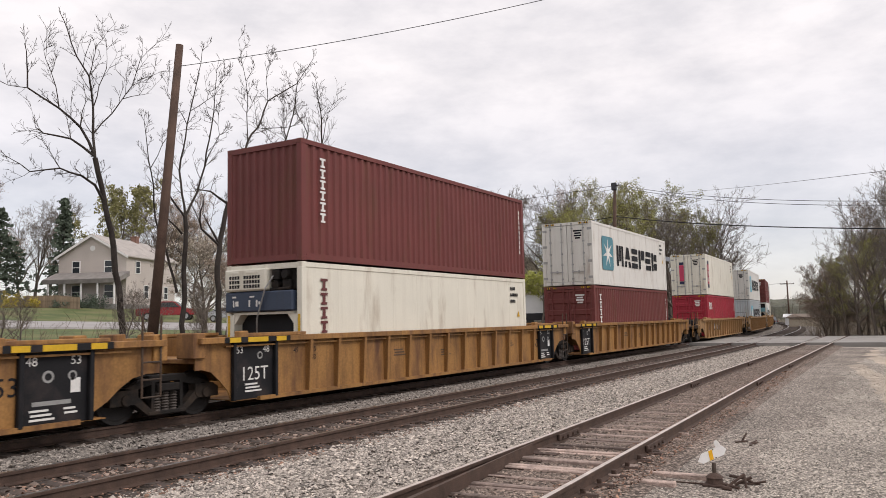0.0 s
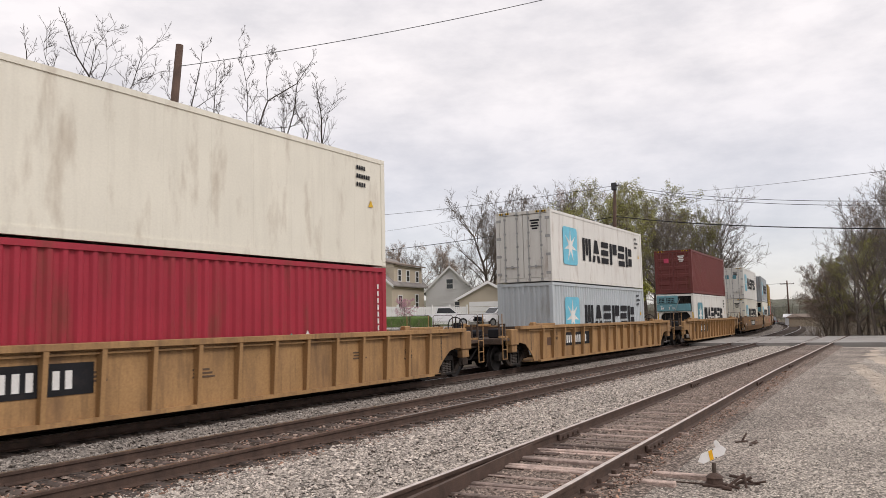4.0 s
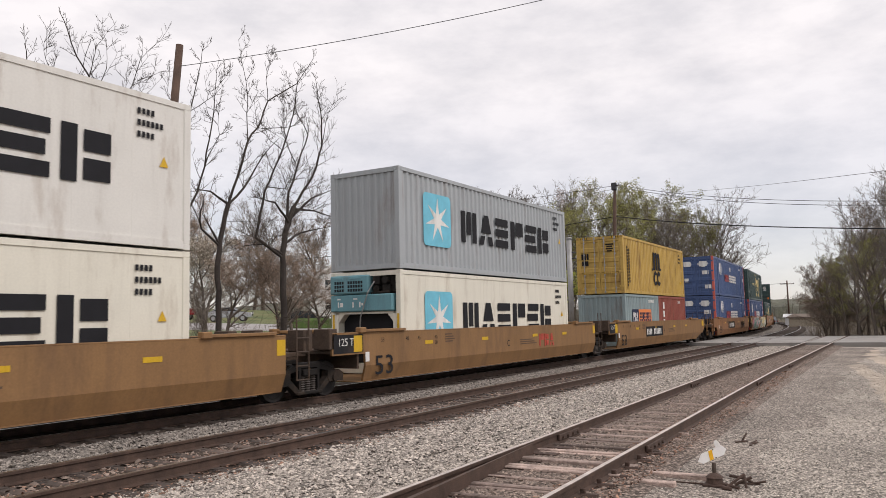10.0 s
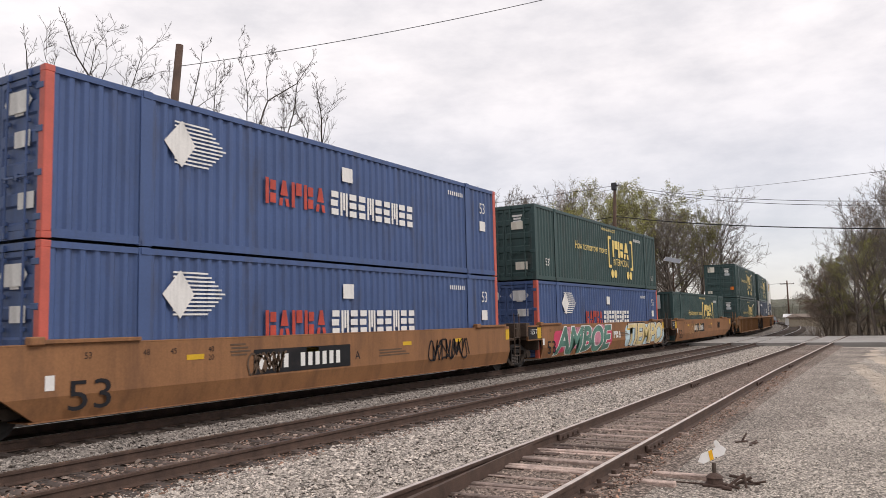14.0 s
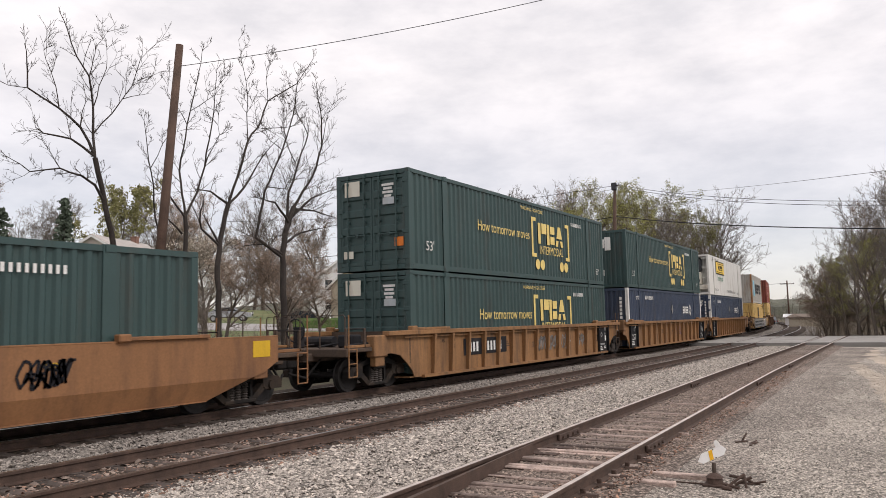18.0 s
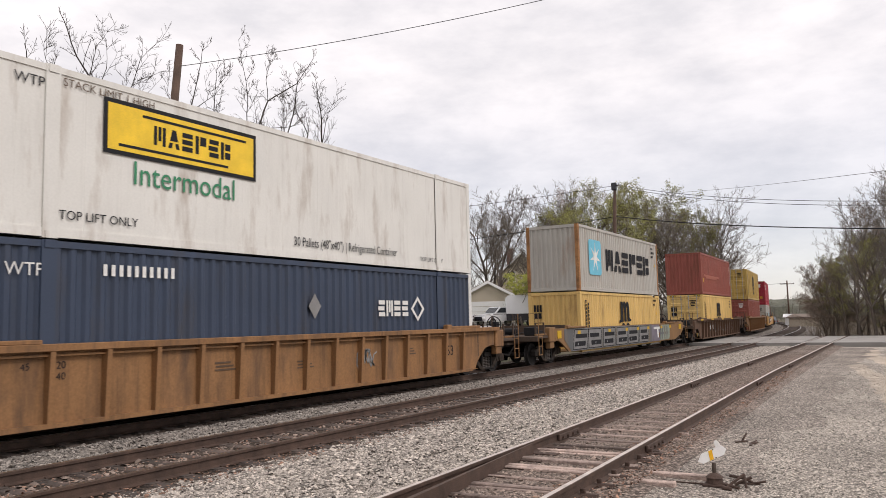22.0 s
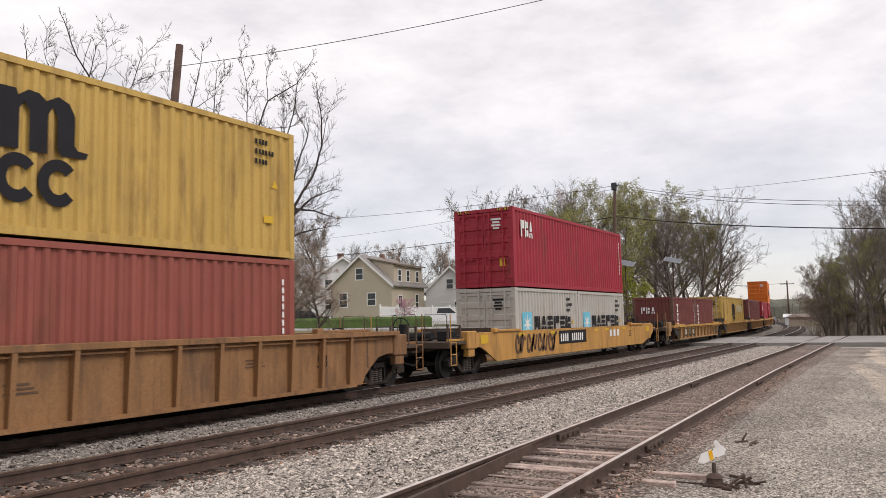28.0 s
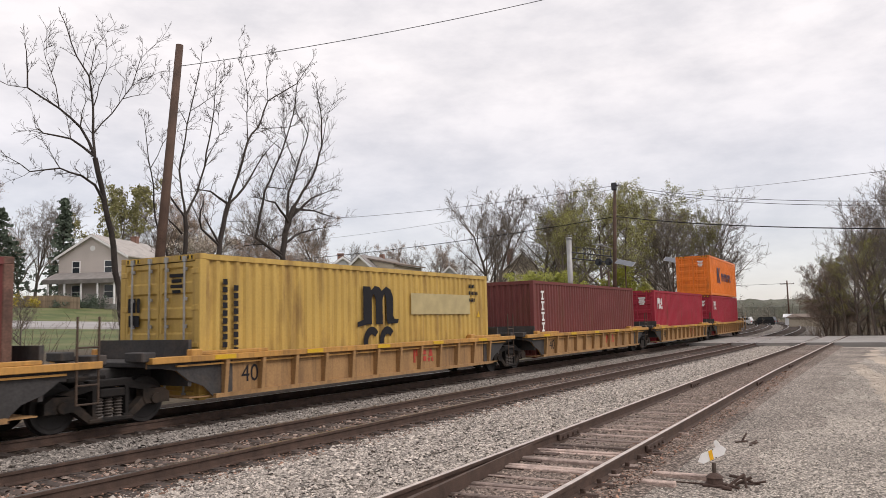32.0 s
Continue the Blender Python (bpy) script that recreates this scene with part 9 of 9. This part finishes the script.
pts = [(-0.36, -0.03), (-0.26, -0.115), (0.24, -0.115), (0.34, -0.02), (0.27, 0.10), (-0.22, 0.10)]
a = [bm.verts.new((x, -0.006, z)) for x, z in pts]
b = [bm.verts.new((x, 0.006, z)) for x, z in pts]
bm.faces.new(a)
bm.faces.new(b[::-1])
for i in range(6):
    bm.faces.new((a[i], b[i], b[(i + 1) % 6], a[(i + 1) % 6]))
bmesh.ops.recalc_face_normals(bm, faces=bm.faces)
tg = part("target", bm, M_TARGET, st, "white hexagonal arrow plate", tm)
bm = bmesh.new()
prism_pts = [(-0.10, -0.112), (-0.01, -0.112), (0.035, 0.098), (-0.055, 0.098)]
fa = [bm.verts.new((x, -0.012, z)) for x, z in prism_pts]
fb = [bm.verts.new((x, -0.0065, z)) for x, z in prism_pts]
bm.faces.new(fa)
bm.faces.new(fb[::-1])
for i in range(4):
    bm.faces.new((fa[i], fb[i], fb[(i + 1) % 4], fa[(i + 1) % 4]))
bmesh.ops.recalc_face_normals(bm, faces=bm.faces)
part("stripe", bm, mat("amber_reflective", (0.80, 0.42, 0.01), 0.4), tg)
for x, z in ((0.05, 0.09), (0.05, -0.1)):
    bm = bmesh.new()
    tube(bm, (x, -0.016, z), (x, 0.016, z), 0.016, n=8)
    part("bolt", bm, M_STEEL, tg)
bm = bmesh.new()
box(bm, 0.13, 0.25, -0.012, 0.012, 0.09, 0.19, 0.01)
tube(bm, (0.19, -0.012, 0.2), (0.19, 0.012, 0.2), 0.05, n=10)
part("tip", bm, M_TARGET, tg)
bm = bmesh.new()
tube(bm, (0.15, -0.05, 0.07), (0.55, -0.22, 0.05), 0.035)
tube(bm, (0.42, -0.35, 0.04), (0.22, -0.32, 0.05), 0.05)
tube(bm, (0.3, -0.2, 0.05), (0.62, 0.05, 0.3), 0.03)
tube(bm, (0.62, 0.05, 0.3), (0.68, -0.1, 0.04), 0.03)
tube(bm, (0.4, 0.1, 0.05), (0.75, 0.2, 0.22), 0.035)
part("throw_lever", bm, M_RUSTY, st)
for dy in (-0.5, 0.55):
    bm = bmesh.new()
    box(bm, -2.3 + abs(dy), -0.12 if dy > 0 else -0.75, -0.12, 0.12, -0.12, 0.12, 0.02)
    tb = part("headblock_timber", bm, M_OLDTIE, st, "", Matrix.Translation((0, dy, 0)))
bm = bmesh.new()
tube(bm, (-0.2, 0, 0.03), (-1.6, 0, 0.02), 0.02)
part("throw_rod", bm, M_RUSTY, st)
for i, (x, y, n) in enumerate([(-1.72, 9.75, 4), (-2.36, 12.9, 3), (-2.2, 12.7, 2)]):
    rnd = random.Random(40 + i)
    bm = bmesh.new()
    q = Vector((0, 0, 0.015))
    for k in range(n):  # bent rod ends and a flat strap, rusted together
        e = q + Vector((rnd.uniform(-0.16, 0.16), rnd.uniform(-0.1, 0.1), rnd.uniform(0.0, 0.07)))
        e.z = max(e.z, 0.015)
        tube(bm, q, e, rnd.uniform(0.012, 0.02), n=6)
        q = e if k % 2 else Vector((rnd.uniform(-0.05, 0.05), rnd.uniform(-0.05, 0.05), 0.015))
    box(bm, -0.14, 0.1, -0.02, 0.02, 0.0, 0.025, 0.006)
    ob = part("scrap_iron", bm, M_RUSTY, None, "", Matrix.Translation((x, y, -0.235)) @ Matrix.Rotation(radians(40 * i + 15), 4, "Z"))
    tagged(ob, "rusty piece of scrap track iron on the gravel", "scrap iron", "scrap iron")

# joint bars, rail braces, the switch's point rail
def siding_piece(name, build, material, off, y, label=""):
    bm = bmesh.new()
    build(bm)
    d = siding_x(y + 0.5) - siding_x(y - 0.5)
    return part(name, bm, material, t3, label, Matrix.Translation((siding_x(y) + off, y, 0)) @ Matrix.Rotation(math.atan2(-d, 1), 4, "Z"))


for off, y in ((-0.7525, 11.8), (0.7525, 11.3), (-0.7525, 21.5), (0.7525, 22.5), (-0.7525, 31), (0.7525, 30)):
    sgn = 1 if off < 0 else 1
    siding_piece("joint_bar", lambda bm: (box(bm, 0.02, 0.06, -0.45, 0.45, -0.14, -0.045, 0.008), [tube(bm, (0.05, yy, -0.095), (0.09, yy, -0.095), 0.022, n=6) for yy in (-0.33, -0.12, 0.12, 0.33)]), M_RUSTY, off, y)
for k in range(9):
    y = 6.4 + k * 0.56
    siding_piece("rail_brace", lambda bm: prism(bm, [(-0.06, -0.165), (0.06, -0.165), (0.03, -0.135), (-0.03, -0.135)], 0.06, 0.24), M_RUSTY, 0.7525, y)
    siding_piece("rail_brace", lambda bm: box(bm, 0.05, 0.11, -0.02, 0.02, -0.16, -0.08, 0.008), M_RUSTY, 0.7525, y)
    siding_piece("slide_plate", lambda bm: box(bm, 0.06, 0.42, -0.09, 0.09, -0.163, -0.148, 0.004), M_RUSTY, -0.7525, y)
bm = bmesh.new()
rows = []
for k in range(8):
    y = 5.0 + k * 0.75
    x = siding_x(y) - 0.7525 + 0.30 * (1 - min(1, k / 7)) + 0.075
    w = 0.034 * (1 - k / 8) + 0.004
    rows.append([bm.verts.new(p) for p in ((x - w, y, -0.16), (x + w, y, -0.16), (x + w, y, -0.006), (x - w, y, -0.006))])
for a, b in zip(rows, rows[1:]):
    for k in range(4):
        bm.faces.new((a[k], a[(k + 1) % 4], b[(k + 1) % 4], b[k]))
bm.faces.new(rows[0][::-1])
bm.faces.new(rows[-1])
bmesh.ops.recalc_face_normals(bm, faces=bm.faces)
part("point_rail", bm, M_RAIL, t3)
# spikes are seen as small heads along the near rails
for k in range(60):
    y = 4.5 + k * 0.52
    for off in (-0.84, -0.66, 0.66, 0.84):
        piece("spike", mesh_of("spike", lambda bm: box(bm, -0.02, 0.02, -0.015, 0.015, -0.165, -0.135, 0.004), M_RUSTY), t2, Matrix.Translation((NEAR_X + off, y, 0)))


# ---------------------------------------------------------------- loose stone and litter
def scatter(name, label, material, n, xr, yr, zf, size, seed, flatness=0.7, keep=None):
    rs = np.random.RandomState(seed)
    base = np.array([(1, 0, 0), (0.3, 0.95, 0.1), (-0.8, 0.55, -0.1), (-0.75, -0.6, 0.1), (0.35, -0.95, -0.05), (0.15, 0.1, 0.85)])
    tri = np.array([(0, 1, 5), (1, 2, 5), (2, 3, 5), (3, 4, 5), (4, 0, 5), ])
    x = rs.uniform(*xr, n)
    # thinner with distance: most of them near
    y = yr[0] + (yr[1] - yr[0]) * rs.uniform(0, 1, n) ** 1.6
    if keep is not None:
        k = keep(x, y)
        x, y = x[k], y[k]
    n = len(x)
    ang = rs.uniform(0, 6.283, n)
    s = size * np.exp(rs.normal(0, 0.33, n))
    pts = base[None] * (1 + rs.normal(0, 0.22, (n, 6, 3)))
    pts[:, :, 2] *= flatness
    c, sn = np.cos(ang), np.sin(ang)
    tilt = rs.normal(0, 0.45, n)
    px, py, pz = pts[..., 0], pts[..., 1], pts[..., 2]
    py, pz = py * np.cos(tilt)[:, None] - pz * np.sin(tilt)[:, None], py * np.sin(tilt)[:, None] + pz * np.cos(tilt)[:, None]
    X = (px * c[:, None] - py * sn[:, None]) * s[:, None] + x[:, None]
    Y = (px * sn[:, None] + py * c[:, None]) * s[:, None] + y[:, None]
    Z = pz * s[:, None] + zf(x, y)[:, None] + rs.uniform(-0.2, 0.5, n)[:, None] * s[:, None]
    v = np.stack([X, Y, Z], -1).reshape(-1, 3)
    f = (tri[None] + (np.arange(n) * 6)[:, None, None]).reshape(-1, 3)
    me = bpy.data.meshes.new(name)
    me.vertices.add(len(v))
    me.vertices.foreach_set("co", v.ravel())
    me.loops.add(len(f) * 3)
    me.loops.foreach_set("vertex_index", f.ravel().astype(np.int32))
    me.polygons.add(len(f))
    me.polygons.foreach_set("loop_start", np.arange(0, len(f) * 3, 3, dtype=np.int32))
    me.update(calc_edges=True)
    me.validate()
    me.materials.append(material)
    ob = new(name, me)
    return tagged(ob, label, "stones", kind="stuff")


def island_vary(m, lo=0.45, hi=1.5):
    """Each loose piece in its own shade."""
    n, l = m.node_tree.nodes, m.node_tree.links
    b = n["Principled BSDF"]
    src = b.inputs["Base Color"].links[0].from_socket
    g = n.new("ShaderNodeNewGeometry")
    r = n.new("ShaderNodeMapRange")
    r.inputs["To Min"].default_value, r.inputs["To Max"].default_value = lo, hi
    l.new(g.outputs["Random Per Island"], r.inputs["Value"])
    v = n.new("ShaderNodeVectorMath")
    v.operation = "SCALE"
    l.new(src, v.inputs[0])
    l.new(r.outputs["Result"], v.inputs["Scale"])
    l.new(v.outputs["Vector"], b.inputs["Base Color"])
    return m


island_vary(M_STONE, 0.3, 1.6)
island_vary(M_LEAFLITTER, 0.5, 1.6)
M_GRIT = island_vary(mat("grit_stone", (0.36, 0.32, 0.275), 0.9, 0, 0.25, 9, 60, 0.2), 0.2, 1.75)
M_GREYSTONE = island_vary(mat("dusty_grey_stone", (0.25, 0.222, 0.195), 0.9, 0, 0.3, 9, 60, 0.3))
# the train's shadow is put into the dark colour of these stones
M_SHADESTONE = island_vary(mat("shade_dark_stone", (0.12, 0.10, 0.088), 0.9, 0, 0.3, 9, 60, 0.3))
M_BROWNSTONE = island_vary(mat("brown_stained_stone", (0.25, 0.19, 0.155), 0.9, 0, 0.3, 9, 60, 0.3))
zc = lambda v: (lambda x, y: np.full(len(x), v))
between = lambda x, y: (np.abs(np.abs(x - NEAR_X) - 0.7525) > 0.10)
scatter("ballast_stones", "grey angular ballast stones between the tracks", M_STONE, 290000, (-7.9, -4.6), (2.5, 50), lambda x, y: np.full(len(x), -0.185) - 0.02 * (x > -6.1), 0.0158, 21, keep=lambda x, y: x < -4.65 - 0.028 * np.minimum(y, 25) - 0.012 * np.maximum(y - 25, 0))
scatter("ballast_stones", "grey angular ballast stones along the main tracks", M_GREYSTONE, 85000, (-11.85, -10.2), (4.0, 40), zc(-0.182), 0.018, 22)
scatter("ballast_stones", "brown-stained ballast between the rails", M_BROWNSTONE, 12000, (-9.65, -8.3), (4.0, 40), zc(-0.195), 0.026, 23)
scatter("ballast_stones", "ballast under the train with its shade put into the dark colour", M_SHADESTONE, 14000, (-14.9, -12.0), (4.0, 40), zc(-0.20), 0.028, 24, keep=lambda x, y: np.abs(np.abs(x - TRACK_X) - 0.7525) > 0.10)
scatter("siding_stones", "grey and brown grit around the siding's ties", M_BROWNSTONE, 60000, (-5.4, -2.2), (4.0, 40), zc(-0.17), 0.0145, 25, keep=lambda x, y: (np.abs(np.abs(x - (-3.75 - 0.028 * y)) - 0.7525) > 0.09) & (np.abs(x - (-3.75 - 0.028 * y)) < 1.15))
scatter("gravel_stones", "loose grey gravel over the yard", M_GRIT, 170000, (-3.2, 4.5), (5.0, 34), zc(-0.236), 0.0095, 26, keep=lambda x, y: x > -2.95 - 0.028 * y)
scatter("dead_leaves", "curled brown dead leaves along the siding", M_LEAFLITTER, 15000, (-4.6, -2.3), (5.0, 28), zc(-0.155), 0.0115, 27, 0.3, keep=lambda x, y: np.abs(x - (-2.95 - 0.028 * y)) < 0.42)
scatter("dead_leaves", "brown dead leaves along the main track", M_LEAFLITTER, 2600, (-8.3, -7.5), (4.0, 30), zc(-0.165), 0.014, 28, 0.3)
scatter("dead_leaves", "brown dead leaves between the main rails", M_LEAFLITTER, 1600, (-9.6, -8.4), (4.0, 30), zc(-0.165), 0.014, 29, 0.3)


# ---------------------------------------------------------------- what moves
def motions():
    """The train rolls by at an even pace; its wheels turn while they pass near."""
    for ob, s0, m in MOVERS:
        walk(ob, [(float(t), ride(s0, t, m)) for t in range(0, 33)])
    # the black car comes along the street and stops short of the crossing
    pts = [Vector((x, y, 0)) for x, y in STREET_WAY]
    reach = [0.0]
    for a, b in zip(pts, pts[1:]):
        reach.append(reach[-1] + (b - a).length)
    mark = reach[3] + 9.2
    rows = []
    for k in range(65):
        t = k * 0.5
        s = max(0.5, min(mark - 0.4 + 5.4 * (t - 6.8), reach[5] + 1.2))
        i = max(j for j in range(len(pts) - 1) if reach[j] <= s)
        d = (pts[i + 1] - pts[i]).normalized()
        q = pts[i] + d * (s - reach[i]) + Vector((d.y, -d.x, 0)) * 1.7
        rows.append((t, Matrix.Translation((q.x, q.y, rise(q.x, q.y) + 0.17)) @ Matrix.Rotation(math.atan2(-d.x, d.y), 4, "Z")))
    walk(TOWN_CAR, rows)
    for w, s0, y, dy in WHEELS:
        base = Matrix.Translation((0, dy, 0.425))
        # nearest while its place on the line is between -2 and 36 m
        t0 = max(0.0, (s0 + y - 36.0) / SPEED)
        t1 = min(32.0, (s0 + y + 2.0) / SPEED)
        rows = []
        if t1 > t0:
            n0, n1 = math.ceil(t0 * FPS), math.floor(t1 * FPS)
            for f in range(n0, n1 + 1):
                turn = SPEED * (f - n0) / FPS / 0.425
                rows.append((f / FPS, base @ Matrix.Rotation(turn, 4, "X")))
            if rows and n0 > 0:
                rows.insert(0, (0.0, base))
            if rows and n1 < 32 * FPS:
                rows.append((32.0, rows[-1][1]))
        if len(rows) > 2:
            walk(w, rows)


motions()
